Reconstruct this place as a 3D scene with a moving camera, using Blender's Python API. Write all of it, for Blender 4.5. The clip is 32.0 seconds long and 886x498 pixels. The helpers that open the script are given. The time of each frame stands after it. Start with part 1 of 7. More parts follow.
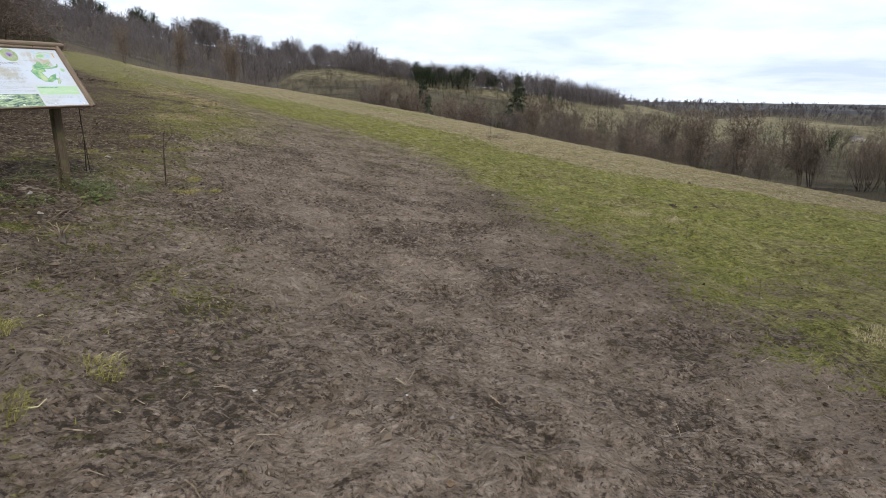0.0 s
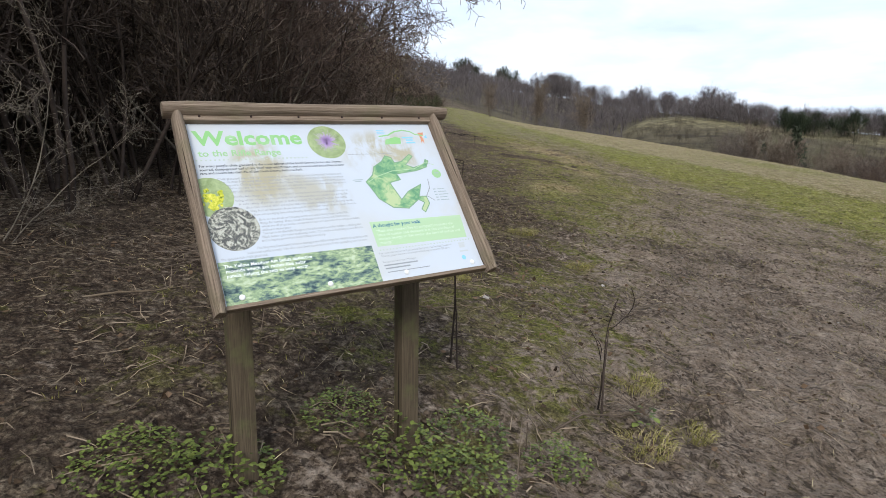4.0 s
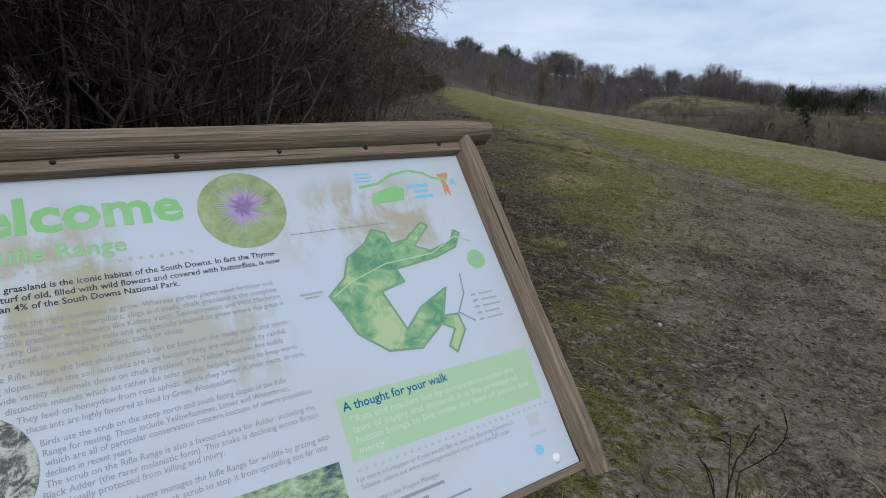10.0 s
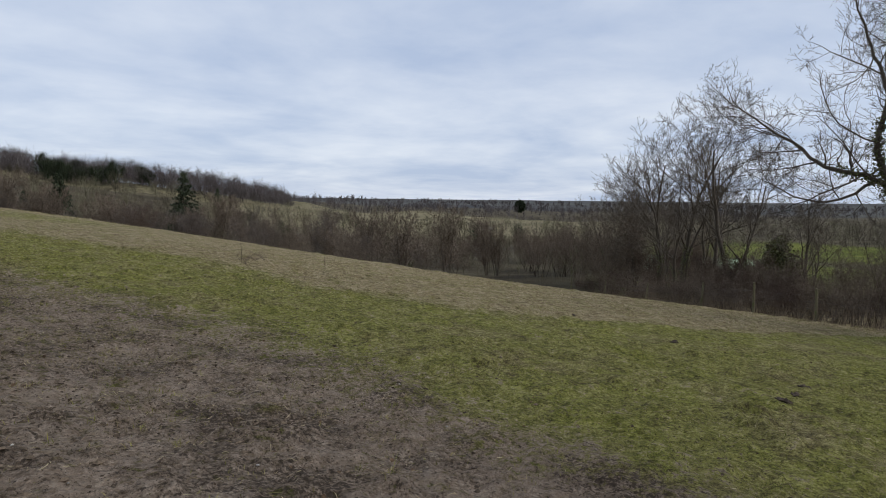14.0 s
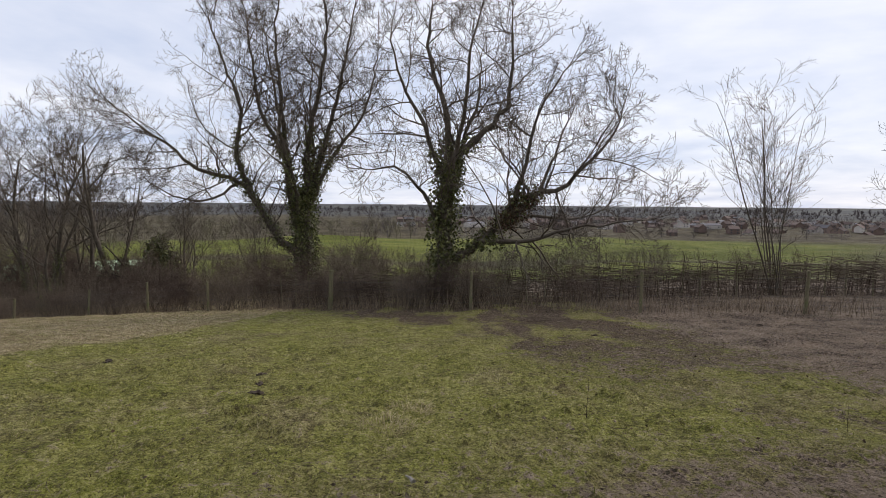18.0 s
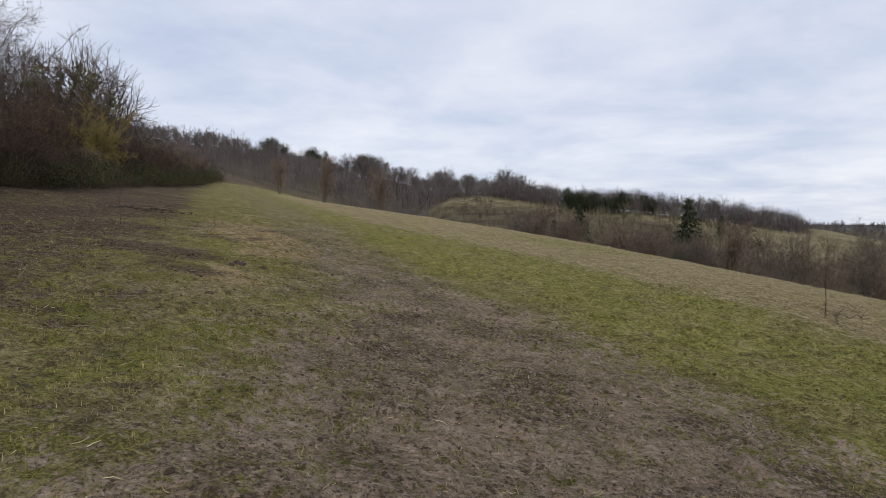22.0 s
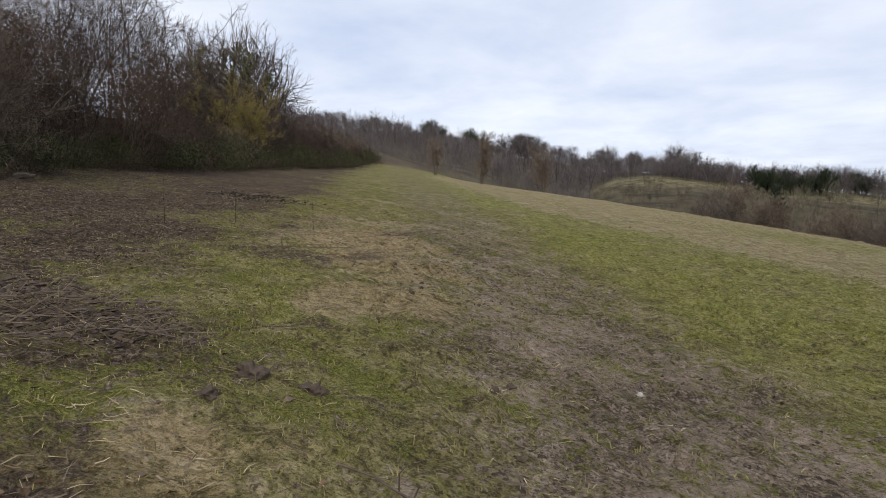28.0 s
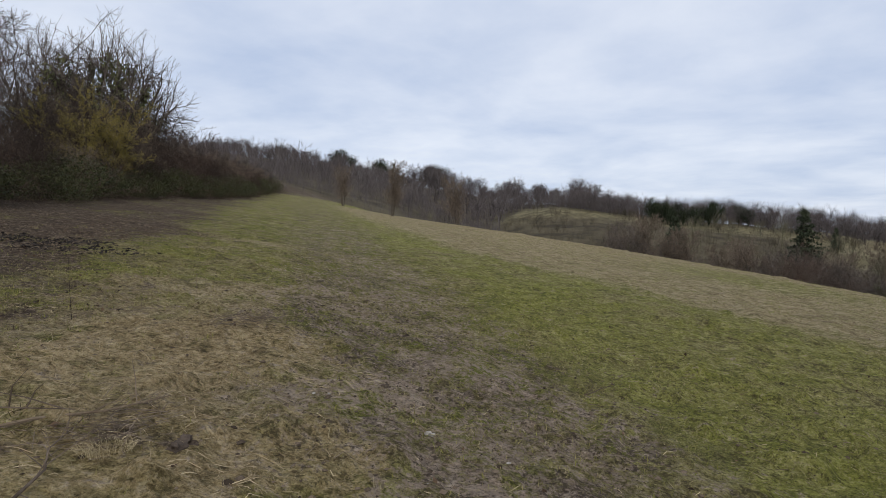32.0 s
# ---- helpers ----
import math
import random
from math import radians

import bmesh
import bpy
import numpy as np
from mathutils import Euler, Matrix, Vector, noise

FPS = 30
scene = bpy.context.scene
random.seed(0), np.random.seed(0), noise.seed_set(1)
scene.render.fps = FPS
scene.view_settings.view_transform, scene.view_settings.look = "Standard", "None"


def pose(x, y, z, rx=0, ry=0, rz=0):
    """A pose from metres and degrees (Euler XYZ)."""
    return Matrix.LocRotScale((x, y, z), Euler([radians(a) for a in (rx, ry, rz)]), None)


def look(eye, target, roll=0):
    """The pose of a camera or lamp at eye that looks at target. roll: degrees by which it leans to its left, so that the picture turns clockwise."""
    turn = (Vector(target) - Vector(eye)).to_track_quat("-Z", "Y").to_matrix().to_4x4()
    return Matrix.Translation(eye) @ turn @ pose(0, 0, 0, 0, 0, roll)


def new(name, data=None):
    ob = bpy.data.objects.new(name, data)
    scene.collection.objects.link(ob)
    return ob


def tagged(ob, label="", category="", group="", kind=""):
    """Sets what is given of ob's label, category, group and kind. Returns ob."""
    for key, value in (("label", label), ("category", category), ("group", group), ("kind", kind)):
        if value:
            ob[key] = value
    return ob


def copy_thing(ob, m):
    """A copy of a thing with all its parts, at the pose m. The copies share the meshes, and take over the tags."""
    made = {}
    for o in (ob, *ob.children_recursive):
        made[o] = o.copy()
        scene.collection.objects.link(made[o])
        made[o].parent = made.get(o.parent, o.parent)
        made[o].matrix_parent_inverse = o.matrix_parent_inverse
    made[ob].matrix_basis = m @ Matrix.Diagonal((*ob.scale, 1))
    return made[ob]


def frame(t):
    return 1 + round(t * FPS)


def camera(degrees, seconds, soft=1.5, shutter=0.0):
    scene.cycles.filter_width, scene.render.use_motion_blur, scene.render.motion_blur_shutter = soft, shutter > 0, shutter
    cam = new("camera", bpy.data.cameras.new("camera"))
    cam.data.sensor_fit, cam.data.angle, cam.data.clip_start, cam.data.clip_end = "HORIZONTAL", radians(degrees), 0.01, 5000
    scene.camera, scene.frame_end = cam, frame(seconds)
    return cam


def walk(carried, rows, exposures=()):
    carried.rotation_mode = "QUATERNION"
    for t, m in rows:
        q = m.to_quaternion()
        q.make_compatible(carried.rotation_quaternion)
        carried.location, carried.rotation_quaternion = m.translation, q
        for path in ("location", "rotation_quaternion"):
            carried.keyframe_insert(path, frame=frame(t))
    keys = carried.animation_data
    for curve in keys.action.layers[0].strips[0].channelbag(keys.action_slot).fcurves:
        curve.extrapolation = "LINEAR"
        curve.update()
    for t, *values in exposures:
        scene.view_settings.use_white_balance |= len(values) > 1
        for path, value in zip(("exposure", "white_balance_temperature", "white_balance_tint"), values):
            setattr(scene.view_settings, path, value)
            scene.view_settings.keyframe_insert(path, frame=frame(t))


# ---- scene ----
cam = camera(75.35, 32.0, soft=0.7)
PATH = [
    (0, (0.000, 0.000, 1.380), (0.014, 1.936, 0.878), 0.76),
    (0.5, (-0.190, 0.559, 1.410), (-0.201, 2.497, 0.915), 0.55),
    (1, (-0.364, 1.203, 1.434), (-0.440, 3.144, 0.960), 0.35),
    (1.5, (-0.552, 1.676, 1.428), (-0.766, 3.615, 0.987), 0.52),
    (2, (-0.789, 2.110, 1.485), (-1.162, 4.030, 1.068), 0.73),
    (2.5, (-1.117, 2.569, 1.532), (-1.672, 4.446, 1.119), 0.78),
    (3, (-1.502, 2.923, 1.542), (-2.278, 4.722, 1.138), 0.92),
    (3.5, (-1.877, 3.249, 1.619), (-2.809, 4.976, 1.233), 0.98),
    (4, (-2.253, 3.609, 1.703), (-3.289, 5.281, 1.338), 0.98),
    (4.5, (-2.571, 3.818, 1.706), (-3.681, 5.446, 1.361), 0.88),
    (6.5, (-2.809, 4.025, 1.766), (-4.049, 5.530, 1.324), 0.42),
    (7, (-2.814, 4.023, 1.764), (-4.077, 5.501, 1.294), 0.45),
    (7.5, (-2.825, 4.034, 1.763), (-4.100, 5.493, 1.269), 0.42),
    (8, (-2.824, 4.049, 1.767), (-4.109, 5.492, 1.254), 0.47),
    (8.5, (-2.805, 4.069, 1.767), (-4.098, 5.502, 1.241), 0.42),
    (9, (-2.825, 4.132, 1.779), (-4.114, 5.565, 1.246), 0.37),
    (9.5, (-2.884, 4.306, 1.812), (-4.149, 5.770, 1.304), 0.35),
    (10, (-2.880, 4.462, 1.829), (-3.913, 6.120, 1.398), 0.75),
    (10.5, (-2.746, 4.634, 1.797), (-3.460, 6.466, 1.431), 0.24),
    (11, (-2.683, 5.188, 1.750), (-3.140, 7.112, 1.450), 0.03),
    (11.5, (-2.601, 5.634, 1.688), (-2.762, 7.608, 1.416), 0.18),
    (12, (-2.503, 6.031, 1.680), (-2.403, 8.013, 1.426), 0.15),
    (12.5, (-2.400, 6.469, 1.675), (-2.131, 8.437, 1.448), 0.47),
    (13, (-2.325, 6.850, 1.665), (-1.942, 8.801, 1.450), 0.48),
    (13.5, (-2.277, 7.176, 1.703), (-1.548, 9.028, 1.511), 0.76),
    (14, (-2.171, 7.531, 1.692), (-1.090, 9.204, 1.523), 0.60),
    (14.5, (-2.131, 7.801, 1.703), (-0.793, 9.281, 1.557), 0.59),
    (15, (-2.147, 8.029, 1.717), (-0.556, 9.232, 1.576), 0.26),
    (15.5, (-2.082, 8.174, 1.713), (-0.271, 9.010, 1.569), -0.09),
    (17.5, (-2.069, 8.521, 1.686), (-0.075, 8.525, 1.534), 0.38),
    (18, (-2.096, 8.682, 1.681), (-0.102, 8.643, 1.529), 0.45),
    (18.5, (-2.113, 9.044, 1.663), (-0.116, 9.134, 1.587), 0.64),
    (19, (-2.161, 9.467, 1.667), (-0.310, 10.225, 1.631), 0.85),
    (19.5, (-2.217, 9.865, 1.666), (-0.768, 11.243, 1.638), 0.52),
    (20, (-2.330, 10.211, 1.663), (-1.267, 11.905, 1.629), 0.47),
    (20.5, (-2.420, 10.648, 1.686), (-1.788, 12.545, 1.641), 0.43),
    (21, (-2.583, 11.142, 1.669), (-2.490, 13.139, 1.612), 0.66),
    (21.5, (-2.663, 11.611, 1.673), (-2.908, 13.594, 1.604), 0.56),
    (22, (-2.771, 12.146, 1.683), (-3.253, 14.085, 1.596), 0.31),
    (22.5, (-2.888, 12.622, 1.685), (-3.584, 14.494, 1.579), 0.29),
    (23, (-2.962, 13.106, 1.673), (-3.743, 14.943, 1.554), 0.21),
    (23.5, (-3.068, 13.661, 1.692), (-3.941, 15.456, 1.572), 0.13),
    (24, (-3.223, 14.142, 1.720), (-4.176, 15.896, 1.595), 0.21),
    (24.5, (-3.366, 14.630, 1.696), (-4.352, 16.363, 1.541), 0.21),
    (26.5, (-4.722, 16.642, 1.847), (-5.722, 18.365, 1.669), 0.27),
    (27, (-4.979, 17.053, 1.902), (-5.973, 18.779, 1.733), 0.42),
    (27.5, (-5.279, 17.490, 1.928), (-6.265, 19.223, 1.770), 0.38),
    (28, (-5.584, 17.824, 1.963), (-6.561, 19.562, 1.806), 0.47),
    (28.5, (-5.837, 18.167, 2.025), (-6.804, 19.911, 1.869), 0.49),
    (29, (-6.069, 18.620, 2.054), (-7.020, 20.373, 1.896), 0.34),
    (29.5, (-6.312, 19.031, 2.079), (-7.254, 20.789, 1.935), 0.34),
    (30, (-6.488, 19.431, 2.090), (-7.421, 21.197, 1.971), 0.32),
    (30.5, (-6.686, 19.957, 2.163), (-7.601, 21.733, 2.067), 0.28),
    (31, (-6.928, 20.439, 2.214), (-7.799, 22.238, 2.145), 0.41),
    (31.5, (-7.102, 20.882, 2.238), (-7.878, 22.724, 2.178), 0.44),
    (32, (-7.297, 21.339, 2.244), (-7.997, 23.212, 2.194), 0.32),
]
EXPOSURES = [(0.0, 0.33, 6500, 11), (2.0, 0.33, 6450, 11), (4.0, 0.42, 6400, 10), (6.5, 0.34, 6200, 11), (9.2, 0.32, 6150, 11), (9.7, -0.1, 6050, 9), (10.1, -0.28, 6000, 9), (11.0, 0.28, 6600, 12), (12.0, -0.12, 6430, 10), (13.0, -0.28, 6350, 10),
             (15.5, -0.18, 6450, 11), (18.0, 0.05, 6800, 14), (20.0, -0.42, 6550, 15), (22.0, -0.1, 6750, 13), (24.0, 0.04, 6800, 12), (28.0, 0.08, 6700, 12), (30.0, -0.02, 6650, 11), (32.0, -0.15, 6500, 11)]
walk(cam, [(t, look(eye, target, roll)) for t, eye, target, roll in PATH], EXPOSURES)

# ---- overcast sky and a weak, wide sun ----
SUN_EL, SUN_AZ = radians(38), radians(150)
world = bpy.data.worlds.new("overcast_sky")
scene.world = world
world.use_nodes = True
wt = world.node_tree
wt.nodes.clear()


def wnode(kind, **props):
    n = wt.nodes.new(kind)
    for k, v in props.items():
        if k == "inputs":
            for i, x in v.items():
                n.inputs[i].default_value = x
        elif k == "operation":
            n.operation = v
        elif k == "sky_type":
            n.sky_type = v
        elif k == "data_type":
            n.data_type = v
        elif k == "blend_type":
            n.blend_type = v
    return n


sky = wnode("ShaderNodeTexSky", sky_type="NISHITA")
sky.sun_disc = False
sky.sun_elevation, sky.sun_rotation = SUN_EL, SUN_AZ
w_out = wnode("ShaderNodeOutputWorld")
w_bg = wnode("ShaderNodeBackground", inputs={1: 0.1})
w_co = wnode("ShaderNodeTexCoord")
w_sep = wnode("ShaderNodeSeparateXYZ")
wt.links.new(w_co.outputs["Generated"], w_sep.inputs[0])
# direction projected on a flat cloud layer
w_z = wnode("ShaderNodeMath", operation="MAXIMUM", inputs={1: 0.0})
wt.links.new(w_sep.outputs[2], w_z.inputs[0])
w_add = wnode("ShaderNodeMath", operation="ADD", inputs={1: 0.13})
wt.links.new(w_z.outputs[0], w_add.inputs[0])
w_dx = wnode("ShaderNodeMath", operation="DIVIDE")
w_dy = wnode("ShaderNodeMath", operation="DIVIDE")
for w_d, axis in ((w_dx, 0), (w_dy, 1)):
    wt.links.new(w_sep.outputs[axis], w_d.inputs[0])
    wt.links.new(w_add.outputs[0], w_d.inputs[1])
w_com = wnode("ShaderNodeCombineXYZ")
wt.links.new(w_dx.outputs[0], w_com.inputs[0])
wt.links.new(w_dy.outputs[0], w_com.inputs[1])
w_n1 = wnode("ShaderNodeTexNoise", inputs={"Scale": 0.75, "Detail": 6.0, "Roughness": 0.52, "Distortion": 0.35})
w_n2 = wnode("ShaderNodeTexNoise", inputs={"Scale": 2.3, "Detail": 5.0, "Roughness": 0.55, "Distortion": 0.2})
wt.links.new(w_com.outputs[0], w_n1.inputs["Vector"])
wt.links.new(w_com.outputs[0], w_n2.inputs["Vector"])
w_mixn = wnode("ShaderNodeMath", operation="MULTIPLY_ADD", inputs={1: 0.35})
wt.links.new(w_n2.outputs[0], w_mixn.inputs[0])
wt.links.new(w_n1.outputs[0], w_mixn.inputs[2])
w_ramp = wnode("ShaderNodeValToRGB")
w_ramp.color_ramp.elements[0].position, w_ramp.color_ramp.elements[0].color = 0.48, (5.9, 7.0, 9.1, 1)
w_ramp.color_ramp.elements[1].position, w_ramp.color_ramp.elements[1].color = 0.86, (9.35, 10.0, 11.1, 1)
wt.links.new(w_mixn.outputs[0], w_ramp.inputs[0])
w_mix = wnode("ShaderNodeMix", data_type="RGBA", inputs={0: 0.88})
wt.links.new(sky.outputs[0], w_mix.inputs[6])
wt.links.new(w_ramp.outputs[0], w_mix.inputs[7])
wt.links.new(w_mix.outputs[2], w_bg.inputs[0])
wt.links.new(w_bg.outputs[0], w_out.inputs[0])

sun_data = bpy.data.lights.new("sun", "SUN")
sun_data.energy, sun_data.angle, sun_data.color = 1.85, radians(16), (1.0, 0.96, 0.9)
sun = new("sun", sun_data)
sun.matrix_basis = look((0, 0, 60), (-60 * math.cos(SUN_EL) * math.sin(SUN_AZ), -60 * math.cos(SUN_EL) * math.cos(SUN_AZ), 60 - 60 * math.sin(SUN_EL)))

# ---- materials ----
class Nodes:
    """A short way to write node materials."""

    def __init__(self, name):
        self.m = bpy.data.materials.new(name)
        self.m.use_nodes = True
        self.t = self.m.node_tree
        self.b = self.t.nodes["Principled BSDF"]
        self.b.inputs["Specular IOR Level"].default_value = 0.06

    def node(self, kind, ins=None):
        n = self.t.nodes.new(kind)
        for k, v in (ins or {}).items():
            self.put(n.inputs[k], v)
        return n

    def put(self, socket, v):
        if isinstance(v, bpy.types.NodeSocket):
            self.t.links.new(v, socket)
        else:
            socket.default_value = v

    def pos(self, sx=1, sy=1, sz=1, local=False):
        co = self.node("ShaderNodeTexCoord").outputs["Object"] if local else self.node("ShaderNodeNewGeometry").outputs["Position"]
        return self.node("ShaderNodeMapping", {"Vector": co, "Scale": (sx, sy, sz)}).outputs[0]

    def noise(self, scale, detail=3.0, rough=0.55, vec=None, dist=0.0):
        n = self.node("ShaderNodeTexNoise", {"Scale": scale, "Detail": detail, "Roughness": rough, "Distortion": dist})
        if vec is not None:
            self.put(n.inputs["Vector"], vec)
        return n.outputs[0]

    def voronoi(self, scale, vec=None, out=0, feature="F1"):
        n = self.node("ShaderNodeTexVoronoi", {"Scale": scale})
        n.feature = feature
        if vec is not None:
            self.put(n.inputs["Vector"], vec)
        return n.outputs[out]

    def math(self, op, a, b=0.0, c=0.0):
        n = self.node("ShaderNodeMath")
        n.operation = op
        for i, v in enumerate((a, b, c)):
            self.put(n.inputs[i], v)
        return n.outputs[0]

    def step(self, v, lo, hi):
        n = self.node("ShaderNodeMapRange", {"Value": v, "From Min": lo, "From Max": hi})
        n.interpolation_type = "SMOOTHSTEP"
        return n.outputs[0]

    def mix(self, f, a, b):
        n = self.node("ShaderNodeMix")
        n.data_type = "RGBA"
        for i, v in ((0, f), (6, a), (7, b)):
            if isinstance(v, tuple) and len(v) == 3:
                v = (*v, 1)
            self.put(n.inputs[i], v)
        return n.outputs[2]

    def ramp(self, v, *stops):
        n = self.node("ShaderNodeValToRGB", {0: v})
        e = n.color_ramp.elements
        while len(e) < len(stops):
            e.new(0.5)
        for k, (p, c) in enumerate(stops):
            e[k].position, e[k].color = p, (*c, 1)
        return n.outputs[0]

    def bump(self, h, strength=0.5, dist=0.02, normal=None):
        n = self.node("ShaderNodeBump", {"Height": h, "Strength": strength, "Distance": dist})
        if normal is not None:
            self.put(n.inputs["Normal"], normal)
        self.put(self.b.inputs["Normal"], n.outputs[0])
        return n.outputs[0]

    def random(self):
        return self.node("ShaderNodeObjectInfo").outputs["Random"]

    def island(self):
        return self.node("ShaderNodeNewGeometry").outputs["Random Per Island"]

    def done(self, color, rough=0.8):
        self.put(self.b.inputs["Base Color"], color if not isinstance(color, tuple) else (*color, 1))
        self.put(self.b.inputs["Roughness"], rough)
        return self.m


def speckled(name, c1, c2, scale=8.0, rough=0.85, bump=0.4, vary="", dist=0.01, local=False):
    """A surface of two tones in noise at two scales, with fine relief."""
    n = Nodes(name)
    vec = n.pos(local=local)
    a, b = n.noise(scale, 4, 0.6, vec), n.noise(scale * 9, 3, 0.6, vec)
    f = n.math("MULTIPLY_ADD", b, 0.45, n.math("MULTIPLY", a, 0.75))
    if vary:
        f = n.math("ADD", f, n.math("MULTIPLY_ADD", n.random() if vary == "object" else n.island(), 0.5, -0.25))
    col = n.ramp(f, (0.35, c1), (0.8, c2))
    n.bump(b, bump, dist)
    return n.done(col, rough)




def turf_blade():
    """Grass blades: green, yellowed and brown by patches of a hand's breadth and single blades."""
    n = Nodes("grass_blade")
    p = n.pos()
    f = n.math("ADD", n.math("MULTIPLY_ADD", n.noise(5, 3, 0.6, p), 0.55, n.math("MULTIPLY", n.noise(1.4, 3, 0.6, p), 0.45)), n.math("MULTIPLY_ADD", n.island(), 0.22, -0.11))
    return n.done(n.ramp(f, (0.36, (0.10, 0.078, 0.04)), (0.44, (0.152, 0.14, 0.036)), (0.51, (0.258, 0.238, 0.066)), (0.58, (0.335, 0.288, 0.118)), (0.66, (0.45, 0.375, 0.205))), 0.7)


M_TURFBLADE = turf_blade()


def tuft_blade():
    """Tufts that differ one from another: moss green, straw, dead brown."""
    n = Nodes("tuft_blade")
    p = n.pos()
    f = n.math("ADD", n.math("MULTIPLY_ADD", n.noise(9, 2, 0.5, p), 0.6, n.math("MULTIPLY", n.noise(1.1, 3, 0.6, p), 0.4)), n.math("MULTIPLY_ADD", n.island(), 0.16, -0.08))
    return n.done(n.ramp(f, (0.36, (0.07, 0.05, 0.03)), (0.43, (0.12, 0.122, 0.028)), (0.5, (0.25, 0.245, 0.06)), (0.56, (0.3, 0.258, 0.1)), (0.64, (0.4, 0.325, 0.18))), 0.75)


M_TUFTBLADE = tuft_blade()
M_LUSHBLADE = speckled("lush_grass_blade", (0.106, 0.118, 0.020), (0.308, 0.308, 0.083), 2.0, 0.65, 0.0, "island")
M_STRAW = speckled("dry_straw", (0.25, 0.19, 0.1), (0.56, 0.47, 0.29), 3.0, 0.75, 0.0, "island")
# straw colour, raised so that the matted patches look sunlit
M_THATCH = speckled("matted_straw", (0.2, 0.15, 0.085), (0.5, 0.4, 0.25), 3.0, 0.8, 0.0, "island")
M_DEADSTEM = speckled("dead_stem", (0.09, 0.066, 0.044), (0.29, 0.225, 0.155), 3.0, 0.8, 0.2, "island")
# dead leaves, toned down partly to stand in for the thicket's shade
M_DEADLEAF = speckled("dead_leaf", (0.03, 0.02, 0.012), (0.16, 0.105, 0.065), 5.0, 0.75, 0.2, "island")
M_BARK = speckled("grey_bark", (0.045, 0.036, 0.028), (0.16, 0.135, 0.105), 6.0, 0.9, 0.7, "", 0.03)
M_TWIG = speckled("brown_twig", (0.07, 0.053, 0.038), (0.22, 0.172, 0.13), 2.0, 0.85, 0.0, "island")
M_ASHTWIG = speckled("ash_twig", (0.05, 0.041, 0.033), (0.155, 0.128, 0.1), 2.0, 0.85, 0.0, "island")
M_COPSETWIG = speckled("copse_twig", (0.048, 0.04, 0.034), (0.16, 0.132, 0.112), 2.0, 0.85, 0.0, "island")
M_DARKTWIG = speckled("dark_twig", (0.018, 0.013, 0.010), (0.07, 0.053, 0.043), 2.0, 0.9, 0.0, "island")
M_REDTWIG = speckled("reddish_twig", (0.04, 0.027, 0.021), (0.12, 0.085, 0.066), 2.0, 0.85, 0.0, "island")
M_LICHEN = speckled("lichened_twig", (0.075, 0.062, 0.046), (0.225, 0.19, 0.145), 4.0, 0.9, 0.2, "island")
M_IVY = speckled("ivy_leaf", (0.04, 0.046, 0.013), (0.16, 0.165, 0.055), 2.0, 0.45, 0.0, "island")
M_BRAMBLE = speckled("bramble_leaf", (0.022, 0.026, 0.011), (0.07, 0.072, 0.03), 2.0, 0.55, 0.0, "island")
M_CONIFER = speckled("conifer_needles", (0.022, 0.03, 0.018), (0.075, 0.085, 0.05), 1.0, 0.7, 0.0, "island")
M_WILLOW = speckled("yellow_catkins", (0.15, 0.12, 0.03), (0.34, 0.27, 0.075), 2.0, 0.8, 0.0, "island")
M_WEED = speckled("weed_leaf", (0.045, 0.06, 0.012), (0.17, 0.205, 0.045), 6.0, 0.5, 0.1, "island")
M_CLOD = speckled("mud_clod", (0.03, 0.023, 0.018), (0.11, 0.085, 0.066), 9.0, 0.85, 0.6, "island")
M_CRUMB = speckled("mud_crumb", (0.045, 0.033, 0.023), (0.165, 0.125, 0.088), 9.0, 0.9, 0.6, "island")
M_SOILCRUMB = speckled("soil_crumb", (0.035, 0.025, 0.018), (0.13, 0.096, 0.069), 9.0, 0.9, 0.6, "island")
M_CHAR = speckled("charred_earth", (0.012, 0.010, 0.009), (0.05, 0.042, 0.037), 9.0, 0.9, 0.5, "island")
M_CHALK = speckled("chalk_stone", (0.2, 0.18, 0.155), (0.42, 0.39, 0.345), 12.0, 0.9, 0.4, "island")


def weathered_wood(name, dark, light, green=0.0):
    """Greyed timber: grain along local x, cracks, algae."""
    n = Nodes(name)
    grain = n.noise(14, 5, 0.65, n.pos(0.3, 11, 11, local=True), 0.5)
    fine = n.noise(60, 3, 0.6, n.pos(0.25, 9, 9, local=True))
    blot = n.noise(5, 3, 0.5, n.pos(1, 1, 1, local=True))
    f = n.math("MULTIPLY_ADD", fine, 0.4, n.math("MULTIPLY", grain, 0.7))
    col = n.ramp(f, (0.33, dark), (0.55, tuple((a + b) / 2 for a, b in zip(dark, light))), (0.75, light))
    col = n.mix(n.math("MULTIPLY", n.step(blot, 0.45, 0.7), 0.55), col, tuple(c * 0.55 for c in light))
    if green:
        col = n.mix(n.math("MULTIPLY", n.step(n.noise(9, 4, 0.6, n.pos(local=True)), 0.5, 0.7), green), col, (0.13, 0.15, 0.055))
    crack = n.step(n.noise(9, 2, 0.5, n.pos(0.12, 7, 7, local=True)), 0.36, 0.31)
    col = n.mix(n.math("MULTIPLY", crack, 0.8), col, tuple(c * 0.3 for c in dark))
    n.bump(n.math("SUBTRACT", f, n.math("MULTIPLY", crack, 0.9)), 0.6, 0.006)
    return n.done(col, 0.85)


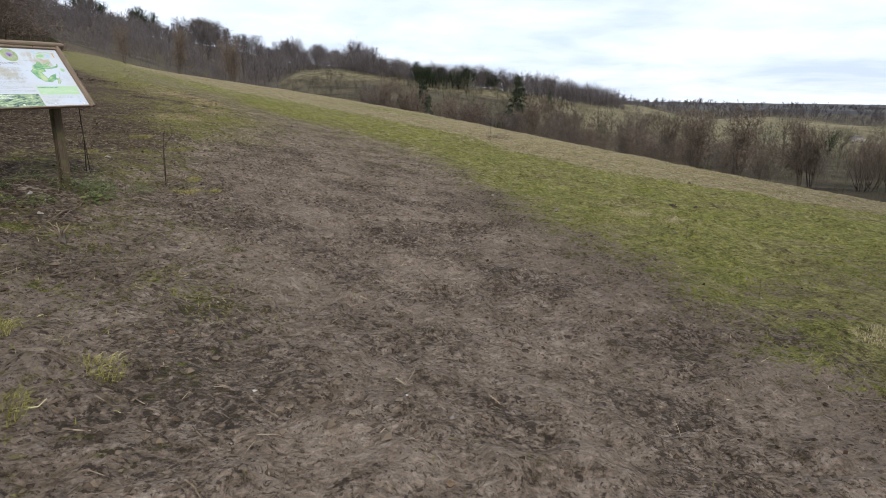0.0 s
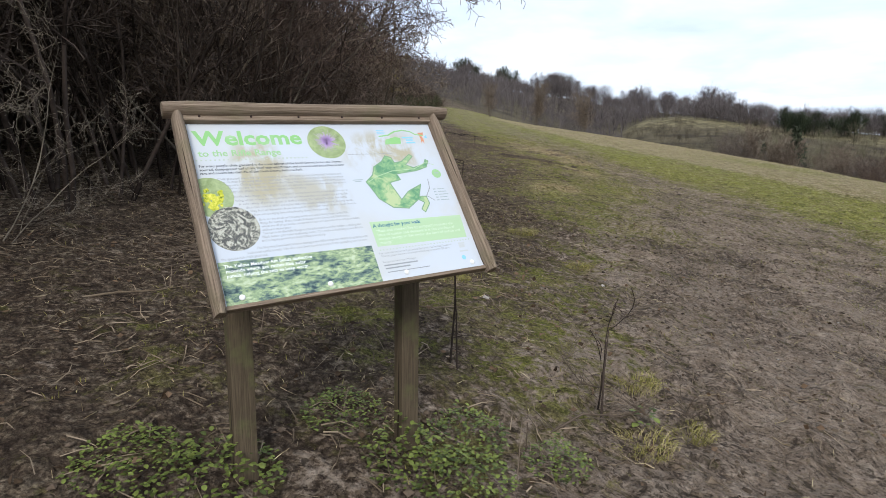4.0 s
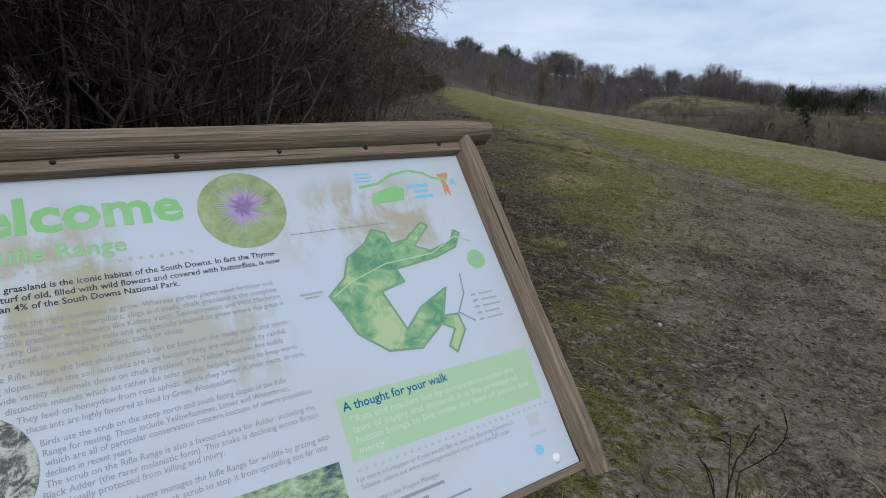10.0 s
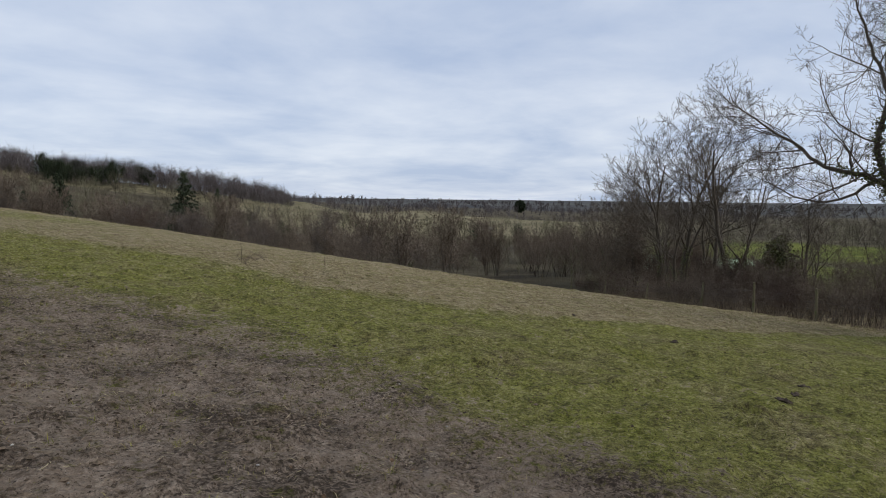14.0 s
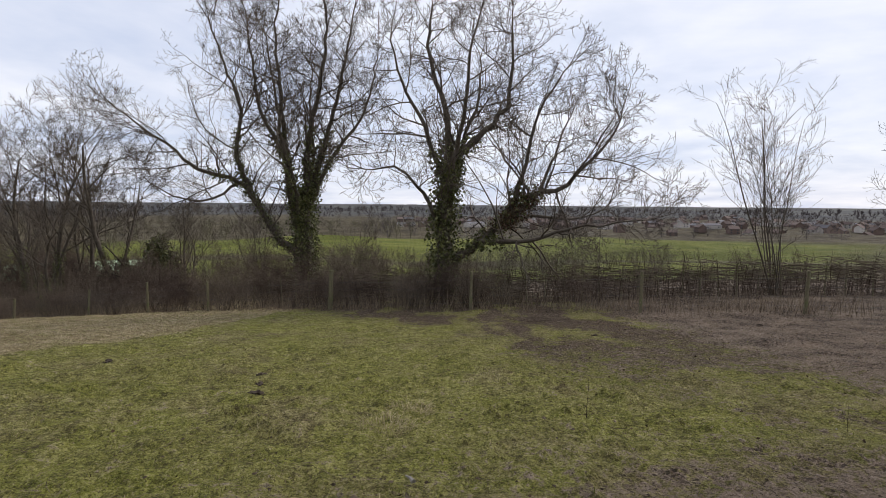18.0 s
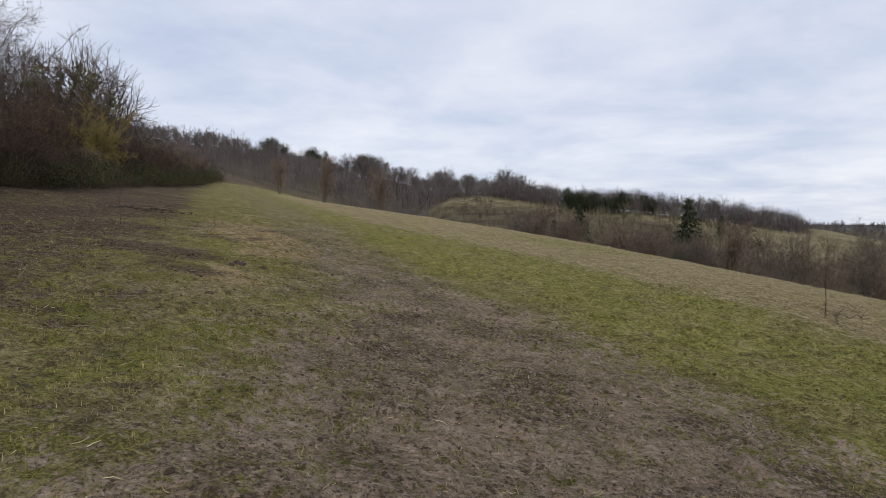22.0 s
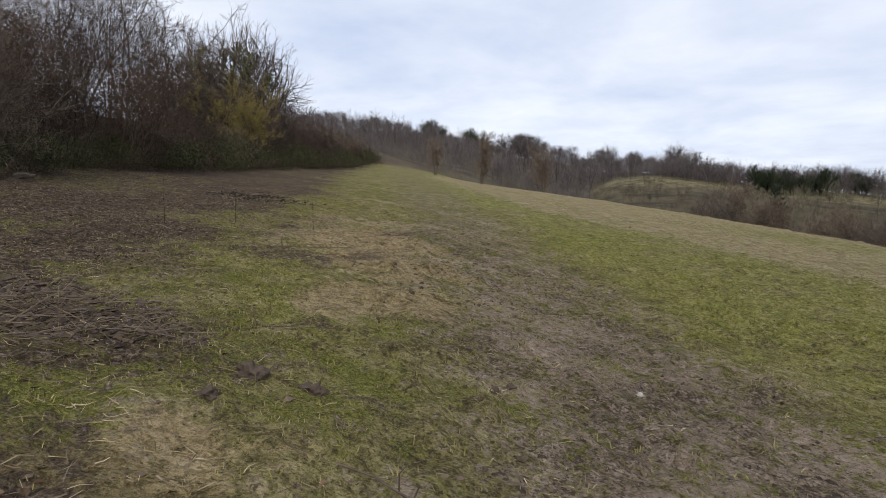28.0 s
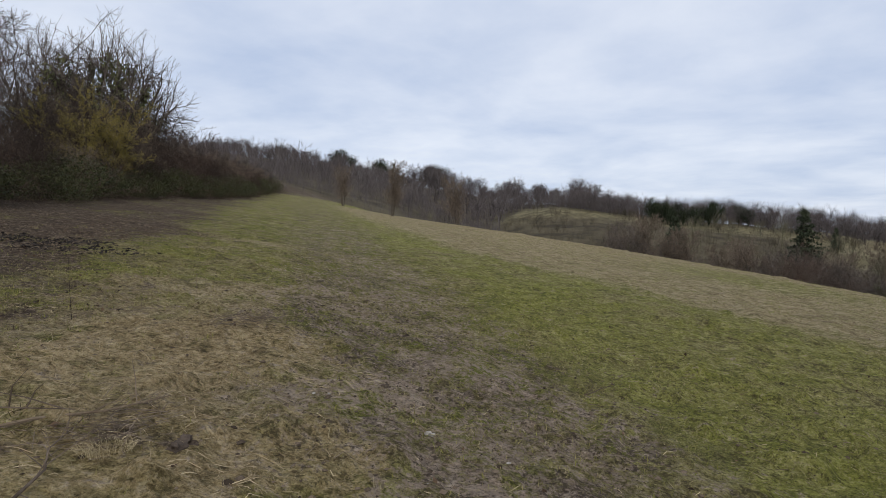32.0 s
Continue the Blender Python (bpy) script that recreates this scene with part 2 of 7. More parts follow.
M_RAIL = weathered_wood("weathered_rail_wood", (0.062, 0.043, 0.03), (0.37, 0.285, 0.21), 0.2)
M_POST = weathered_wood("weathered_post_wood", (0.042, 0.031, 0.02), (0.145, 0.112, 0.075), 0.4)
M_FENCEPOST = weathered_wood("green_fence_post_wood", (0.07, 0.06, 0.035), (0.25, 0.22, 0.14), 0.7)


def plain(name, col, rough=0.6, metal=0.0):
    n = Nodes(name)
    v = n.noise(30, 3, 0.6, n.pos())
    n.b.inputs["Metallic"].default_value = metal
    return n.done(n.mix(v, tuple(c * 0.8 for c in col), tuple(min(1, c * 1.12) for c in col)), rough)


M_WIRE = plain("galvanised_wire", (0.14, 0.135, 0.13), 0.6, 0.5)

for shiny, amount in ((M_IVY, 0.3), (M_BRAMBLE, 0.1), (M_WEED, 0.2)):
    shiny.node_tree.nodes["Principled BSDF"].inputs["Specular IOR Level"].default_value = amount

# ---- the lie of the land ----
POLY = {(0, 0): -0.0144, (0, 1): 0.0907, (0, 2): 0.2052, (0, 3): -1.2024, (0, 4): -1.3612, (1, 0): -5.1702, (1, 1): -2.0487, (1, 2): -2.3582, (1, 3): -1.0214, (2, 0): -1.1289, (2, 1): -5.2581, (2, 2): 0.7575, (3, 0): -1.6482, (3, 1): -0.8212, (4, 0): 0.0081}

CX, CY = -3.0, 12.0
AZ = [-180, -100, -62, -40, -27, -16.5, -13, -10, 5, 14, 24, 38, 60, 90, 130, 180]
RADII = [40, 75, 130, 240, 480, 1500, 4500]
HEIGHTS = [
    [3, 6, 7, 7.5, 5.0, 2.1, 1.1, 0.3, -1.6, -2.2, -3.0, -3.6, -3.8, -4.0, -2.5, 3],
    [5, 8, 9, 9.5, 5.0, 0.6, -1.0, -2.0, -6.0, -7.5, -8.0, -8.0, -7.2, -7.0, -5, 5],
    [7, 10, 12, 14, 8.0, -1.0, -1.5, -3.0, -8.0, -9.0, -9.5, -9.5, -8.8, -8.6, -7, 7],
    [10, 15, 20, 27, 18.0, 5.0, 11.0, 12.2, 7.0, 1.6, -5.0, -8.5, -10.4, -10.6, -9, 10],
    [14, 25, 45, 60, 45.0, 31.0, 26.0, 24.0, 8.0, 0.8, -7.6, -11.6, -12.5, -13, -12, 14],
    [20, 30, 55, 75, 55.0, 38.0, 33.0, 30.0, 10.0, 3.0, -4.0, -9.0, -14, -15, -15, 20],
    [20, 30, 55, 75, 55.0, 38.0, 33.0, 30.0, 14.0, 10.0, 8.0, 8.0, 6.0, 4.0, 0, 20],
]


def smooth(v, lo, hi):
    u = np.clip((v - lo) / (hi - lo), 0, 1)
    return u * u * (3 - 2 * u)


def lattice(ix, iy, seed):
    h = (ix.astype(np.int64) * 374761393 + iy.astype(np.int64) * 668265263 + seed * 1442695041) & 0xFFFFFFFF
    h = ((h ^ (h >> 13)) * 1274126177) & 0xFFFFFFFF
    return ((h ^ (h >> 16)) & 0xFFFF) / 65535.0


def vnoise(x, y, seed=0):
    """Smooth value noise, 0 to 1."""
    ix, iy = np.floor(x), np.floor(y)
    fx, fy = x - ix, y - iy
    fx, fy = fx * fx * (3 - 2 * fx), fy * fy * (3 - 2 * fy)
    a, b = lattice(ix, iy, seed), lattice(ix + 1, iy, seed)
    c, d = lattice(ix, iy + 1, seed), lattice(ix + 1, iy + 1, seed)
    return (a * (1 - fx) + b * fx) * (1 - fy) + (c * (1 - fx) + d * fx) * fy


def fbm(x, y, octaves=4, seed=0):
    out, amp, total = 0, 1.0, 0
    for o in range(octaves):
        out = out + amp * vnoise(x * 2**o, y * 2**o, seed + 17 * o)
        total += amp
        amp *= 0.55
    return out / total


def near_height(x, y):
    x, y = np.clip(x, -68, 40), np.clip(y, -28, 108)
    u, v = x / 40, (y - 30) / 50
    return sum(c * u**i * v**j for (i, j), c in POLY.items())


def far_height(x, y):
    az = np.degrees(np.arctan2(x - CX, y - CY))
    r = np.hypot(x - CX, y - CY)
    at_az = np.array([np.interp(az, AZ, row) for row in HEIGHTS])
    lr = np.interp(np.log(np.maximum(r, 1)), np.log(RADII), np.arange(len(RADII)))
    k = np.clip(np.floor(lr).astype(int), 0, len(RADII) - 2)
    f = lr - k
    f = f * f * (3 - 2 * f) * 0.5 + f * 0.5
    lo = np.take_along_axis(at_az, k[None], 0)[0]
    hi = np.take_along_axis(at_az, k[None] + 1, 0)[0]
    return lo + (hi - lo) * f


# zones of the field, by their borders at each y
def path_mid(y):
    return np.interp(y, [-6, 0, 2, 4, 8, 12, 16, 20, 30, 60], [1.5, 0.1, -0.75, -2.6, -2.1, -2.8, -4.4, -6.8, -12.0, -34])


def track_mid(y):
    return np.interp(y, [-12, -3, 3, 6, 10, 14, 18, 21, 25, 29, 38, 70, 100], [4, 1.6, 0.7, -0.3, -1.4, -2.3, -3.6, -5.4, -8.4, -11.0, -17.5, -40, -58])


def track_half(y):
    return np.interp(y, [-12, 3, 6, 10, 14, 18, 21, 25, 29, 38, 70], [3.0, 2.3, 2.4, 2.4, 2.3, 2.0, 1.9, 1.7, 1.6, 1.6, 3])


def pale_edge(y):
    return np.interp(y, [12.0, 14.5, 16, 18, 21.5, 26, 32, 36, 40, 52, 76], [40, 11, 6.3, 3.6, 1.8, 0.4, -4.5, -9.0, -14.5, -24, -41])


def litter_edge(y):
    return np.interp(y, [-8, 2, 5, 8, 11, 15, 19.3, 23, 26, 50, 80], [-2.2, -2.5, -3.3, -3.9, -5.0, -7.3, -9.4, -11.7, -13.6, -31, -51])


def height(x, y):
    """The ground without its small relief."""
    x, y = np.asarray(x, float), np.asarray(y, float)
    shape = np.broadcast(x, y).shape
    x, y = np.broadcast_to(x, shape).ravel(), np.broadcast_to(y, shape).ravel()
    az = np.degrees(np.arctan2(x - CX, y - CY))
    r = np.hypot(x - CX, y - CY)
    inner = np.interp(az, [-180, -90, -35, -15, 5, 25, 45, 90, 180], [30, 34, 88, 80, 58, 42, 34, 22, 30])
    w = smooth(r, inner, inner * 1.55 + 8)
    d = x - path_mid(y)
    cross = -0.085 * d * np.exp(-((d / 3.6) ** 2)) * smooth(y, 34, 28) + 0.07 * np.exp(-(((x + 3.9) / 1.1) ** 2) - ((y - 5.0) / 1.3) ** 2)
    z = (near_height(x, y) + cross) * (1 - w) + far_height(x, y) * w
    z = z + w * (fbm(x / 45, y / 45, 3, 5) - 0.5) * np.minimum(r / 40, 9)
    return z.reshape(shape)


def ground_at(x, y):
    return float(height(np.array([x]), np.array([y]))[0])


def straw_patch(x, y):
    """Matted straw left of the track."""
    w = np.zeros_like(x * 1.0)
    for sx, sy, rx, ry in ((-10.5, 24.7, 1.1, 1.6), (-9.4, 23.2, 1.1, 1.2), (-8.7, 22.1, 0.8, 0.9), (-7.4, 19.0, 0.7, 0.8), (-6.2, 13.8, 0.5, 0.7)):
        w = np.maximum(w, smooth(np.hypot((x - sx) / rx, (y - sy) / ry) + 1.2 * (fbm(x / 0.8, y / 0.8, 3, 195) - 0.5), 1.25, 0.4))
    return w


def zones(x, y):
    """Weights of bare mud, dead litter, pale dry grass and lush grass."""
    jit = (fbm(x / 1.7, y / 1.7, 4, 3) - 0.5)
    big = (fbm(x / 6, y / 6, 3, 9) - 0.5)
    d = np.abs(x - track_mid(y) + 1.5 * jit + 1.2 * big) / track_half(y)
    along = np.interp(y, [-10, 9, 13, 17, 22, 30, 45], [1.0, 0.95, 0.82, 0.72, 0.64, 0.48, 0.28])
    mud = (1 - smooth(d, 0.45, 1.75)) * along
    lit = smooth(litter_edge(y) - x + 3.6 * jit + 2.4 * big, -2.2, 2.4)
    lit = lit * (1 - 0.32 * smooth(fbm(x / 1.9, y / 1.9, 3, 63), 0.48, 0.62) * smooth(y, 10, 16))
    bare = np.maximum(smooth(np.hypot((x + 2.8) / 1.1, (y - 4.2) / 2.0), 1.25, 0.7), smooth(y, 4.5, 2.5) * smooth(x, -3.2, -2.2))
    mud = np.maximum(mud, bare * 0.9 * (1 - 0.8 * lit))
    # trodden ground by the fence
    se = smooth((x - 2.2) * 0.55 - (y - 5.0) + 1.8 * jit + 1.5 * big, -1.0, 2.2)
    se = se * smooth(x, 0.8, 3.5) * (0.35 + 0.65 * smooth(fbm(x / 2.2, y / 0.9, 3, 61), 0.36, 0.56))
    lit = np.maximum(lit, se * (0.62 + 0.28 * smooth(x, 6.0, 12.0)))
    mud = np.maximum(mud, se * 0.4 * (1 - smooth(x, 5, 10) * 0.95))
    pale = smooth(x - pale_edge(y) + 2.2 * jit + 1.5 * big, -1.6, 2.4)
    pale = pale * (1 - 0.75 * np.exp(-(((x + 4) / 5) ** 2 + ((y - 46) / 6) ** 2)))
    verge = smooth(x - litter_edge(y), 0.0, 0.8) * smooth(track_mid(y) - track_half(y) * 0.7 - x, 0.0, 0.8)
    pale = np.maximum(pale, verge * smooth(big + jit, 0.0, 0.3) * 0.8 * smooth(y, 14, 20))
    # flattened straw and bare scrapes beside the track
    for sx, sy, rx, ry in ((-10.2, 24.3, 1.7, 2.4), (-7.9, 19.1, 0.6, 0.5), (-9.0, 22.6, 0.7, 0.6), (-6.2, 13.8, 0.7, 0.9)):
        pale = np.maximum(pale, smooth(np.hypot((x - sx) / rx, (y - sy) / ry) + 1.4 * jit, 1.3, 0.3) * 0.6)
    straw = straw_patch(x, y)
    lit, mud = lit * (1 - 0.75 * straw), mud * (1 - 0.7 * straw)
    for sx, sy, rx, ry in ((-9.2, 19.6, 1.1, 0.6), (-7.7, 18.6, 0.7, 0.45), (-8.3, 17.8, 0.5, 0.35), (-10.4, 22.6, 0.6, 0.4), (-6.6, 15.6, 0.5, 0.4), (-9.6, 23.4, 0.35, 0.3), (-7.0, 16.9, 0.5, 0.3), (-5.6, 12.2, 0.6, 0.5)):
        scrape = smooth(np.hypot((x - sx) / rx, (y - sy) / ry) + 2.6 * jit, 1.3, 0.3)
        lit = np.maximum(lit, scrape * 0.62)
        pale = pale * (1 - 0.7 * scrape)
    lush = smooth(x - track_mid(y) - track_half(y) * 0.8 + jit, 0.0, 1.4) * (1 - pale) * (1 - se)
    lush = np.maximum(lush, 0.22 * np.exp(-(((x + 4.4 + 0.42 * (y - 9.0)) / 0.8) ** 2) - ((y - 9.6) / 3.2) ** 2))
    lit = np.maximum(lit, 0.85 * np.exp(-(((x + 4.6) / 1.1) ** 2) - ((y - 8.4) / 1.5) ** 2))
    return np.clip(mud, 0, 1), np.clip(lit, 0, 1), np.clip(pale, 0, 1), np.clip(lush, 0, 1)


def relief(x, y, mud, lit):
    """Trodden clods and hoof pocks in the mud, crumbs in the litter, tussocks in the grass."""
    pock = fbm(x / 0.24 + 1.5 * fbm(x / 0.5, y / 0.5, 2, 71), y / 0.24, 2, 31)
    pock = np.abs(pock - 0.5) * 2
    crumb = vnoise(x / 0.07, y / 0.07, 81) - 0.5
    lump = np.maximum(0, vnoise(x / 0.13, y / 0.13, 83) - 0.55) * 2.2
    tuft = np.maximum(0, fbm(x / 0.21, y / 0.21, 2, 85) - 0.5) * 2
    rough = smooth(fbm(x / 1.6, y / 1.6, 3, 89), 0.35, 0.65)
    z = (fbm(x / 1.1, y / 1.1, 3, 11) - 0.5) * 0.10
    z = z + mud * ((pock - 0.3) * 0.10 + crumb * 0.02 + lump * 0.022 * rough)
    z = z + (1 - mud) * (1 - lit) * ((fbm(x / 0.3, y / 0.3, 3, 41) - 0.5) * 0.08 + tuft * (0.05 + 0.07 * rough) + crumb * 0.014)
    return z + lit * (1 - mud) * ((fbm(x / 0.4, y / 0.4, 3, 51) - 0.5) * 0.09 + crumb * 0.03 + lump * 0.035)


def spread(lo, hi, step, outer, grow):
    """Grid lines, fine between lo and hi and coarser outwards."""
    mid = np.arange(lo, hi + step / 2, step)
    out, s = [hi], step
    while out[-1] < outer:
        s *= grow
        out.append(out[-1] + s)
    left, s = [lo], step
    while left[-1] > -outer:
        s *= grow
        left.append(left[-1] - s)
    return np.concatenate([left[:0:-1], mid, out[1:]])


gx, gy = spread(-13, 4.5, 0.052, 4700, 1.07), spread(-0.5, 29, 0.052, 4700, 1.07)
X, Y = np.meshgrid(gx, gy)
mud_w, lit_w, pale_w, lush_w = zones(X, Y)
rr = np.hypot(X - CX, Y - CY)
near_w = 1 - smooth(rr, 60, 110)
Z = height(X, Y) + relief(X, Y, mud_w, lit_w) * near_w
az_g = np.degrees(np.arctan2(X - CX, Y - CY))
far_n = fbm(X / 60, Y / 60, 3, 21)
# far land: stubble-coloured field, green paddocks, scrub
field = smooth(az_g, 10, 13) * smooth(az_g, 62, 46) * smooth(rr, 150, 172) * smooth(rr, 432, 420)
paddock = smooth(az_g, 50, 56) * smooth(az_g, 134, 124) * smooth(rr, 42, 50) * smooth(rr, 205, 190) * (1 - 0.9 * smooth(np.abs(rr - 92 - 14 * np.sin(az_g / 9)), 7, 3))
pasture = smooth(az_g, -15.6, -14.2) * smooth(az_g, 14, 11) * smooth(rr, 190, 214) * smooth(rr, 250, 225) * 0.8
farland = smooth(rr, 700, 900)


def flat_mesh(name, X, Y, Z):
    h, w = X.shape
    me = bpy.data.meshes.new(name)
    me.vertices.add(h * w)
    me.vertices.foreach_set("co", np.stack([X, Y, Z], -1).ravel().astype(np.float32))
    idx = np.arange(h * w).reshape(h, w)
    quads = np.stack([idx[:-1, :-1], idx[:-1, 1:], idx[1:, 1:], idx[1:, :-1]], -1).reshape(-1, 4)
    me.loops.add(quads.size)
    me.loops.foreach_set("vertex_index", quads.ravel().astype(np.int32))
    me.polygons.add(len(quads))
    me.polygons.foreach_set("loop_start", (np.arange(len(quads)) * 4).astype(np.int32))
    me.polygons.foreach_set("use_smooth", np.ones(len(quads), bool))
    me.update()
    return me


ground_mesh = flat_mesh("ground", X, Y, Z)
for layer, four in (("zone", (mud_w, lit_w, pale_w, lush_w)), ("far", (field, paddock, pasture, farland))):
    at = ground_mesh.color_attributes.new(layer, "FLOAT_COLOR", "POINT")
    at.data.foreach_set("color", np.stack([np.broadcast_to(f, X.shape) for f in four], -1).ravel().astype(np.float32))


scrub_from = np.interp(az_g, [-60, -40, -28, -18, -5, 5, 20, 35, 60, 75, 90, 180], [94, 94, 92, 84, 66, 58, 46, 39, 38, 42, 60, 80])
at = ground_mesh.attributes.new("scrub", "FLOAT", "POINT")
at.data.foreach_set("value", smooth(rr, scrub_from, scrub_from * 1.25).ravel().astype(np.float32))


# matted straw left of the track
thatch_w = straw_patch(X, Y)
at = ground_mesh.attributes.new("thatch", "FLOAT", "POINT")
at.data.foreach_set("value", thatch_w.ravel().astype(np.float32))
# wetter mud along the outer side of the track's bend
wet_w = smooth(X - track_mid(Y) + 1.6 * (fbm(X / 1.1, Y / 1.1, 3, 191) - 0.5), 0.5, 1.9) * smooth(Y, 12.5, 9.0) * 0.6
wet_w = np.maximum(wet_w, smooth(track_mid(Y) - X + 1.8 * (fbm(X / 0.9, Y / 0.9, 3, 193) - 0.5), 1.8, 2.9) * smooth(Y, 5.5, 3.5) * 0.5)
at = ground_mesh.attributes.new("wet", "FLOAT", "POINT")
at.data.foreach_set("value", wet_w.ravel().astype(np.float32))


def ground_material():
    n = Nodes("field_ground")
    p = n.pos()
    za = n.node("ShaderNodeAttribute")
    za.attribute_name = "zone"
    fa = n.node("ShaderNodeAttribute")
    fa.attribute_name = "far"
    zs = n.node("ShaderNodeSeparateColor", {0: za.outputs["Color"]}).outputs
    fs = n.node("ShaderNodeSeparateColor", {0: fa.outputs["Color"]}).outputs
    mud, lit, pale, lush = zs[0], zs[1], zs[2], za.outputs["Alpha"]
    big, mid, fine, grit = n.noise(0.5, 3, 0.6, p), n.noise(3.2, 5, 0.68, p), n.noise(15, 5, 0.72, p), n.noise(70, 4, 0.75, p)
    crumb, smear, speck, patch = n.noise(21, 4, 0.66, p, 0.4), n.noise(5.5, 5, 0.66, p, 0.8), n.noise(48, 3, 0.6, p, 0.3), n.noise(1.15, 4, 0.6, p)
    loose = n.math("MULTIPLY", n.math("SUBTRACT", patch, 0.5), 0.35)
    # crumbs and tufts: cells of a few centimetres with a tone each, dark at the edges
    bent = n.node("ShaderNodeVectorMath", {0: p, 1: n.node("ShaderNodeVectorMath", {0: n.node("ShaderNodeTexNoise", {"Vector": p, "Scale": 16.0, "Detail": 2.0}).outputs["Color"], 1: (0.05, 0.05, 0.05)}).outputs[0]})
    bent.inputs[1].links[0].from_node.operation = "MULTIPLY"
    bent = bent.outputs[0]

    def cells(scale):
        v = n.node("ShaderNodeTexVoronoi", {"Vector": bent, "Scale": scale})
        tone = n.node("ShaderNodeSeparateColor", {0: v.outputs["Color"]}).outputs[0]
        return v.outputs["Distance"], n.math("SUBTRACT", tone, 0.5)

    small_d, small_t = cells(34.0)
    mid_d, mid_t = cells(13.0)
    wide_d, wide_t = cells(4.5)
    # dark cell edges: the shade between crumbs and tufts, put into the colour
    crumb_shade = n.step(small_d, 0.38, 0.72)
    clump_shade = n.step(mid_d, 0.5, 0.8)
    # turf: blades over dark gaps, with bits of straw
    tf = n.math("ADD", n.math("MULTIPLY_ADD", fine, 0.42, n.math("MULTIPLY", mid, 0.28)), n.math("MULTIPLY", grit, 0.3))
    tf = n.math("ADD", n.math("MULTIPLY_ADD", mid_t, 0.05, tf), n.math("MULTIPLY_ADD", small_t, 0.06, n.math("MULTIPLY", wide_t, 0.03)))
    turf = n.ramp(tf, (0.40, (0.090, 0.073, 0.036)), (0.47, (0.215, 0.182, 0.078)), (0.53, (0.33, 0.287, 0.126)), (0.60, (0.50, 0.43, 0.235)))
    rich = n.ramp(tf, (0.40, (0.078, 0.083, 0.018)), (0.47, (0.193, 0.201, 0.041)), (0.53, (0.293, 0.292, 0.068)), (0.60, (0.414, 0.396, 0.133)))
    grass = n.mix(n.math("MULTIPLY", n.math("MULTIPLY", lush, 0.7), n.step(n.math("ADD", big, n.math("MULTIPLY", n.math("SUBTRACT", mid, 0.5), 0.5)), 0.3, 0.55)), turf, rich)
    green_spot = n.step(n.math("ADD", n.noise(1.3, 5, 0.65, p), n.math("MULTIPLY", fine, 0.3)), 0.62, 0.74)
    grass = n.mix(n.math("MULTIPLY", green_spot, 0.75), grass, rich)
    gap = n.math("MAXIMUM", n.step(n.math("ADD", crumb, loose), 0.56, 0.64), n.step(speck, 0.57, 0.64))
    dry = n.ramp(tf, (0.40, (0.135, 0.098, 0.05)), (0.47, (0.305, 0.234, 0.128)), (0.53, (0.44, 0.353, 0.206)), (0.60, (0.6, 0.5, 0.33)))
    # ragged borders between the zones
    rag = n.math("ADD", n.math("MULTIPLY", n.math("SUBTRACT", mid, 0.5), 1.9), n.math("MULTIPLY", n.math("SUBTRACT", fine, 0.5), 1.7))
    pm = n.step(n.math("ADD", pale, rag), 0.2, 0.85)
    col = n.mix(n.math("MULTIPLY", pm, 0.95), grass, dry)
    ma = n.node("ShaderNodeAttribute")
    ma.attribute_name = "thatch"
    col = n.mix(n.math("MULTIPLY", n.step(n.math("ADD", ma.outputs["Fac"], rag), 0.25, 0.8), 0.8), col, n.ramp(tf, (0.40, (0.13, 0.09, 0.045)), (0.47, (0.30, 0.22, 0.112)), (0.53, (0.44, 0.33, 0.178)), (0.60, (0.60, 0.47, 0.275))))
    col = n.mix(n.math("MULTIPLY", gap, n.math("MULTIPLY_ADD", pm, -0.35, 0.7)), col, (0.062, 0.048, 0.026))
    col = n.mix(n.math("MULTIPLY", clump_shade, 0.28), col, (0.070, 0.060, 0.026))
    col = n.mix(n.math("MULTIPLY", n.step(n.noise(38, 3, 0.6, p, 0.6), 0.58, 0.66), 0.5), col, (0.40, 0.34, 0.20))
    # outside the lush sward: cushions of moss and bare dark spots
    poor = n.math("MULTIPLY", n.math("SUBTRACT", 1.0, lush), n.math("MULTIPLY", n.math("MULTIPLY_ADD", pm, -0.5, 1.0), n.math("MULTIPLY_ADD", ma.outputs["Fac"], -0.85, 1.0)))
    moss = n.step(n.math("ADD", n.noise(1.5, 5, 0.65, p, 0.5), n.math("MULTIPLY", n.math("SUBTRACT", fine, 0.5), 0.6)), 0.49, 0.58)
    col = n.mix(n.math("MULTIPLY", n.math("MULTIPLY", moss, poor), 0.72), col, n.mix(n.step(grit, 0.4, 0.62), (0.075, 0.082, 0.016), (0.27, 0.275, 0.062)))
    spot = n.step(n.math("ADD", n.noise(1.9, 5, 0.68, n.pos(1, 1, 3), 0.6), n.math("MULTIPLY", n.math("SUBTRACT", fine, 0.5), 0.6)), 0.55, 0.65)
    col = n.mix(n.math("MULTIPLY", n.math("MULTIPLY", spot, poor), 0.7), col, n.mix(n.step(grit, 0.42, 0.62), (0.035, 0.026, 0.019), (0.17, 0.13, 0.095)))
    # litter: dark earth with pale bits of stalk and leaf
    lf = n.math("ADD", n.math("MULTIPLY_ADD", grit, 0.4, n.math("MULTIPLY", fine, 0.4)), n.math("MULTIPLY", patch, 0.2))
    lf = n.math("ADD", lf, n.math("MULTIPLY_ADD", small_t, 0.09, n.math("MULTIPLY", mid_t, 0.06)))
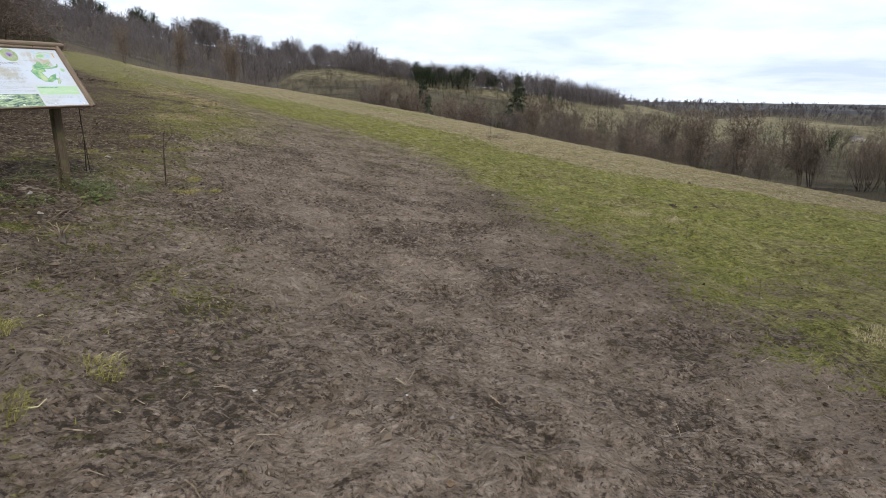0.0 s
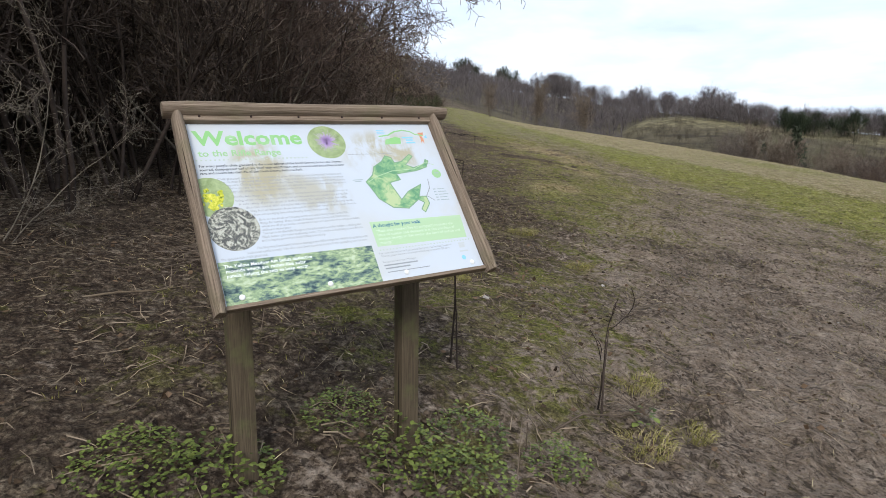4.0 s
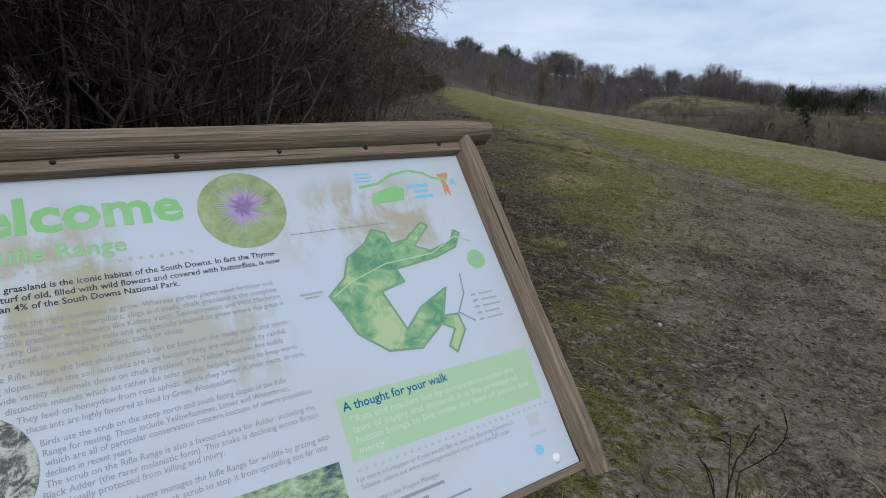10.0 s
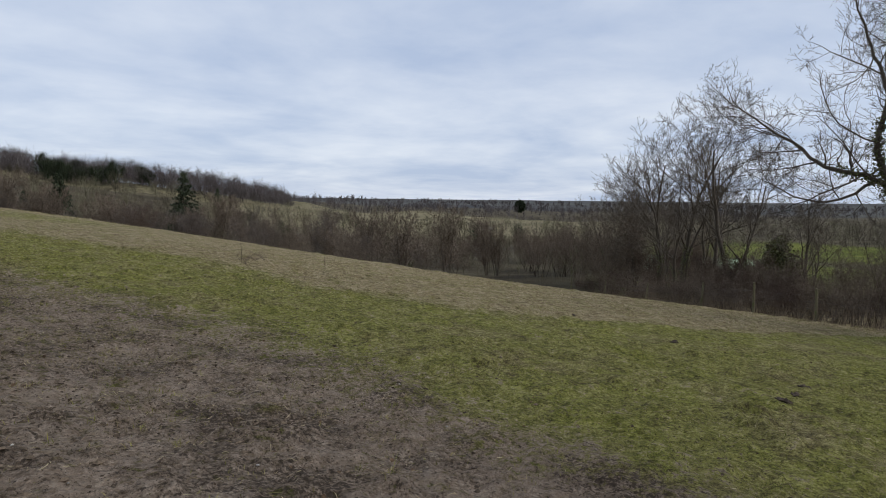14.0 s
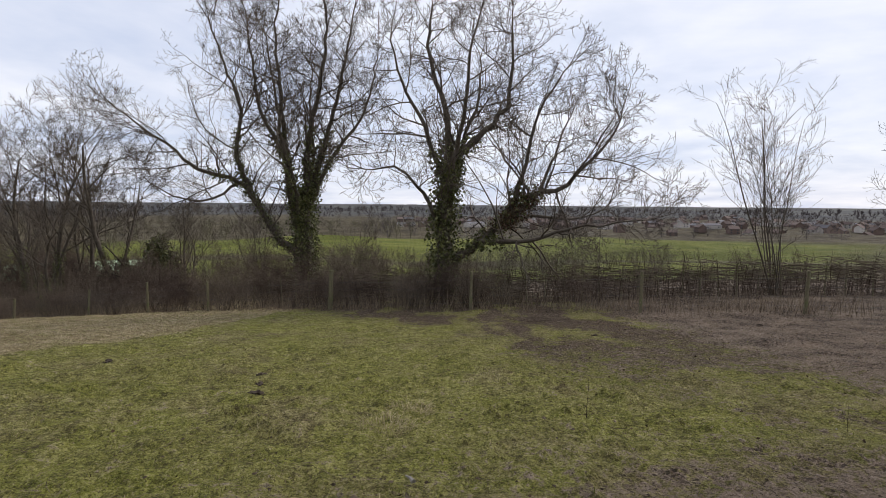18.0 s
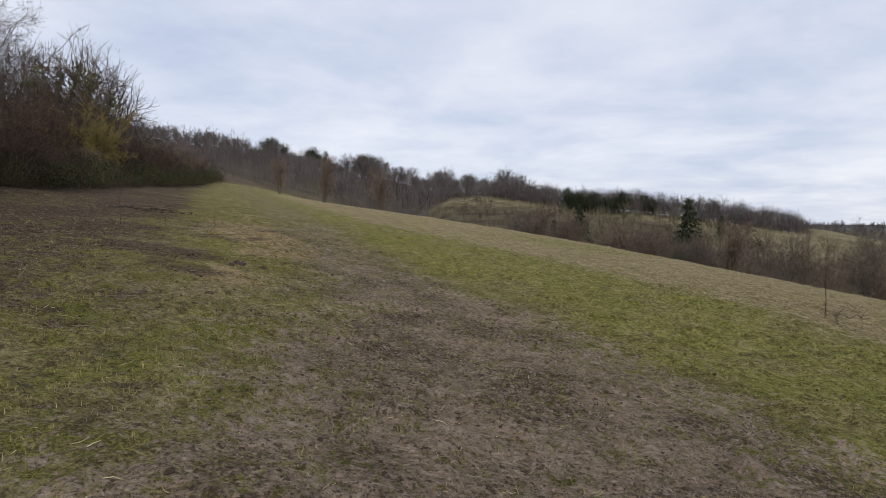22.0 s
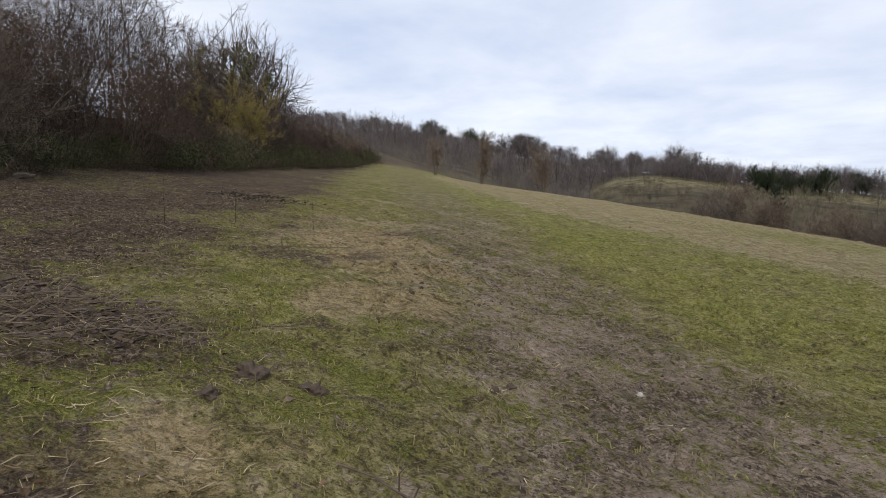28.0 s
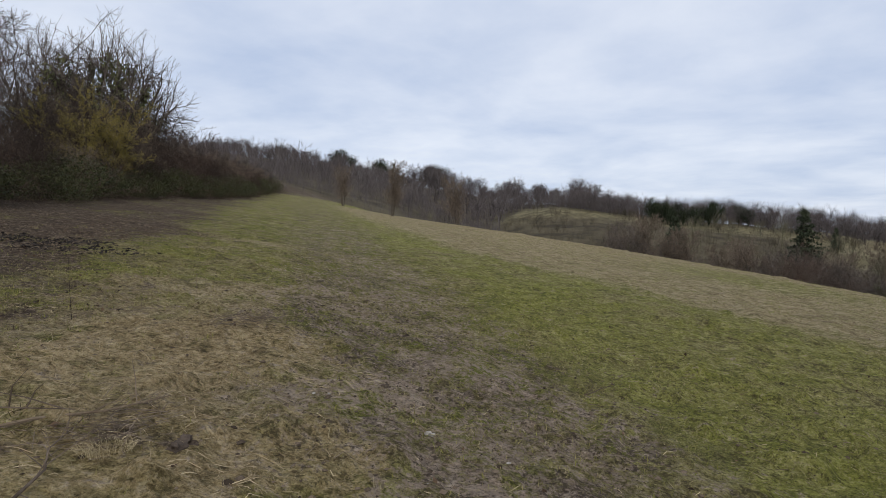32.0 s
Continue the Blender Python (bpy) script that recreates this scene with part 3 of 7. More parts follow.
    soil = n.ramp(lf, (0.41, (0.05, 0.035, 0.025)), (0.48, (0.115, 0.083, 0.058)), (0.54, (0.175, 0.131, 0.092)), (0.61, (0.33, 0.264, 0.188)))
    soil = n.mix(n.math("MULTIPLY", n.step(n.math("ADD", crumb, loose), 0.55, 0.64), 0.6), soil, (0.040, 0.029, 0.023))
    soil = n.mix(n.math("MULTIPLY", n.step(n.math("SUBTRACT", n.noise(27, 3, 0.65, p, 1.0), loose), 0.6, 0.67), 0.65), soil, (0.34, 0.268, 0.19))
    thatch = n.step(n.math("ADD", n.noise(0.95, 5, 0.7, p, 0.6), n.math("MULTIPLY", n.math("SUBTRACT", fine, 0.5), 0.7)), 0.52, 0.62)
    soil = n.mix(n.math("MULTIPLY", thatch, 0.3), soil, n.mix(n.step(grit, 0.4, 0.6), (0.085, 0.062, 0.04), (0.30, 0.235, 0.155)))
    soil = n.mix(n.math("MULTIPLY", n.math("MAXIMUM", crumb_shade, clump_shade), 0.6), soil, (0.030, 0.021, 0.016))
    lm = n.step(n.math("ADD", lit, n.math("MULTIPLY", rag, 1.1)), 0.25, 0.8)
    col = n.mix(lm, col, soil)
    # mud: trodden crumbs, a paler smeared skin, pocks with their shade in the colour
    mf = n.math("ADD", n.math("MULTIPLY_ADD", fine, 0.4, n.math("MULTIPLY", mid, 0.35)), n.math("MULTIPLY", grit, 0.25))
    mf = n.math("ADD", mf, n.math("MULTIPLY_ADD", small_t, 0.06, n.math("MULTIPLY", mid_t, 0.05)))
    earth = n.ramp(mf, (0.39, (0.122, 0.088, 0.062)), (0.46, (0.252, 0.189, 0.135)), (0.53, (0.358, 0.276, 0.205)), (0.61, (0.49, 0.394, 0.304)))
    earth = n.mix(n.math("MULTIPLY", n.step(n.math("SUBTRACT", smear, loose), 0.53, 0.62), 0.6), earth, (0.325, 0.258, 0.195))
    warp = n.node("ShaderNodeVectorMath", {0: p, 1: n.noise(5, 3, 0.6, p)}).outputs[0]
    pock = n.step(n.math("MULTIPLY_ADD", fine, 0.55, n.voronoi(7.5, warp)), 0.52, 0.40)
    dark = n.math("MAXIMUM", n.math("MULTIPLY", pock, 0.4), n.math("MAXIMUM", n.step(n.math("ADD", crumb, n.math("MULTIPLY", loose, 1.3)), 0.565, 0.63), n.math("MULTIPLY", n.step(n.math("ADD", speck, loose), 0.58, 0.62), 0.85)))
    earth = n.mix(n.math("MULTIPLY", dark, 0.78), earth, (0.046, 0.034, 0.025))
    earth = n.mix(n.math("MULTIPLY", n.math("MULTIPLY", n.math("MAXIMUM", crumb_shade, clump_shade), n.step(n.math("ADD", patch, n.math("MULTIPLY", mid, 0.5)), 0.62, 0.9)), 0.5), earth, (0.06, 0.045, 0.034))
    wa = n.node("ShaderNodeAttribute")
    wa.attribute_name = "wet"
    earth = n.mix(n.math("MULTIPLY", wa.outputs["Fac"], 0.62), earth, n.mix(dark, (0.115, 0.083, 0.061), (0.03, 0.022, 0.016)))
    worn = n.math("ADD", n.math("MULTIPLY", n.math("SUBTRACT", mid, 0.5), 1.5), n.math("MULTIPLY", n.math("SUBTRACT", fine, 0.5), 2.6))
    mm = n.step(n.math("ADD", mud, worn), 0.25, 0.72)
    col = n.mix(mm, col, earth)
    # far land
    scrub = n.ramp(n.noise(0.12, 4, 0.6, p), (0.4, (0.060, 0.049, 0.033)), (0.6, (0.118, 0.099, 0.062)))
    sa = n.node("ShaderNodeAttribute")
    sa.attribute_name = "scrub"
    col = n.mix(sa.outputs["Fac"], col, scrub)
    fieldc = n.ramp(n.noise(0.05, 5, 0.65, p), (0.4, (0.15, 0.127, 0.07)), (0.6, (0.235, 0.2, 0.118)))
    col = n.mix(fs[0], col, fieldc)
    col = n.mix(fs[1], col, n.ramp(n.noise(0.06, 5, 0.65, p), (0.4, (0.1, 0.113, 0.022)), (0.6, (0.165, 0.173, 0.042))))
    col = n.mix(fs[2], col, n.ramp(n.noise(0.35, 6, 0.7, p), (0.38, (0.07, 0.06, 0.035)), (0.5, (0.165, 0.14, 0.076)), (0.62, (0.27, 0.23, 0.125))))
    col = n.mix(fa.outputs["Alpha"], col, n.ramp(n.noise(0.004, 4, 0.6, p), (0.4, (0.055, 0.056, 0.058)), (0.6, (0.10, 0.098, 0.086))))
    h = n.math("ADD", n.math("MULTIPLY_ADD", crumb, 0.5, n.math("MULTIPLY", fine, 0.7)), n.math("MULTIPLY_ADD", grit, 0.4, n.math("MULTIPLY", n.math("MULTIPLY", dark, mm), -0.4)))
    h = n.math("SUBTRACT", h, n.math("MULTIPLY_ADD", small_d, 0.35, n.math("MULTIPLY", mid_d, 0.5)))
    n.bump(h, 1.0, 0.1)
    wet = n.math("MULTIPLY_ADD", n.math("MULTIPLY", mm, n.step(mid, 0.56, 0.46)), -0.25, 0.92)
    return n.done(col, wet)


ground_mesh.materials.append(ground_material())
ground = tagged(new("ground", ground_mesh), "sloping chalk grassland with a trampled muddy track", "ground", kind="structure")

# ---- mesh helpers ----
def raw_mesh(name, verts, faces, mat, smooth_faces=False):
    """A mesh from arrays: verts (n, 3), faces (m, 3 or 4)."""
    verts, faces = np.asarray(verts, np.float32), np.asarray(faces, np.int32)
    k = faces.shape[1]
    me = bpy.data.meshes.new(name)
    me.vertices.add(len(verts))
    me.vertices.foreach_set("co", verts.ravel())
    me.loops.add(faces.size)
    me.loops.foreach_set("vertex_index", faces.ravel())
    me.polygons.add(len(faces))
    me.polygons.foreach_set("loop_start", (np.arange(len(faces)) * k).astype(np.int32))
    me.polygons.foreach_set("use_smooth", np.full(len(faces), smooth_faces))
    me.update()
    me.materials.append(mat)
    return me


def tube_mesh(name, segs, mat, sides=3):
    """Tapered tubes along segments (x0 y0 z0 x1 y1 z1 r0 r1)."""
    s = np.asarray(segs, float)
    a, b, r0, r1 = s[:, :3], s[:, 3:6], s[:, 6:7], s[:, 7:8]
    d = b - a
    d /= np.maximum(np.linalg.norm(d, axis=1, keepdims=True), 1e-9)
    ref = np.where(np.abs(d[:, 2:3]) > 0.95, np.array([[1.0, 0, 0]]), np.array([[0, 0, 1.0]]))
    u = np.cross(d, ref)
    u /= np.maximum(np.linalg.norm(u, axis=1, keepdims=True), 1e-9)
    v = np.cross(d, u)
    rings = []
    for c, r in ((a, r0), (b, r1)):
        for k in range(sides):
            t = 2 * math.pi * k / sides
            rings.append(c + r * (math.cos(t) * u + math.sin(t) * v))
    verts = np.stack(rings, 1).reshape(-1, 3)
    base = np.arange(len(s))[:, None] * 2 * sides
    k = np.arange(sides)
    quad = np.stack([k, (k + 1) % sides, (k + 1) % sides + sides, k + sides], -1)
    faces = (base[:, :, None] + quad[None]).reshape(-1, 4)
    return raw_mesh(name, verts, faces, mat, sides > 4)


def leaf_mesh(name, pts, size, mat, rng, up=0.3, flat=0.0):
    """Small folded leaves, each two triangles, at the given points."""
    pts = np.asarray(pts, float)
    n = len(pts)
    a = rng.normal(size=(n, 3))
    a[:, 2] = a[:, 2] * (1 - flat)
    a /= np.linalg.norm(a, axis=1, keepdims=True)
    b = rng.normal(size=(n, 3))
    b[:, 2] = b[:, 2] * (1 - flat) + up * 0
    b -= a * (a * b).sum(1, keepdims=True)
    b /= np.linalg.norm(b, axis=1, keepdims=True)
    w = np.cross(a, b)
    L = size * rng.uniform(0.6, 1.3, (n, 1))
    verts = np.stack([pts - a * L * 0.5, pts + b * L * 0.38 + w * L * 0.12, pts + a * L * 0.5, pts - b * L * 0.38 + w * L * 0.12], 1).reshape(-1, 3)
    i = np.arange(n)[:, None] * 4
    faces = np.concatenate([i + [0, 1, 2], i + [0, 2, 3]], 1).reshape(-1, 3)
    return raw_mesh(name, verts, faces, mat)


def part(name, me, parent, label=""):
    ob = new(name, me)
    ob.parent = parent
    if label:
        ob["label"] = label
    return ob


UP = Vector((0, 0, 1))


def branch(out, rng, p, d, length, r, level, S):
    """One limb and all that grows on it; out gets rows of a segment and its level."""
    n = S["steps"][level]
    seg = length / n
    for k in range(n):
        f0, f1 = k / n, (k + 1) / n
        ra, rb = r * (1 - 0.75 * f0), r * (1 - 0.75 * f1)
        w = S["wob"][level]
        d = (d + Vector((rng.gauss(0, w), rng.gauss(0, w), rng.gauss(0, w))) + UP * S["up"][level]).normalized()
        q = p + d * seg
        out.append((p.x, p.y, p.z, q.x, q.y, q.z, max(ra, S["rmin"]), max(rb, S["rmin"]), level))
        if level < S["levels"] and f1 > S["bare"][level]:
            m = S["kids"][level]
            for _ in range(int(m + rng.random())):
                ang = radians(rng.gauss(S["angle"][level], 9))
                side = d.orthogonal().normalized()
                side.rotate(Matrix.Rotation(rng.uniform(0, 6.283), 3, d))
                cd = d * math.cos(ang) + side * math.sin(ang)
                branch(out, rng, q, cd, length * S["ratio"][level] * rng.uniform(0.65, 1.15) * (1.1 - 0.45 * f1), rb * S["thin"][level], level + 1, S)
        p = q


def split(segs, cut):
    thick = [s[:8] for s in segs if s[8] <= cut]
    fine = [s[:8] for s in segs if s[8] > cut]
    return thick, fine


def tree_thing(name, segs, cut, bark, twig, label, category="tree", ivy=None, ivy_mat=None, ivy_size=0.09, rng=None, leaves_name="ivy", trunk_sides=7, clump=False):
    """An Empty at the foot with trunk, crown and, where given, ivy."""
    thing = tagged(new(name), label, category)
    thick, fine = split(segs, cut)
    body = part("branchwork" if clump else "trunk", tube_mesh(name + "_trunk", thick, bark, trunk_sides), thing)
    if clump:
        body["kind"] = "stuff"
    if fine:
        part("crown", tube_mesh(name + "_crown", fine, twig, 3), thing)
    if ivy is not None:
        part(leaves_name, leaf_mesh(name + "_leaves", ivy, ivy_size, ivy_mat, rng), thing)
    return thing


def around(segs, rng, per_m, spread, zlo, zhi, rmin=0.0):
    """Points scattered about the segments that lie between two heights."""
    pts = []
    for s in segs:
        a, b = np.array(s[:3]), np.array(s[3:6])
        if s[6] < rmin or not zlo < (a[2] + b[2]) / 2 < zhi:
            continue
        L = np.linalg.norm(b - a)
        k = int(L * per_m * (0.4 + s[6] * 3) + rng.random())
        t = rng.random((k, 1))
        off = rng.normal(size=(k, 3))
        off /= np.linalg.norm(off, axis=1, keepdims=True)
        pts.append(a + (b - a) * t + off * (s[6] + spread * rng.random((k, 1))))
    return np.concatenate(pts)


BIG = dict(levels=5, steps=[5, 8, 7, 5, 4, 3], wob=[0.08, 0.2, 0.15, 0.18, 0.17, 0.14], up=[0.03, 0.045, 0.04, 0.05, 0.07, 0.08],
           bare=[0.35, 0.2, 0.12, 0.1, 0.1, 0.1], kids=[1.6, 0.95, 1.0, 1.05, 0.8, 0], angle=[42, 52, 50, 48, 42, 35], ratio=[0.95, 0.55, 0.55, 0.55, 0.6, 0.5],
           thin=[0.62, 0.62, 0.6, 0.58, 0.6, 0.6], rmin=0.0055)
SLIM = dict(levels=4, steps=[8, 6, 5, 4, 3], wob=[0.09, 0.13, 0.16, 0.18, 0.16], up=[0.02, 0.06, 0.07, 0.09, 0.1], bare=[0.25, 0.2, 0.1, 0.1, 0.1],
            kids=[1.5, 1.25, 1.3, 1.25, 0], angle=[42, 42, 43, 42, 35], ratio=[0.6, 0.56, 0.53, 0.52, 0.5], thin=[0.55, 0.6, 0.6, 0.6, 0.6], rmin=0.007)
STEM = dict(levels=3, steps=[7, 5, 4, 3], wob=[0.07, 0.13, 0.18, 0.2], up=[0.07, 0.07, 0.04, 0.03], bare=[0.15, 0.1, 0.1, 0.1],
            kids=[1.5, 1.5, 1.35, 0], angle=[40, 46, 48, 45], ratio=[0.42, 0.5, 0.5, 0.5], thin=[0.5, 0.6, 0.6, 0.6], rmin=0.006)
THORN = dict(STEM, wob=[0.13, 0.22, 0.28, 0.3], kids=[2.0, 1.7, 1.5, 0], up=[0.04, 0.02, 0.0, 0.0], angle=[48, 54, 56, 50])


def multi_stem(seed, stems, height, spread, radius, S, lean=0.35):
    rng = random.Random(seed)
    out = []
    for k in range(stems):
        a = rng.uniform(0, 6.283)
        ro = spread * math.sqrt(rng.random())
        p = Vector((ro * math.cos(a), ro * math.sin(a), -0.25))
        d = Vector((math.cos(a) * lean * rng.uniform(0.2, 1.2), math.sin(a) * lean * rng.uniform(0.2, 1.2), 1)).normalized()
        branch(out, rng, p, d, height * rng.uniform(0.65, 1.05), radius * rng.uniform(0.6, 1.1), 0, S)
    return out


def stand(thing, x, y, turn=0.0, size=1.0, sink=0.0, zscale=None):
    """Set a thing on the ground."""
    thing.matrix_basis = pose(x, y, ground_at(x, y) - sink, 0, 0, turn)
    thing.scale = (size, size, zscale or size)
    return thing


def another(thing, x, y, turn=0.0, size=1.0, zscale=None, sink=0.0):
    made = copy_thing(thing, pose(x, y, ground_at(x, y) - sink, 0, 0, turn))
    made.scale = (size, size, zscale or size)
    return made


nprng = np.random.default_rng(7)

# ---- the two great ivy-clad ash trees by the fence ----
def curved(rng, points, step):
    """Points at even steps along a smooth line through the given ones, slightly wavering."""
    p = [Vector(q) for q in points]
    p = [p[0] * 2 - p[1]] + p + [p[-1] * 2 - p[-2]]
    out = []
    for a, b, c, d in zip(p, p[1:], p[2:], p[3:]):
        n = max(1, round((c - b).length / step))
        for k in range(n):
            t = k / n
            q = (b * 2 + (c - a) * t + (a * 2 - b * 5 + c * 4 - d) * t * t + (b * 3 - a - c * 3 + d) * t ** 3) / 2
            out.append(q + Vector((rng.gauss(0, 0.05), rng.gauss(0, 0.05), rng.gauss(0, 0.04))))
    out.append(p[-2])
    return out


def great_ash(seed, trunk, limbs, ivy_top, label):
    """A trunk and its limbs along bowed lines, each clothed in side branches; rows of (points, first radius, last radius, side length)."""
    rng = random.Random(seed)
    out = []
    for k, (points, r0, r1, side_length) in enumerate([trunk] + limbs):
        line = curved(rng, points, 0.5)
        n = len(line) - 1
        for j, (a, b) in enumerate(zip(line, line[1:])):
            f0, f1 = j / n, (j + 1) / n
            ra, rb = (r0 + (r1 - r0) * f0 ** 0.7) * 0.85, (r0 + (r1 - r0) * f1 ** 0.7) * 0.85
            out.append((*a, *b, ra, rb, 0 if k == 0 else 1))
            for _ in range(int(1.15 + rng.random()) if side_length and f1 > 0.18 else 0):
                d = (b - a).normalized()
                side = d.orthogonal().normalized()
                side.rotate(Matrix.Rotation(rng.uniform(0, 6.283), 3, d))
                way = d * 0.4 + side * 0.95 + UP * 0.12
                branch(out, rng, b, way.normalized(), side_length * rng.uniform(0.55, 1.55) * (1.15 - 0.4 * f1), min(rb * 0.55, 0.05), 2, BIG)
        if side_length:
            for _ in range(2):
                branch(out, rng, line[-1], ((line[-1] - line[-2]).normalized() + Vector((rng.gauss(0, 0.3), rng.gauss(0, 0.3), 0.1))).normalized(), side_length * 0.8, r1 * 0.8, 2, BIG)
    iv = around([q for q in out if q[8] < 2], nprng, 230, 0.3, 0.3, ivy_top, 0.1)
    iv = np.concatenate([iv, around([q for q in out if q[8] == 0], nprng, 420, 0.5, 0.2, ivy_top, 0.1)])
    return tree_thing("ash_tree", out, 1, M_BARK, M_ASHTWIG, label, "tree", iv, M_IVY, 0.13, nprng)


ash_one = great_ash(11, ([(0, 0, -0.4), (0, 0.05, 2.5), (0.05, 0.1, 5.0), (0, 0.0, 6.4)], 0.66, 0.34, 0), [
    ([(0, 0.3, 3.0), (0.2, 0.9, 6.0), (0.3, 1.2, 8.6), (0.2, 1.3, 11.0), (0.5, 1.7, 14.0), (0.4, 1.4, 16.6)], 0.3, 0.04, 2.6),
    ([(0, 0, 5.4), (-0.3, -0.2, 8.5), (-0.5, -0.8, 11.5), (-0.4, -1.2, 14.5), (-0.6, -0.9, 17.0)], 0.28, 0.04, 2.6),
    ([(0, -0.2, 5.4), (0.4, -1.0, 9.0), (0.5, -1.9, 12.5), (0.7, -2.5, 16.0)], 0.24, 0.04, 2.6),
    ([(0, 0.3, 2.6), (-0.2, 1.6, 3.8), (-0.4, 2.7, 5.8), (-0.5, 3.6, 6.7), (-0.8, 5.4, 7.2), (-0.9, 7.0, 8.5), (-1.2, 9.2, 10.2)], 0.27, 0.04, 3.4),
    ([(-0.4, 2.9, 6.0), (-0.3, 3.6, 8.3), (0.0, 3.4, 10.4), (0.2, 4.3, 12.8), (0.1, 5.0, 15.0)], 0.2, 0.04, 3.2),
    ([(0, -0.4, 6.0), (0.2, -1.6, 8.4), (0.3, -2.8, 9.9), (0.2, -3.5, 11.8), (0.2, -3.8, 13.6)], 0.18, 0.035, 2.8),
    ([(-0.2, 1.2, 8.0), (-0.4, 2.3, 10.5), (-0.5, 2.6, 13.0), (-0.5, 3.1, 15.8)], 0.15, 0.035, 3.0),
    ([(-0.2, 0.3, 5.0), (-1.6, 0.6, 7.6), (-2.8, 0.8, 10.2), (-3.6, 1.0, 13.2)], 0.19, 0.035, 3.0),
    ([(0.2, 0.2, 5.2), (1.8, 0.0, 7.8), (3.0, 0.4, 10.6), (3.6, 0.4, 13.4)], 0.19, 0.035, 3.0),
    ([(-0.4, 3.4, 6.6), (-1.2, 4.6, 5.8), (-1.6, 5.9, 5.6), (-2.0, 7.2, 6.4)], 0.1, 0.03, 2.4)],
    9.6, "tall bare ash tree with ivy-clad trunk behind the fence")
stand(ash_one, 28.9, 15.4, 0, 1.0)
ash_two = great_ash(23, ([(0, 0, -0.4), (0, -0.05, 1.6), (0.05, -0.1, 3.6), (0, -0.3, 5.9)], 0.44, 0.26, 0), [
    ([(0, -0.15, 1.5), (-0.2, -1.4, 2.4), (-0.3, -3.0, 3.8), (-0.4, -4.6, 4.7), (-0.5, -5.9, 5.9), (-0.5, -6.6, 7.0)], 0.24, 0.035, 3.1),
    ([(-0.2, -1.3, 2.4), (-0.9, -2.3, 2.5), (-1.3, -3.2, 2.5), (-1.6, -4.6, 3.0), (-2.0, -6.6, 3.3)], 0.15, 0.03, 2.8),
    ([(-0.2, -2.2, 3.0), (0.6, -3.6, 3.4), (1.0, -5.2, 3.2), (1.2, -6.6, 3.7)], 0.11, 0.03, 2.5),
    ([(0, -0.4, 5.5), (0.1, -1.6, 6.6), (0.2, -2.4, 7.6), (0.2, -2.7, 9.2), (0.1, -2.6, 10.8)], 0.2, 0.035, 2.5),
    ([(0, -0.3, 5.6), (-0.2, -0.1, 7.4), (-0.1, 0.5, 9.2), (0.0, 0.4, 11.2)], 0.2, 0.035, 2.5),
    ([(0, 0.0, 2.9), (-0.2, 0.9, 4.5), (-0.3, 1.8, 5.2), (-0.4, 2.6, 5.1)], 0.13, 0.03, 2.0),
    ([(0, -0.2, 4.6), (0.3, 0.7, 6.8), (0.4, 1.6, 8.5), (0.3, 2.0, 10.0)], 0.16, 0.035, 2.4),
    ([(-0.2, -2.7, 3.6), (0.1, -3.2, 5.4), (0.3, -3.7, 7.4), (0.2, -4.6, 8.9)], 0.14, 0.03, 2.3),
    ([(0, -0.2, 4.0), (-1.4, -0.6, 6.2), (-2.4, -0.8, 8.4), (-2.8, -1.2, 10.2)], 0.16, 0.03, 2.3),
    ([(0, -0.2, 4.2), (1.4, -0.9, 6.2), (2.3, -1.4, 8.2), (2.6, -1.6, 10.0)], 0.16, 0.03, 2.3),
    ([(-0.3, -3.6, 4.2), (0.5, -4.4, 5.8), (0.9, -5.0, 7.2)], 0.09, 0.03, 2.0)],
    6.4, "spreading bare ash tree with ivy and hanging seed keys")
stand(ash_two, 19.9, 8.3, 0, 1.0)
keys_rng = np.random.default_rng(5)
tips = [s for s in ash_two.children[1].data.vertices]
tip_pts = np.array([v.co for v in tips])
tip_pts = tip_pts[(tip_pts[:, 1] < -1.5) & (tip_pts[:, 2] > 3.0)]
tip_pts = tip_pts[keys_rng.choice(len(tip_pts), min(430, len(tip_pts)), False)]
key_pts = np.repeat(tip_pts, 9, 0) + keys_rng.normal(size=(len(tip_pts) * 9, 3)) * [0.06, 0.06, 0.12] - [0, 0, 0.1]
part("seed_cluster", leaf_mesh("ash_keys", key_pts, 0.07, M_DEADLEAF, keys_rng), ash_two, "brown hanging bunches of ash keys")["kind"] = "stuff"

# ---- slimmer trees along the fence ----
slim_things = []
for k, (hgt, rad) in enumerate(((11.0, 0.2), (9.0, 0.17), (12.0, 0.22))):
    out = []
    rng = random.Random(40 + k)
    branch(out, rng, Vector((0, 0, -0.3)), Vector((0.03, 0.02, 1)), hgt, rad, 0, SLIM)
    branch(out, rng, Vector((0.25, 0.1, -0.3)), Vector((0.22, -0.12, 1)).normalized(), hgt * 0.8, rad * 0.7, 0, SLIM)
    iv = around(out, nprng, 160, 0.22, 0.2, hgt * 0.4, 0.06) if k != 1 else None
    slim_things.append(tree_thing("field_maple", out, 1, M_BARK, M_LICHEN if k == 1 else M_ASHTWIG, "slender bare tree with pale twigs in the hedge line", "tree", iv, M_IVY, 0.12, nprng))
stand(slim_things[0], 33.6, 28.3, 20, 0.95)
stand(slim_things[1], 37.0, 31.5, 80, 1.05)
stand(slim_things[2], 35.0, 34.5, 140, 0.72)
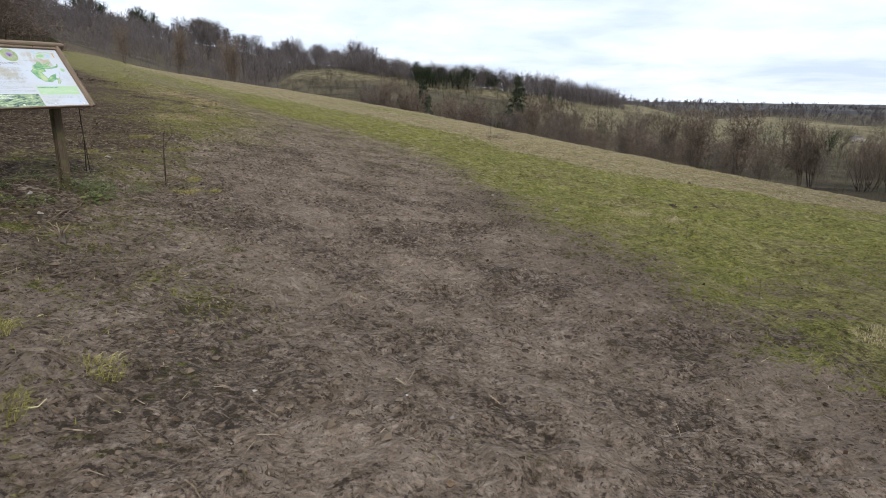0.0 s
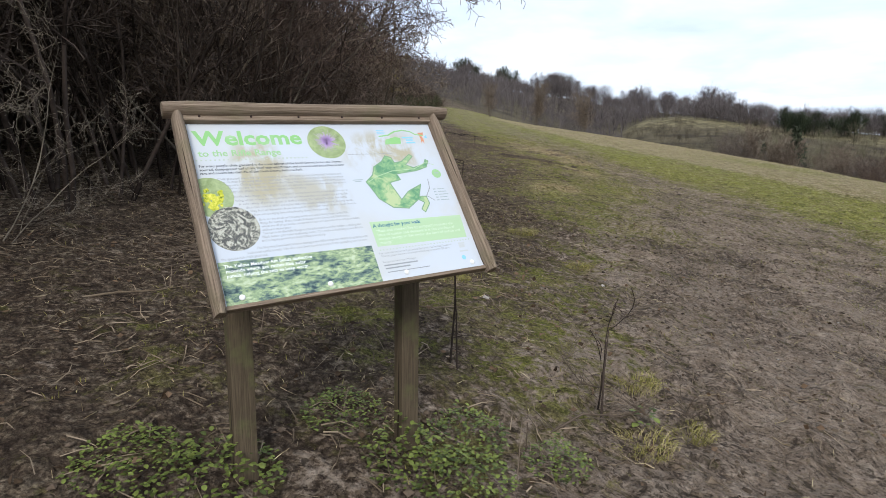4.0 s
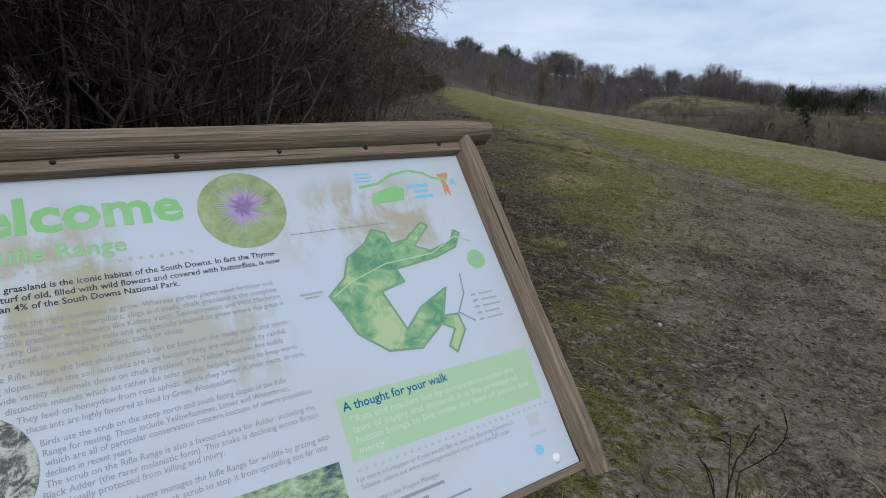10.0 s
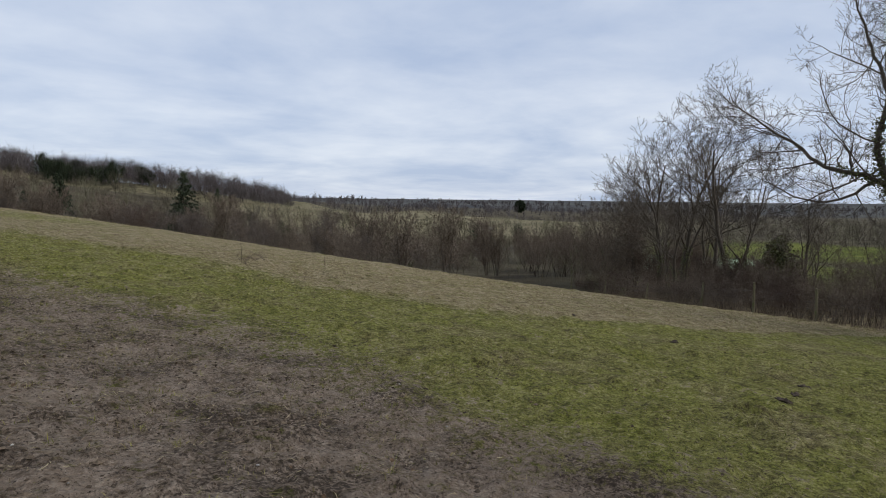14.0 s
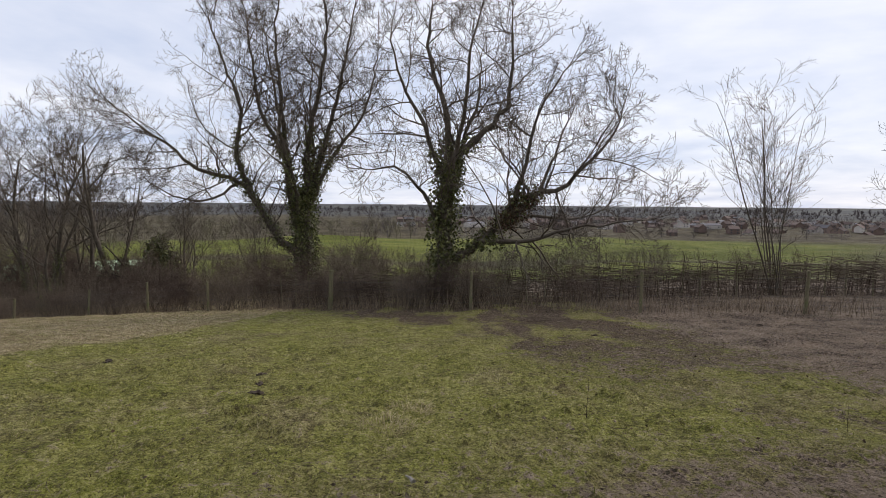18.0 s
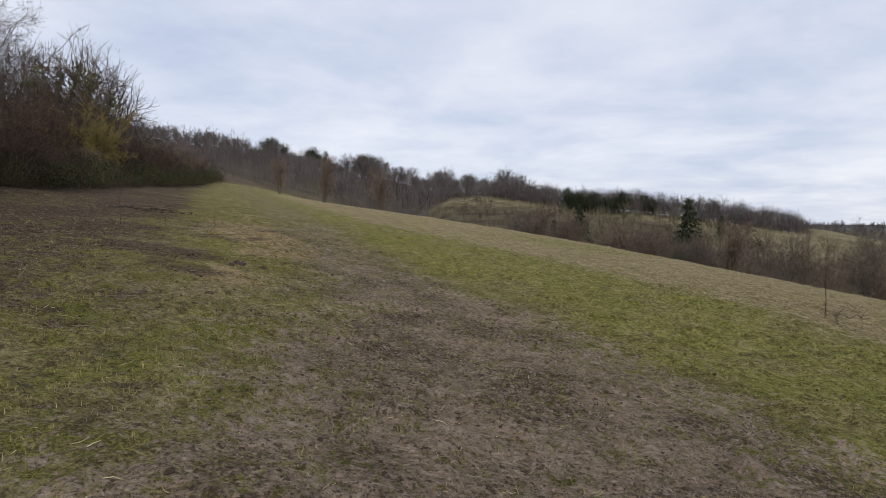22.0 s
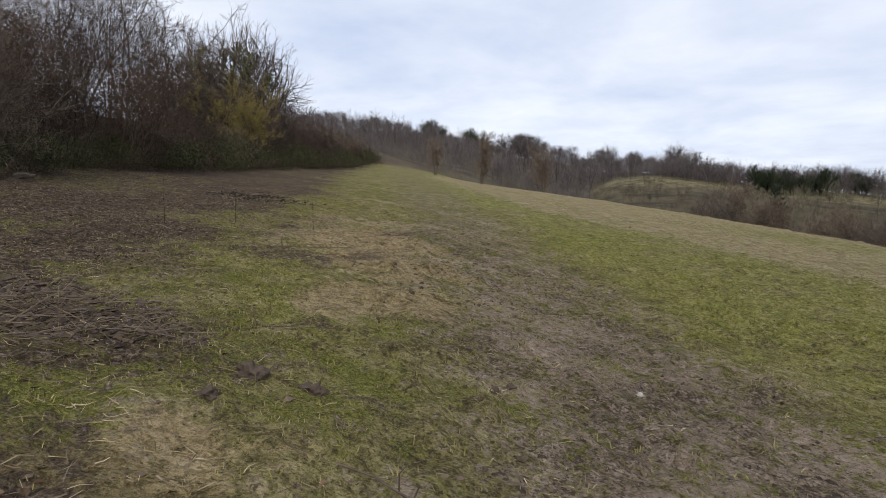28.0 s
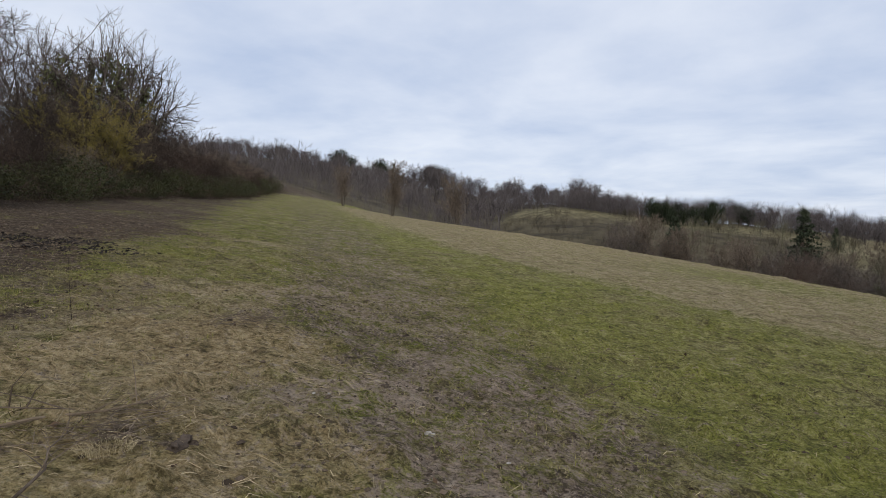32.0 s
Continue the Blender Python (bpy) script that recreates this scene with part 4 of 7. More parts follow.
for k, (x, y, turn, size) in enumerate(((38.5, 37.0, 60, 0.95), (41.5, 42.0, 200, 0.9), (33.5, 32.0, 310, 0.85), (30.5, 30.5, 100, 0.6), (44.5, 45.5, 15, 0.95), (34.8, 24.6, 250, 0.7), (47.0, 50.0, 170, 0.8))):
    another(slim_things[k % 3 if k != 5 else 1], x, y, turn, size)

# a pollard smothered in ivy
out = []
rng = random.Random(61)
branch(out, rng, Vector((0, 0, -0.3)), Vector((0.05, 0.05, 1)), 3.4, 0.32, 0, dict(SLIM, levels=2, kids=[1.2, 0.8, 0, 0, 0], angle=[50, 50, 45, 40, 35]))
iv = around(out, nprng, 700, 0.5, 0.0, 5.0, 0.02)
pollard = tree_thing("ivy_pollard", out, 1, M_BARK, M_TWIG, "squat pollard smothered in dark ivy", "tree", iv, M_IVY, 0.15, nprng)
stand(pollard, 35.6, 26.8, 0, 1.15)

# multi-stemmed young trees
thin_segs = multi_stem(71, 8, 9.6, 0.4, 0.04, dict(SLIM, levels=3, steps=[9, 6, 4, 3, 3], wob=[0.05, 0.09, 0.13, 0.15, 0.15], bare=[0.3, 0.1, 0.1, 0.1, 0.1], kids=[1.5, 1.1, 0.8, 0, 0], angle=[36, 40, 40, 40, 35], ratio=[0.32, 0.5, 0.55, 0.5, 0.5], rmin=0.0055), 0.22)
young = tree_thing("young_ash_clump", thin_segs, 0, M_BARK, M_ASHTWIG, "clump of thin bare young ash stems", "tree", clump=True)
stand(young, 18.6, -4.0, 0, 0.8)
another(young, 17.6, -8.3, 120, 0.72)
another(young, 20.5, -12.5, 220, 0.75)
another(young, 26.4, 17.0, 40, 0.6)
another(young, 24.5, 12.0, 300, 0.45)

# ---- the thicket along the hill side ----
shrubs = []
for k in range(5):
    segs = multi_stem(100 + k, 10 + k, 4.4 + 0.3 * k, 0.8, 0.03, dict(THORN if k % 2 else STEM, rmin=0.0045), 0.5)
    shrubs.append(tree_thing("thorn_shrub", segs, 0, M_DARKTWIG if k % 2 == 0 else M_BARK, (M_DARKTWIG, M_TWIG, M_DARKTWIG, M_REDTWIG, M_TWIG)[k],
                             ("dense dark leafless thorn shrub", "tangled grey leafless hawthorn shrub", "dense dark leafless thorn shrub", "reddish leafless dogwood shrub", "tangled grey leafless hawthorn shrub")[k], "shrub", trunk_sides=5, clump=True))
copse = []
for k in range(3):
    segs = multi_stem(130 + k, 9, 7.6 + k * 0.5, 0.7, 0.06, dict(SLIM, levels=3, steps=[8, 6, 4, 3, 3], kids=[1.9, 1.7, 1.3, 1.4, 0], up=[0.005, 0.03, 0.04, 0.04, 0.05], wob=[0.07, 0.1, 0.13, 0.15, 0.16], angle=[42, 42, 42, 40, 35], ratio=[0.46, 0.5, 0.52, 0.5, 0.5], rmin=0.0055), 0.3)
    iv = around(segs, nprng, 260, 0.35, 2.0, 7.5, 0.03) if k == 1 else None
    copse.append(tree_thing("copse_tree", segs, 0, M_BARK, M_COPSETWIG, ("bare many-stemmed tree at the wood's edge", "bare many-stemmed tree dark with ivy", "tall bare tree at the wood's edge")[k],
                            "tree", iv, M_IVY, 0.14, nprng, clump=True))


def bough(out, rng, p, q, r0, r1, level, steps, sag):
    """A bowed bough from p to q as a chain of segments; gives the points along it."""
    side = Vector((rng.uniform(-1, 1), rng.uniform(-1, 1), rng.uniform(-0.5, 0.5))) * (q - p).length * 0.07
    pts = []
    for k in range(steps + 1):
        f = k / steps
        bow = math.sin(f * math.pi)
        pts.append(p.lerp(q, f) + side * bow + Vector((0, 0, sag * bow)) + Vector((rng.uniform(-1, 1), rng.uniform(-1, 1), rng.uniform(-1, 1))) * 0.03 * (q - p).length * (0 < k < steps))
    for k in range(steps):
        ra, rb = r0 + (r1 - r0) * k / steps, r0 + (r1 - r0) * (k + 1) / steps
        out.append((*pts[k], *pts[k + 1], ra, rb, level))
    return pts


def dome_segs(seed, stems, h, reach):
    """A thicket of stems that fan out from one stool into a rounded dome of fine twigs."""
    rng = random.Random(seed)
    out = []

    def rim(az, el, far):
        """A point at the dome's rim."""
        low = h * 0.30
        return Vector((math.cos(az) * math.cos(el) * reach, math.sin(az) * math.cos(el) * reach, low + math.sin(el) * (h - low))) * far

    for k in range(stems):
        az = k * 2.39996 + rng.uniform(-0.3, 0.3)
        el = math.asin(min(0.99, max(0.02, (k + rng.random()) / stems)))
        base = Vector((math.cos(az) * 0.5, math.sin(az) * 0.5, -0.4)) * rng.uniform(0.4, 1.3)
        base.z = -0.4
        stem = bough(out, rng, base, rim(az, el, rng.uniform(0.82, 0.97)), 0.1, 0.016, 0, 9, 0.4 + 0.6 * math.cos(el))
        for m in range(11):
            f = rng.uniform(0.25, 0.95)
            p = stem[int(f * 9)].lerp(stem[min(9, int(f * 9) + 1)], rng.random())
            wide = 0.75 * (1.1 - f)
            az1, el1 = az + rng.gauss(0, 0.45 + wide), min(1.5, max(-0.25, el + rng.gauss(0, 0.2 + wide * 0.6)))
            q = p.lerp(rim(az1, el1, rng.uniform(0.85, 1.04)), rng.uniform(0.55, 1.0) if f < 0.6 else 0.95)
            limb = bough(out, rng, p, q, 0.032, 0.009, 1, 5, -0.1)
            for w in range(7):
                g = rng.uniform(0.2, 1.0)
                a = limb[int(g * 4.99)].lerp(limb[min(5, int(g * 4.99) + 1)], rng.random())
                d = (q - p).normalized() + Vector((rng.gauss(0, 0.5), rng.gauss(0, 0.5), rng.gauss(0.1, 0.4)))
                L = rng.uniform(0.5, 1.25) * (1.15 - 0.5 * g)
                b = a + d.normalized() * L
                twig = bough(out, rng, a, b, 0.0095, 0.006, 2, 3, 0.04)
                for v in range(2):
                    c = twig[rng.randint(1, 3)]
                    e = c + ((b - a).normalized() + Vector((rng.gauss(0, 0.5), rng.gauss(0, 0.5), rng.gauss(0.15, 0.4)))).normalized() * rng.uniform(0.2, 0.5)
                    out.append((*c, *e, 0.0065, 0.0045, 2))
    return out


dome_tree = []
for k in range(2):
    segs = dome_segs(140 + k, 17, 9.0, 4.1)
    iv = around([q for q in segs if q[8] == 0], nprng, 330, 0.45, 2.0, 6.6, 0.03) if k else None
    dome_tree.append(tree_thing("stooled_tree", segs, 0, M_BARK, M_COPSETWIG, ("rounded bare many-stemmed tree above the thicket", "rounded bare tree with ivy on its dark stems")[k], "tree", iv, M_IVY, 0.16, nprng, clump=True))
bram_segs = multi_stem(150, 26, 1.9, 0.9, 0.012, dict(STEM, levels=1, wob=[0.2, 0.25, 0.2, 0.2], up=[-0.12, -0.05, 0, 0], kids=[0.9, 0, 0, 0]), 0.9)
bl = nprng.normal(size=(7000, 3))
bl /= np.linalg.norm(bl, axis=1, keepdims=True)
bl = bl * nprng.uniform(0.5, 1.05, (7000, 1)) * [1.5, 1.5, 1.05] + [0, 0, 0.35]
bl = bl[bl[:, 2] > 0.05]
bramble = tree_thing("bramble_mound", bram_segs, 0, M_REDTWIG, M_REDTWIG, "low mound of dark green bramble with arching stems", "bramble", bl, M_BRAMBLE, 0.06, nprng, "foliage", 3, True)
will_segs = multi_stem(160, 12, 4.6, 0.8, 0.05, STEM, 0.45)
wl = around([s for s in will_segs if s[8] >= 1], nprng, 150, 0.05, 1.0, 6.0)
willow = tree_thing("sallow_bush", will_segs, 0, M_BARK, M_LICHEN, "yellow-green sallow bush in catkin", "shrub", wl, M_WILLOW, 0.04, nprng, "catkin_cover", 5, True)

THICKET = [(-6.6, 0.0), (-7.9, 5.8), (-8.8, 9.0), (-10.0, 12.6), (-11.8, 15.6), (-16.0, 19.6), (-20.3, 24.0), (-23.0, 28.6), (-26.3, 34.8), (-34.0, 48.2), (-43.0, 65.0), (-54.0, 84.0)]


def along_edge(s):
    """The point s metres along the thicket's edge and the way into the wood."""
    for (x0, y0), (x1, y1) in zip(THICKET, THICKET[1:]):
        L = math.hypot(x1 - x0, y1 - y0)
        if s <= L:
            f = s / L
            return x0 + (x1 - x0) * f, y0 + (y1 - y0) * f, -(y1 - y0) / L, (x1 - x0) / L
        s -= L
    return None


rng = random.Random(5)
first = set()


def put(thing, x, y, turn, size, zscale=None):
    """The first use of a thing moves it, later ones copy it."""
    if thing.name in first:
        return another(thing, x, y, turn, size, zscale)
    first.add(thing.name)
    return stand(thing, x, y, turn, size, 0, zscale)


s = 0.0
while along_edge(s):
    x, y, nx, ny = along_edge(s)
    near = s < 17
    rows = 5 if s < 13 else 2 if 36 < s < 46 else 3
    for row in range(rows):
        depth = 0.9 + row * (1.7 if s < 24 else 2.2) + rng.uniform(-0.5, 0.5)
        px, py = x + nx * depth + rng.uniform(-0.6, 0.6), y + ny * depth + rng.uniform(-0.6, 0.6)
        if s < 13:
            size = rng.uniform(0.75, 1.0) + 0.06 * row
        elif s < 24:
            size = rng.uniform(0.38, 0.55) + 0.04 * row
        elif 34 < s < 47:
            size = rng.uniform(0.42, 0.56) + 0.05 * row
        elif s < 52:
            size = rng.uniform(0.66, 0.86) + 0.06 * row
        else:
            size = (rng.uniform(0.55, 0.8) + 0.12 * row) * (1 if s < 64 else 0.72)
        pick = rng.choice((0, 2, 0, 2, 1, 4)) if s < 13 else rng.choice((0, 4, 3, 0, 2, 1)) if row == 0 else rng.choice((0, 2, 1, 2, 0))
        put(shrubs[pick], px, py, rng.uniform(0, 360), size)
    if s > 26 and rng.random() < 0.9:
        put(bramble, x + nx * 0.3 + rng.uniform(-0.6, 0.6), y + ny * 0.3, rng.uniform(0, 360), rng.uniform(0.6, 1.05) * (1.25 if s > 34 else 1))
    s += 1.5 if s < 13 else 1.9 if s < 24 else 2.2
for s, depth, k, size in ((2, 5, 0, 0.9), (6, 3.2, 1, 0.85), (9.5, 5, 2, 0.95), (12, 4.4, 0, 0.8), (24, 8, 2, 0.6), (29, 7, 2, 0.78), (31.5, 8, 0, 0.9), (34, 9, 2, 0.95), (36.5, 7, 1, 0.7), (41, 9, 2, 0.6),
                          (45, 9.5, 1, 0.62), (60, 9, 2, 0.75), (63, 9, 0, 0.7), (68, 9, 2, 0.68), (75, 9, 0, 0.66), (83, 9, 2, 0.62), (90, 9, 0, 0.6), (98, 9, 2, 0.6)):
    q = along_edge(s)
    if q:
        put(copse[k], q[0] + q[2] * depth, q[1] + q[3] * depth, s * 37 % 360, size)
lichen_segs = multi_stem(170, 7, 3.5, 0.6, 0.02, dict(THORN, steps=[10, 7, 5, 3], wob=[0.1, 0.12, 0.15, 0.18], kids=[1.0, 1.15, 1.1, 0], ratio=[0.45, 0.45, 0.4, 0.4], rmin=0.0026), 0.85)
lichen_shrub = tree_thing("blackthorn_shrub", lichen_segs, 0, M_LICHEN, M_LICHEN, "grey lichened blackthorn reaching out of the thicket", "shrub", trunk_sides=5, clump=True)
for x, y, turn, size in ((-7.6, 4.2, 0, 0.8), (-7.2, 2.4, 140, 0.9), (-6.75, 5.0, 60, 0.42), (-11.3, 15.3, 300, 0.5), (-15.6, 19.3, 30, 0.5), (-20.0, 23.4, 160, 0.8)):
    put(lichen_shrub, x, y, turn, size)
put(shrubs[3], -8.5, 8.7, 40, 0.75)
put(shrubs[1], -9.5, 12.3, 130, 0.8)
for x, y, k, turn, size in ((-41.0, 50.2, 0, 30, 1.12), (-42.9, 49.9, 1, 110, 1.24), (-45.2, 47.2, 0, 200, 1.08)):
    put(dome_tree[k], x, y, turn, size)
for x, y, k, turn, size in ((-36.0, 38.5, 0, 150, 0.84), (-34.0, 34.6, 2, 250, 1.0), (-31.5, 31.0, 0, 320, 0.95)):
    put(copse[k], x, y, turn, size)
put(willow, -31.6, 40.6, 0, 0.86)

# ---- saplings and scrub on the brow ----
sap_segs = multi_stem(201, 6, 5.2, 0.3, 0.07, dict(STEM, levels=3, kids=[1.9, 1.6, 1.4, 0], rmin=0.01, up=[0.05, 0.08, 0.06, 0.04]), 0.4)
sapling = tree_thing("hawthorn_sapling", sap_segs, 0, M_BARK, M_TWIG, "small bare hawthorn standing on the grassy brow", "tree", trunk_sides=5, clump=True)
put(sapling, -29.6, 67.8, 0, 0.8)
put(sapling, -44.0, 84.0, 130, 0.85)
put(sapling, -30.0, 87.0, 250, 1.05)

# ---- conifers in the valley ----
def conifer(seed, h, label):
    rng = np.random.default_rng(seed)
    segs = [(0, 0, -0.5, 0, 0, h * 0.5, 0.28, 0.16, 0), (0, 0, h * 0.5, 0, 0, h, 0.16, 0.03, 0)]
    tips_c = []
    for k in range(150):
        f = rng.uniform(0.12, 1.0)
        z = h * f
        L = (1 - f) ** 0.75 * h * 0.34 * rng.uniform(0.55, 1.2) + 0.2
        a = rng.uniform(0, 6.283)
        e = (L * math.cos(a), L * math.sin(a), z - L * rng.uniform(0.05, 0.4))
        segs.append((0, 0, z, *e, 0.05, 0.015, 1))
        m = int(15 * L) + 5
        t = rng.uniform(0.15, 1.0, (m, 1))
        tips_c.append(np.array([[0, 0, z]]) * (1 - t) + np.array([e]) * t + rng.normal(size=(m, 3)) * [0.22, 0.22, 0.16])
    return tree_thing("spruce_tree", segs, 0, M_BARK, M_DARKTWIG, label, "tree", np.concatenate(tips_c), M_CONIFER, 0.42, rng, "foliage")


spruce_a = conifer(3, 15.0, "tall dark spruce standing above valley scrub")
stand(spruce_a, 19.6, 152.0, 0, 1.0)
spruce_b = conifer(4, 12.0, "dark spruce among bare valley trees")
stand(spruce_b, -4.2, 140.0, 0, 1.0)
another(spruce_b, -9.6, 141.0, 90, 0.66)
another(spruce_a, 36.0, 196.0, 200, 0.45)


# ---- bare woods of the valley and the ridge ----
def fan_trees(spots, heights, rng, twigs, width, low):
    """Far winter trees: a trunk, limbs that spread into a rounded crown, sprays of twigs on each limb; the crown begins at height share low."""
    vs = []

    def sliver(p, q, w):
        b = rng.normal(size=p.shape)
        b /= np.linalg.norm(b, axis=1, keepdims=True)
        vs.append(np.stack([p - b * w, p + b * w, q], 1))

    for (x, y, z), h in zip(spots, heights):
        n = max(5, twigs // 4)
        wide = rng.uniform(0.34, 0.5)
        mid_h = 0.52 + 0.42 * low
        axes = np.array([wide * h, wide * h, (1 - mid_h) * h])
        centre = np.array([x, y, z + h * mid_h])
        u = rng.normal(size=(n, 3))
        u[:, 2] = np.where(rng.random(n) < 0.4 + 0.9 * low, np.abs(u[:, 2]) + 0.15, u[:, 2])
        u /= np.linalg.norm(u, axis=1, keepdims=True)
        ends = centre + u * axes * rng.uniform(0.62, 0.86, (n, 1))
        f = np.clip(rng.uniform(0.05, 0.7, n) * mid_h + low * 0.25, 0.03, 0.8)
        roots = np.stack([np.full(n, x), np.full(n, y), z + h * f], 1)
        mid = roots * 0.5 + ends * 0.5 + rng.normal(0, 0.03, (n, 3)) * h - np.array([0, 0, 0.03 * h])
        w = width * rng.uniform(0.7, 1.5, (n, 1)) * (h / 9)
        sliver(roots, mid, w * 1.2)
        sliver(mid - (mid - roots) * 0.15, ends, w * 0.85)
        i = np.repeat(np.arange(n), 5)
        t0 = mid[i] + (ends[i] - mid[i]) * rng.uniform(-0.2, 0.95, (len(i), 1))
        d = u[i] + rng.normal(0, 0.42, (len(i), 3)) + [0, 0, 0.12]
        d /= np.linalg.norm(d, axis=1, keepdims=True)
        t1 = t0 + (centre + d * axes * rng.uniform(0.88, 1.04, (len(i), 1)) - t0) * rng.uniform(0.5, 1.0, (len(i), 1))
        sliver(t0, t1, w[i] * 0.5)
        j = np.repeat(np.arange(len(i)), 3)
        q0 = t0[j] + (t1[j] - t0[j]) * rng.uniform(0.15, 1.0, (len(j), 1))
        q1 = q0 + (rng.normal(0, 0.55, (len(j), 3)) + d[j] * 0.9 + [0, 0, 0.3]) * 0.065 * h
        sliver(q0, q1, w[i][j] * 0.36)
        t = h * 0.009
        for dx, dy in ((t, 0), (0, t)):
            A, B = np.array([x - dx, y - dy, z - 0.6]), np.array([x + dx, y + dy, z - 0.6])
            vs.append(np.array([[A, B, np.array([x, y, z + h * 0.72])]]))
    V = np.concatenate(vs).reshape(-1, 3)
    return V, np.arange(len(V)).reshape(-1, 3)


def wood(name, label, spots, lo, hi, mat, seed, twigs=60, width=0.06, low=0.02):
    rng = np.random.default_rng(seed)
    spots = np.array(spots)
    z = height(spots[:, 0], spots[:, 1])
    spots3 = np.column_stack([spots, z])
    hs = rng.uniform(lo, hi, len(spots)) * (0.85 + 0.3 * vnoise(spots[:, 0] / 25, spots[:, 1] / 25, seed))
    V, Fc = fan_trees(spots3, hs, rng, twigs, width, low)
    return tagged(new(name, raw_mesh(name, V, Fc, mat)), label, "trees", kind="stuff")


def polar_spots(rng, n, az0, az1, r0, r1, keep=None):
    out = []
    while len(out) < n:
        a, r = radians(rng.uniform(az0, az1)), math.sqrt(rng.uniform(r0 * r0, r1 * r1))
        x, y = CX + r * math.sin(a), CY + r * math.cos(a)
        if keep is None or keep(math.degrees(a), r):
            out.append((x, y))
    return out


rng = random.Random(77)
vrng = random.Random(314)
# far twig tones, lightened and greyed to carry the distance haze
M_HAZEWOOD_TONES = ((0.055, 0.046, 0.048), (0.135, 0.117, 0.11), (0.085, 0.071, 0.07), (0.165, 0.147, 0.137))


def mixed_twigs(name, scale, *tones):
    """Bare twigs whose tone changes from bush to bush."""
    n = Nodes(name)
    f = n.math("MULTIPLY_ADD", n.island(), 0.16, n.math("SUBTRACT", n.noise(scale, 2, 0.5, n.pos(1, 1, 0.15)), 0.08))
    return n.done(n.ramp(f, *[(0.32 + 0.36 * k / (len(tones) - 1), c) for k, c in enumerate(tones)]), 0.95)


M_VALLEY = mixed_twigs("valley_scrub_twigs", 0.16, (0.049, 0.042, 0.030), (0.149, 0.133, 0.085), (0.070, 0.060, 0.044), (0.217, 0.196, 0.132), (0.132, 0.128, 0.068), (0.153, 0.133, 0.095))
M_HAZEWOOD = mixed_twigs("hazed_wood_twigs", 0.07, *M_HAZEWOOD_TONES)
M_KNOLL = mixed_twigs("knoll_bush_twigs", 0.2, (0.045, 0.038, 0.028), (0.11, 0.096, 0.06), (0.065, 0.052, 0.042), (0.14, 0.12, 0.08))
M_IVYFAR = speckled("far_ivy", (0.02, 0.028, 0.015), (0.05, 0.06, 0.035), 0.2, 0.8, 0.0, "island")
wood("ridge_wood", "bare brown winter wood covering the hill, greyed for haze", polar_spots(rng, 1500, -56, -5, 190, 540, lambda a, r: r > (190 if a < -14.5 else 262) and not (a > -14 and r > 400)), 7, 12, M_HAZEWOOD, 1, 40, 0.11, 0.25)
wood("ridge_foot", "young bare trees at the lower edge of the hill wood", polar_spots(rng, 330, -56, -17, 95, 132), 1.5, 3.0, M_HAZEWOOD, 52, 36, 0.04, 0.0)
wood("ridge_slope", "young bare trees climbing the hill", polar_spots(rng, 660, -56, -15.5, 132, 215), 3.4, 6.0, M_HAZEWOOD, 51, 44, 0.055, 0.2)
wood("ridge_tops", "taller bare trees standing out on the skyline", polar_spots(rng, 46, -34, -6, 330, 480, lambda a, r: r < 470 + 6 * (a + 10)), 13, 17, M_HAZEWOOD, 21, 130, 0.10, 0.34)
wood("crest_wood", "row of bare trees along the far crest", polar_spots(rng, 210, -9, 18, 222, 262), 6.5, 10.5, M_HAZEWOOD, 2, 70, 0.085, 0.03)
wood("crest_back", "bare woods behind the crest", polar_spots(rng, 280, -6, 18, 264, 390), 7, 11, M_HAZEWOOD, 17, 40, 0.1, 0.05)
wood("far_thicket", "dense low growth behind the crest", polar_spots(rng, 330, -16, -3, 275, 420), 4, 7.5, M_HAZEWOOD, 20, 32, 0.14)
wood("crest_understorey", "low dark scrub under the crest trees", polar_spots(rng, 520, -10, 19, 230, 262), 2.6, 4.8, M_HAZEWOOD, 15, 32, 0.13)
wood("crest_evergreens", "ivy-dark trees among the crest wood", polar_spots(rng, 16, -2, 4.5, 216, 230) + polar_spots(rng, 3, 5.4, 6.2, 232, 238), 6, 9, M_IVYFAR, 12, 140, 0.2, 0.1)
wood("near_hill_scrub", "bare scrub at the foot of the wooded hill", polar_spots(rng, 130, -50, -17, 135, 190), 2, 4.5, M_VALLEY, 3, 60, 0.045)
wood("ridge_evergreens", "dark evergreens along the top of the hill", polar_spots(rng, 16, -38, -20, 400, 470), 11, 17, M_IVYFAR, 35, 150, 0.22, 0.1)
wood("valley_scrub", "tangled bare scrub and trees in the valley bottom", polar_spots(rng, 520, -10, 62, 52, 205, lambda a, r: r < 160 + 1.2 * (20 - abs(a - 12)) and not (a < 2 and r < 110) and r > 84 - 1.1 * max(0, a - 18) and vnoise(np.float64(a / 3.5), np.float64(r / 14), 8) > 0.42), 2.0, 4.4, M_VALLEY, 4, 70, 0.036)
wood("valley_trees", "taller bare trees rising from the valley scrub", polar_spots(rng, 60, -6, 50, 90, 190), 6, 9, M_VALLEY, 31, 150, 0.045, 0.2)
for k in range(30):
    a, r = radians(vrng.uniform(-6, 1.5) if k < 12 else vrng.uniform(1, 16)), vrng.uniform(80, 132)
    put(dome_tree[k % 5 == 0] if k % 3 else sapling, CX + r * math.sin(a), CY + r * math.cos(a), vrng.uniform(0, 360), vrng.uniform(0.65, 0.95) if k % 3 else vrng.uniform(1.2, 1.6))
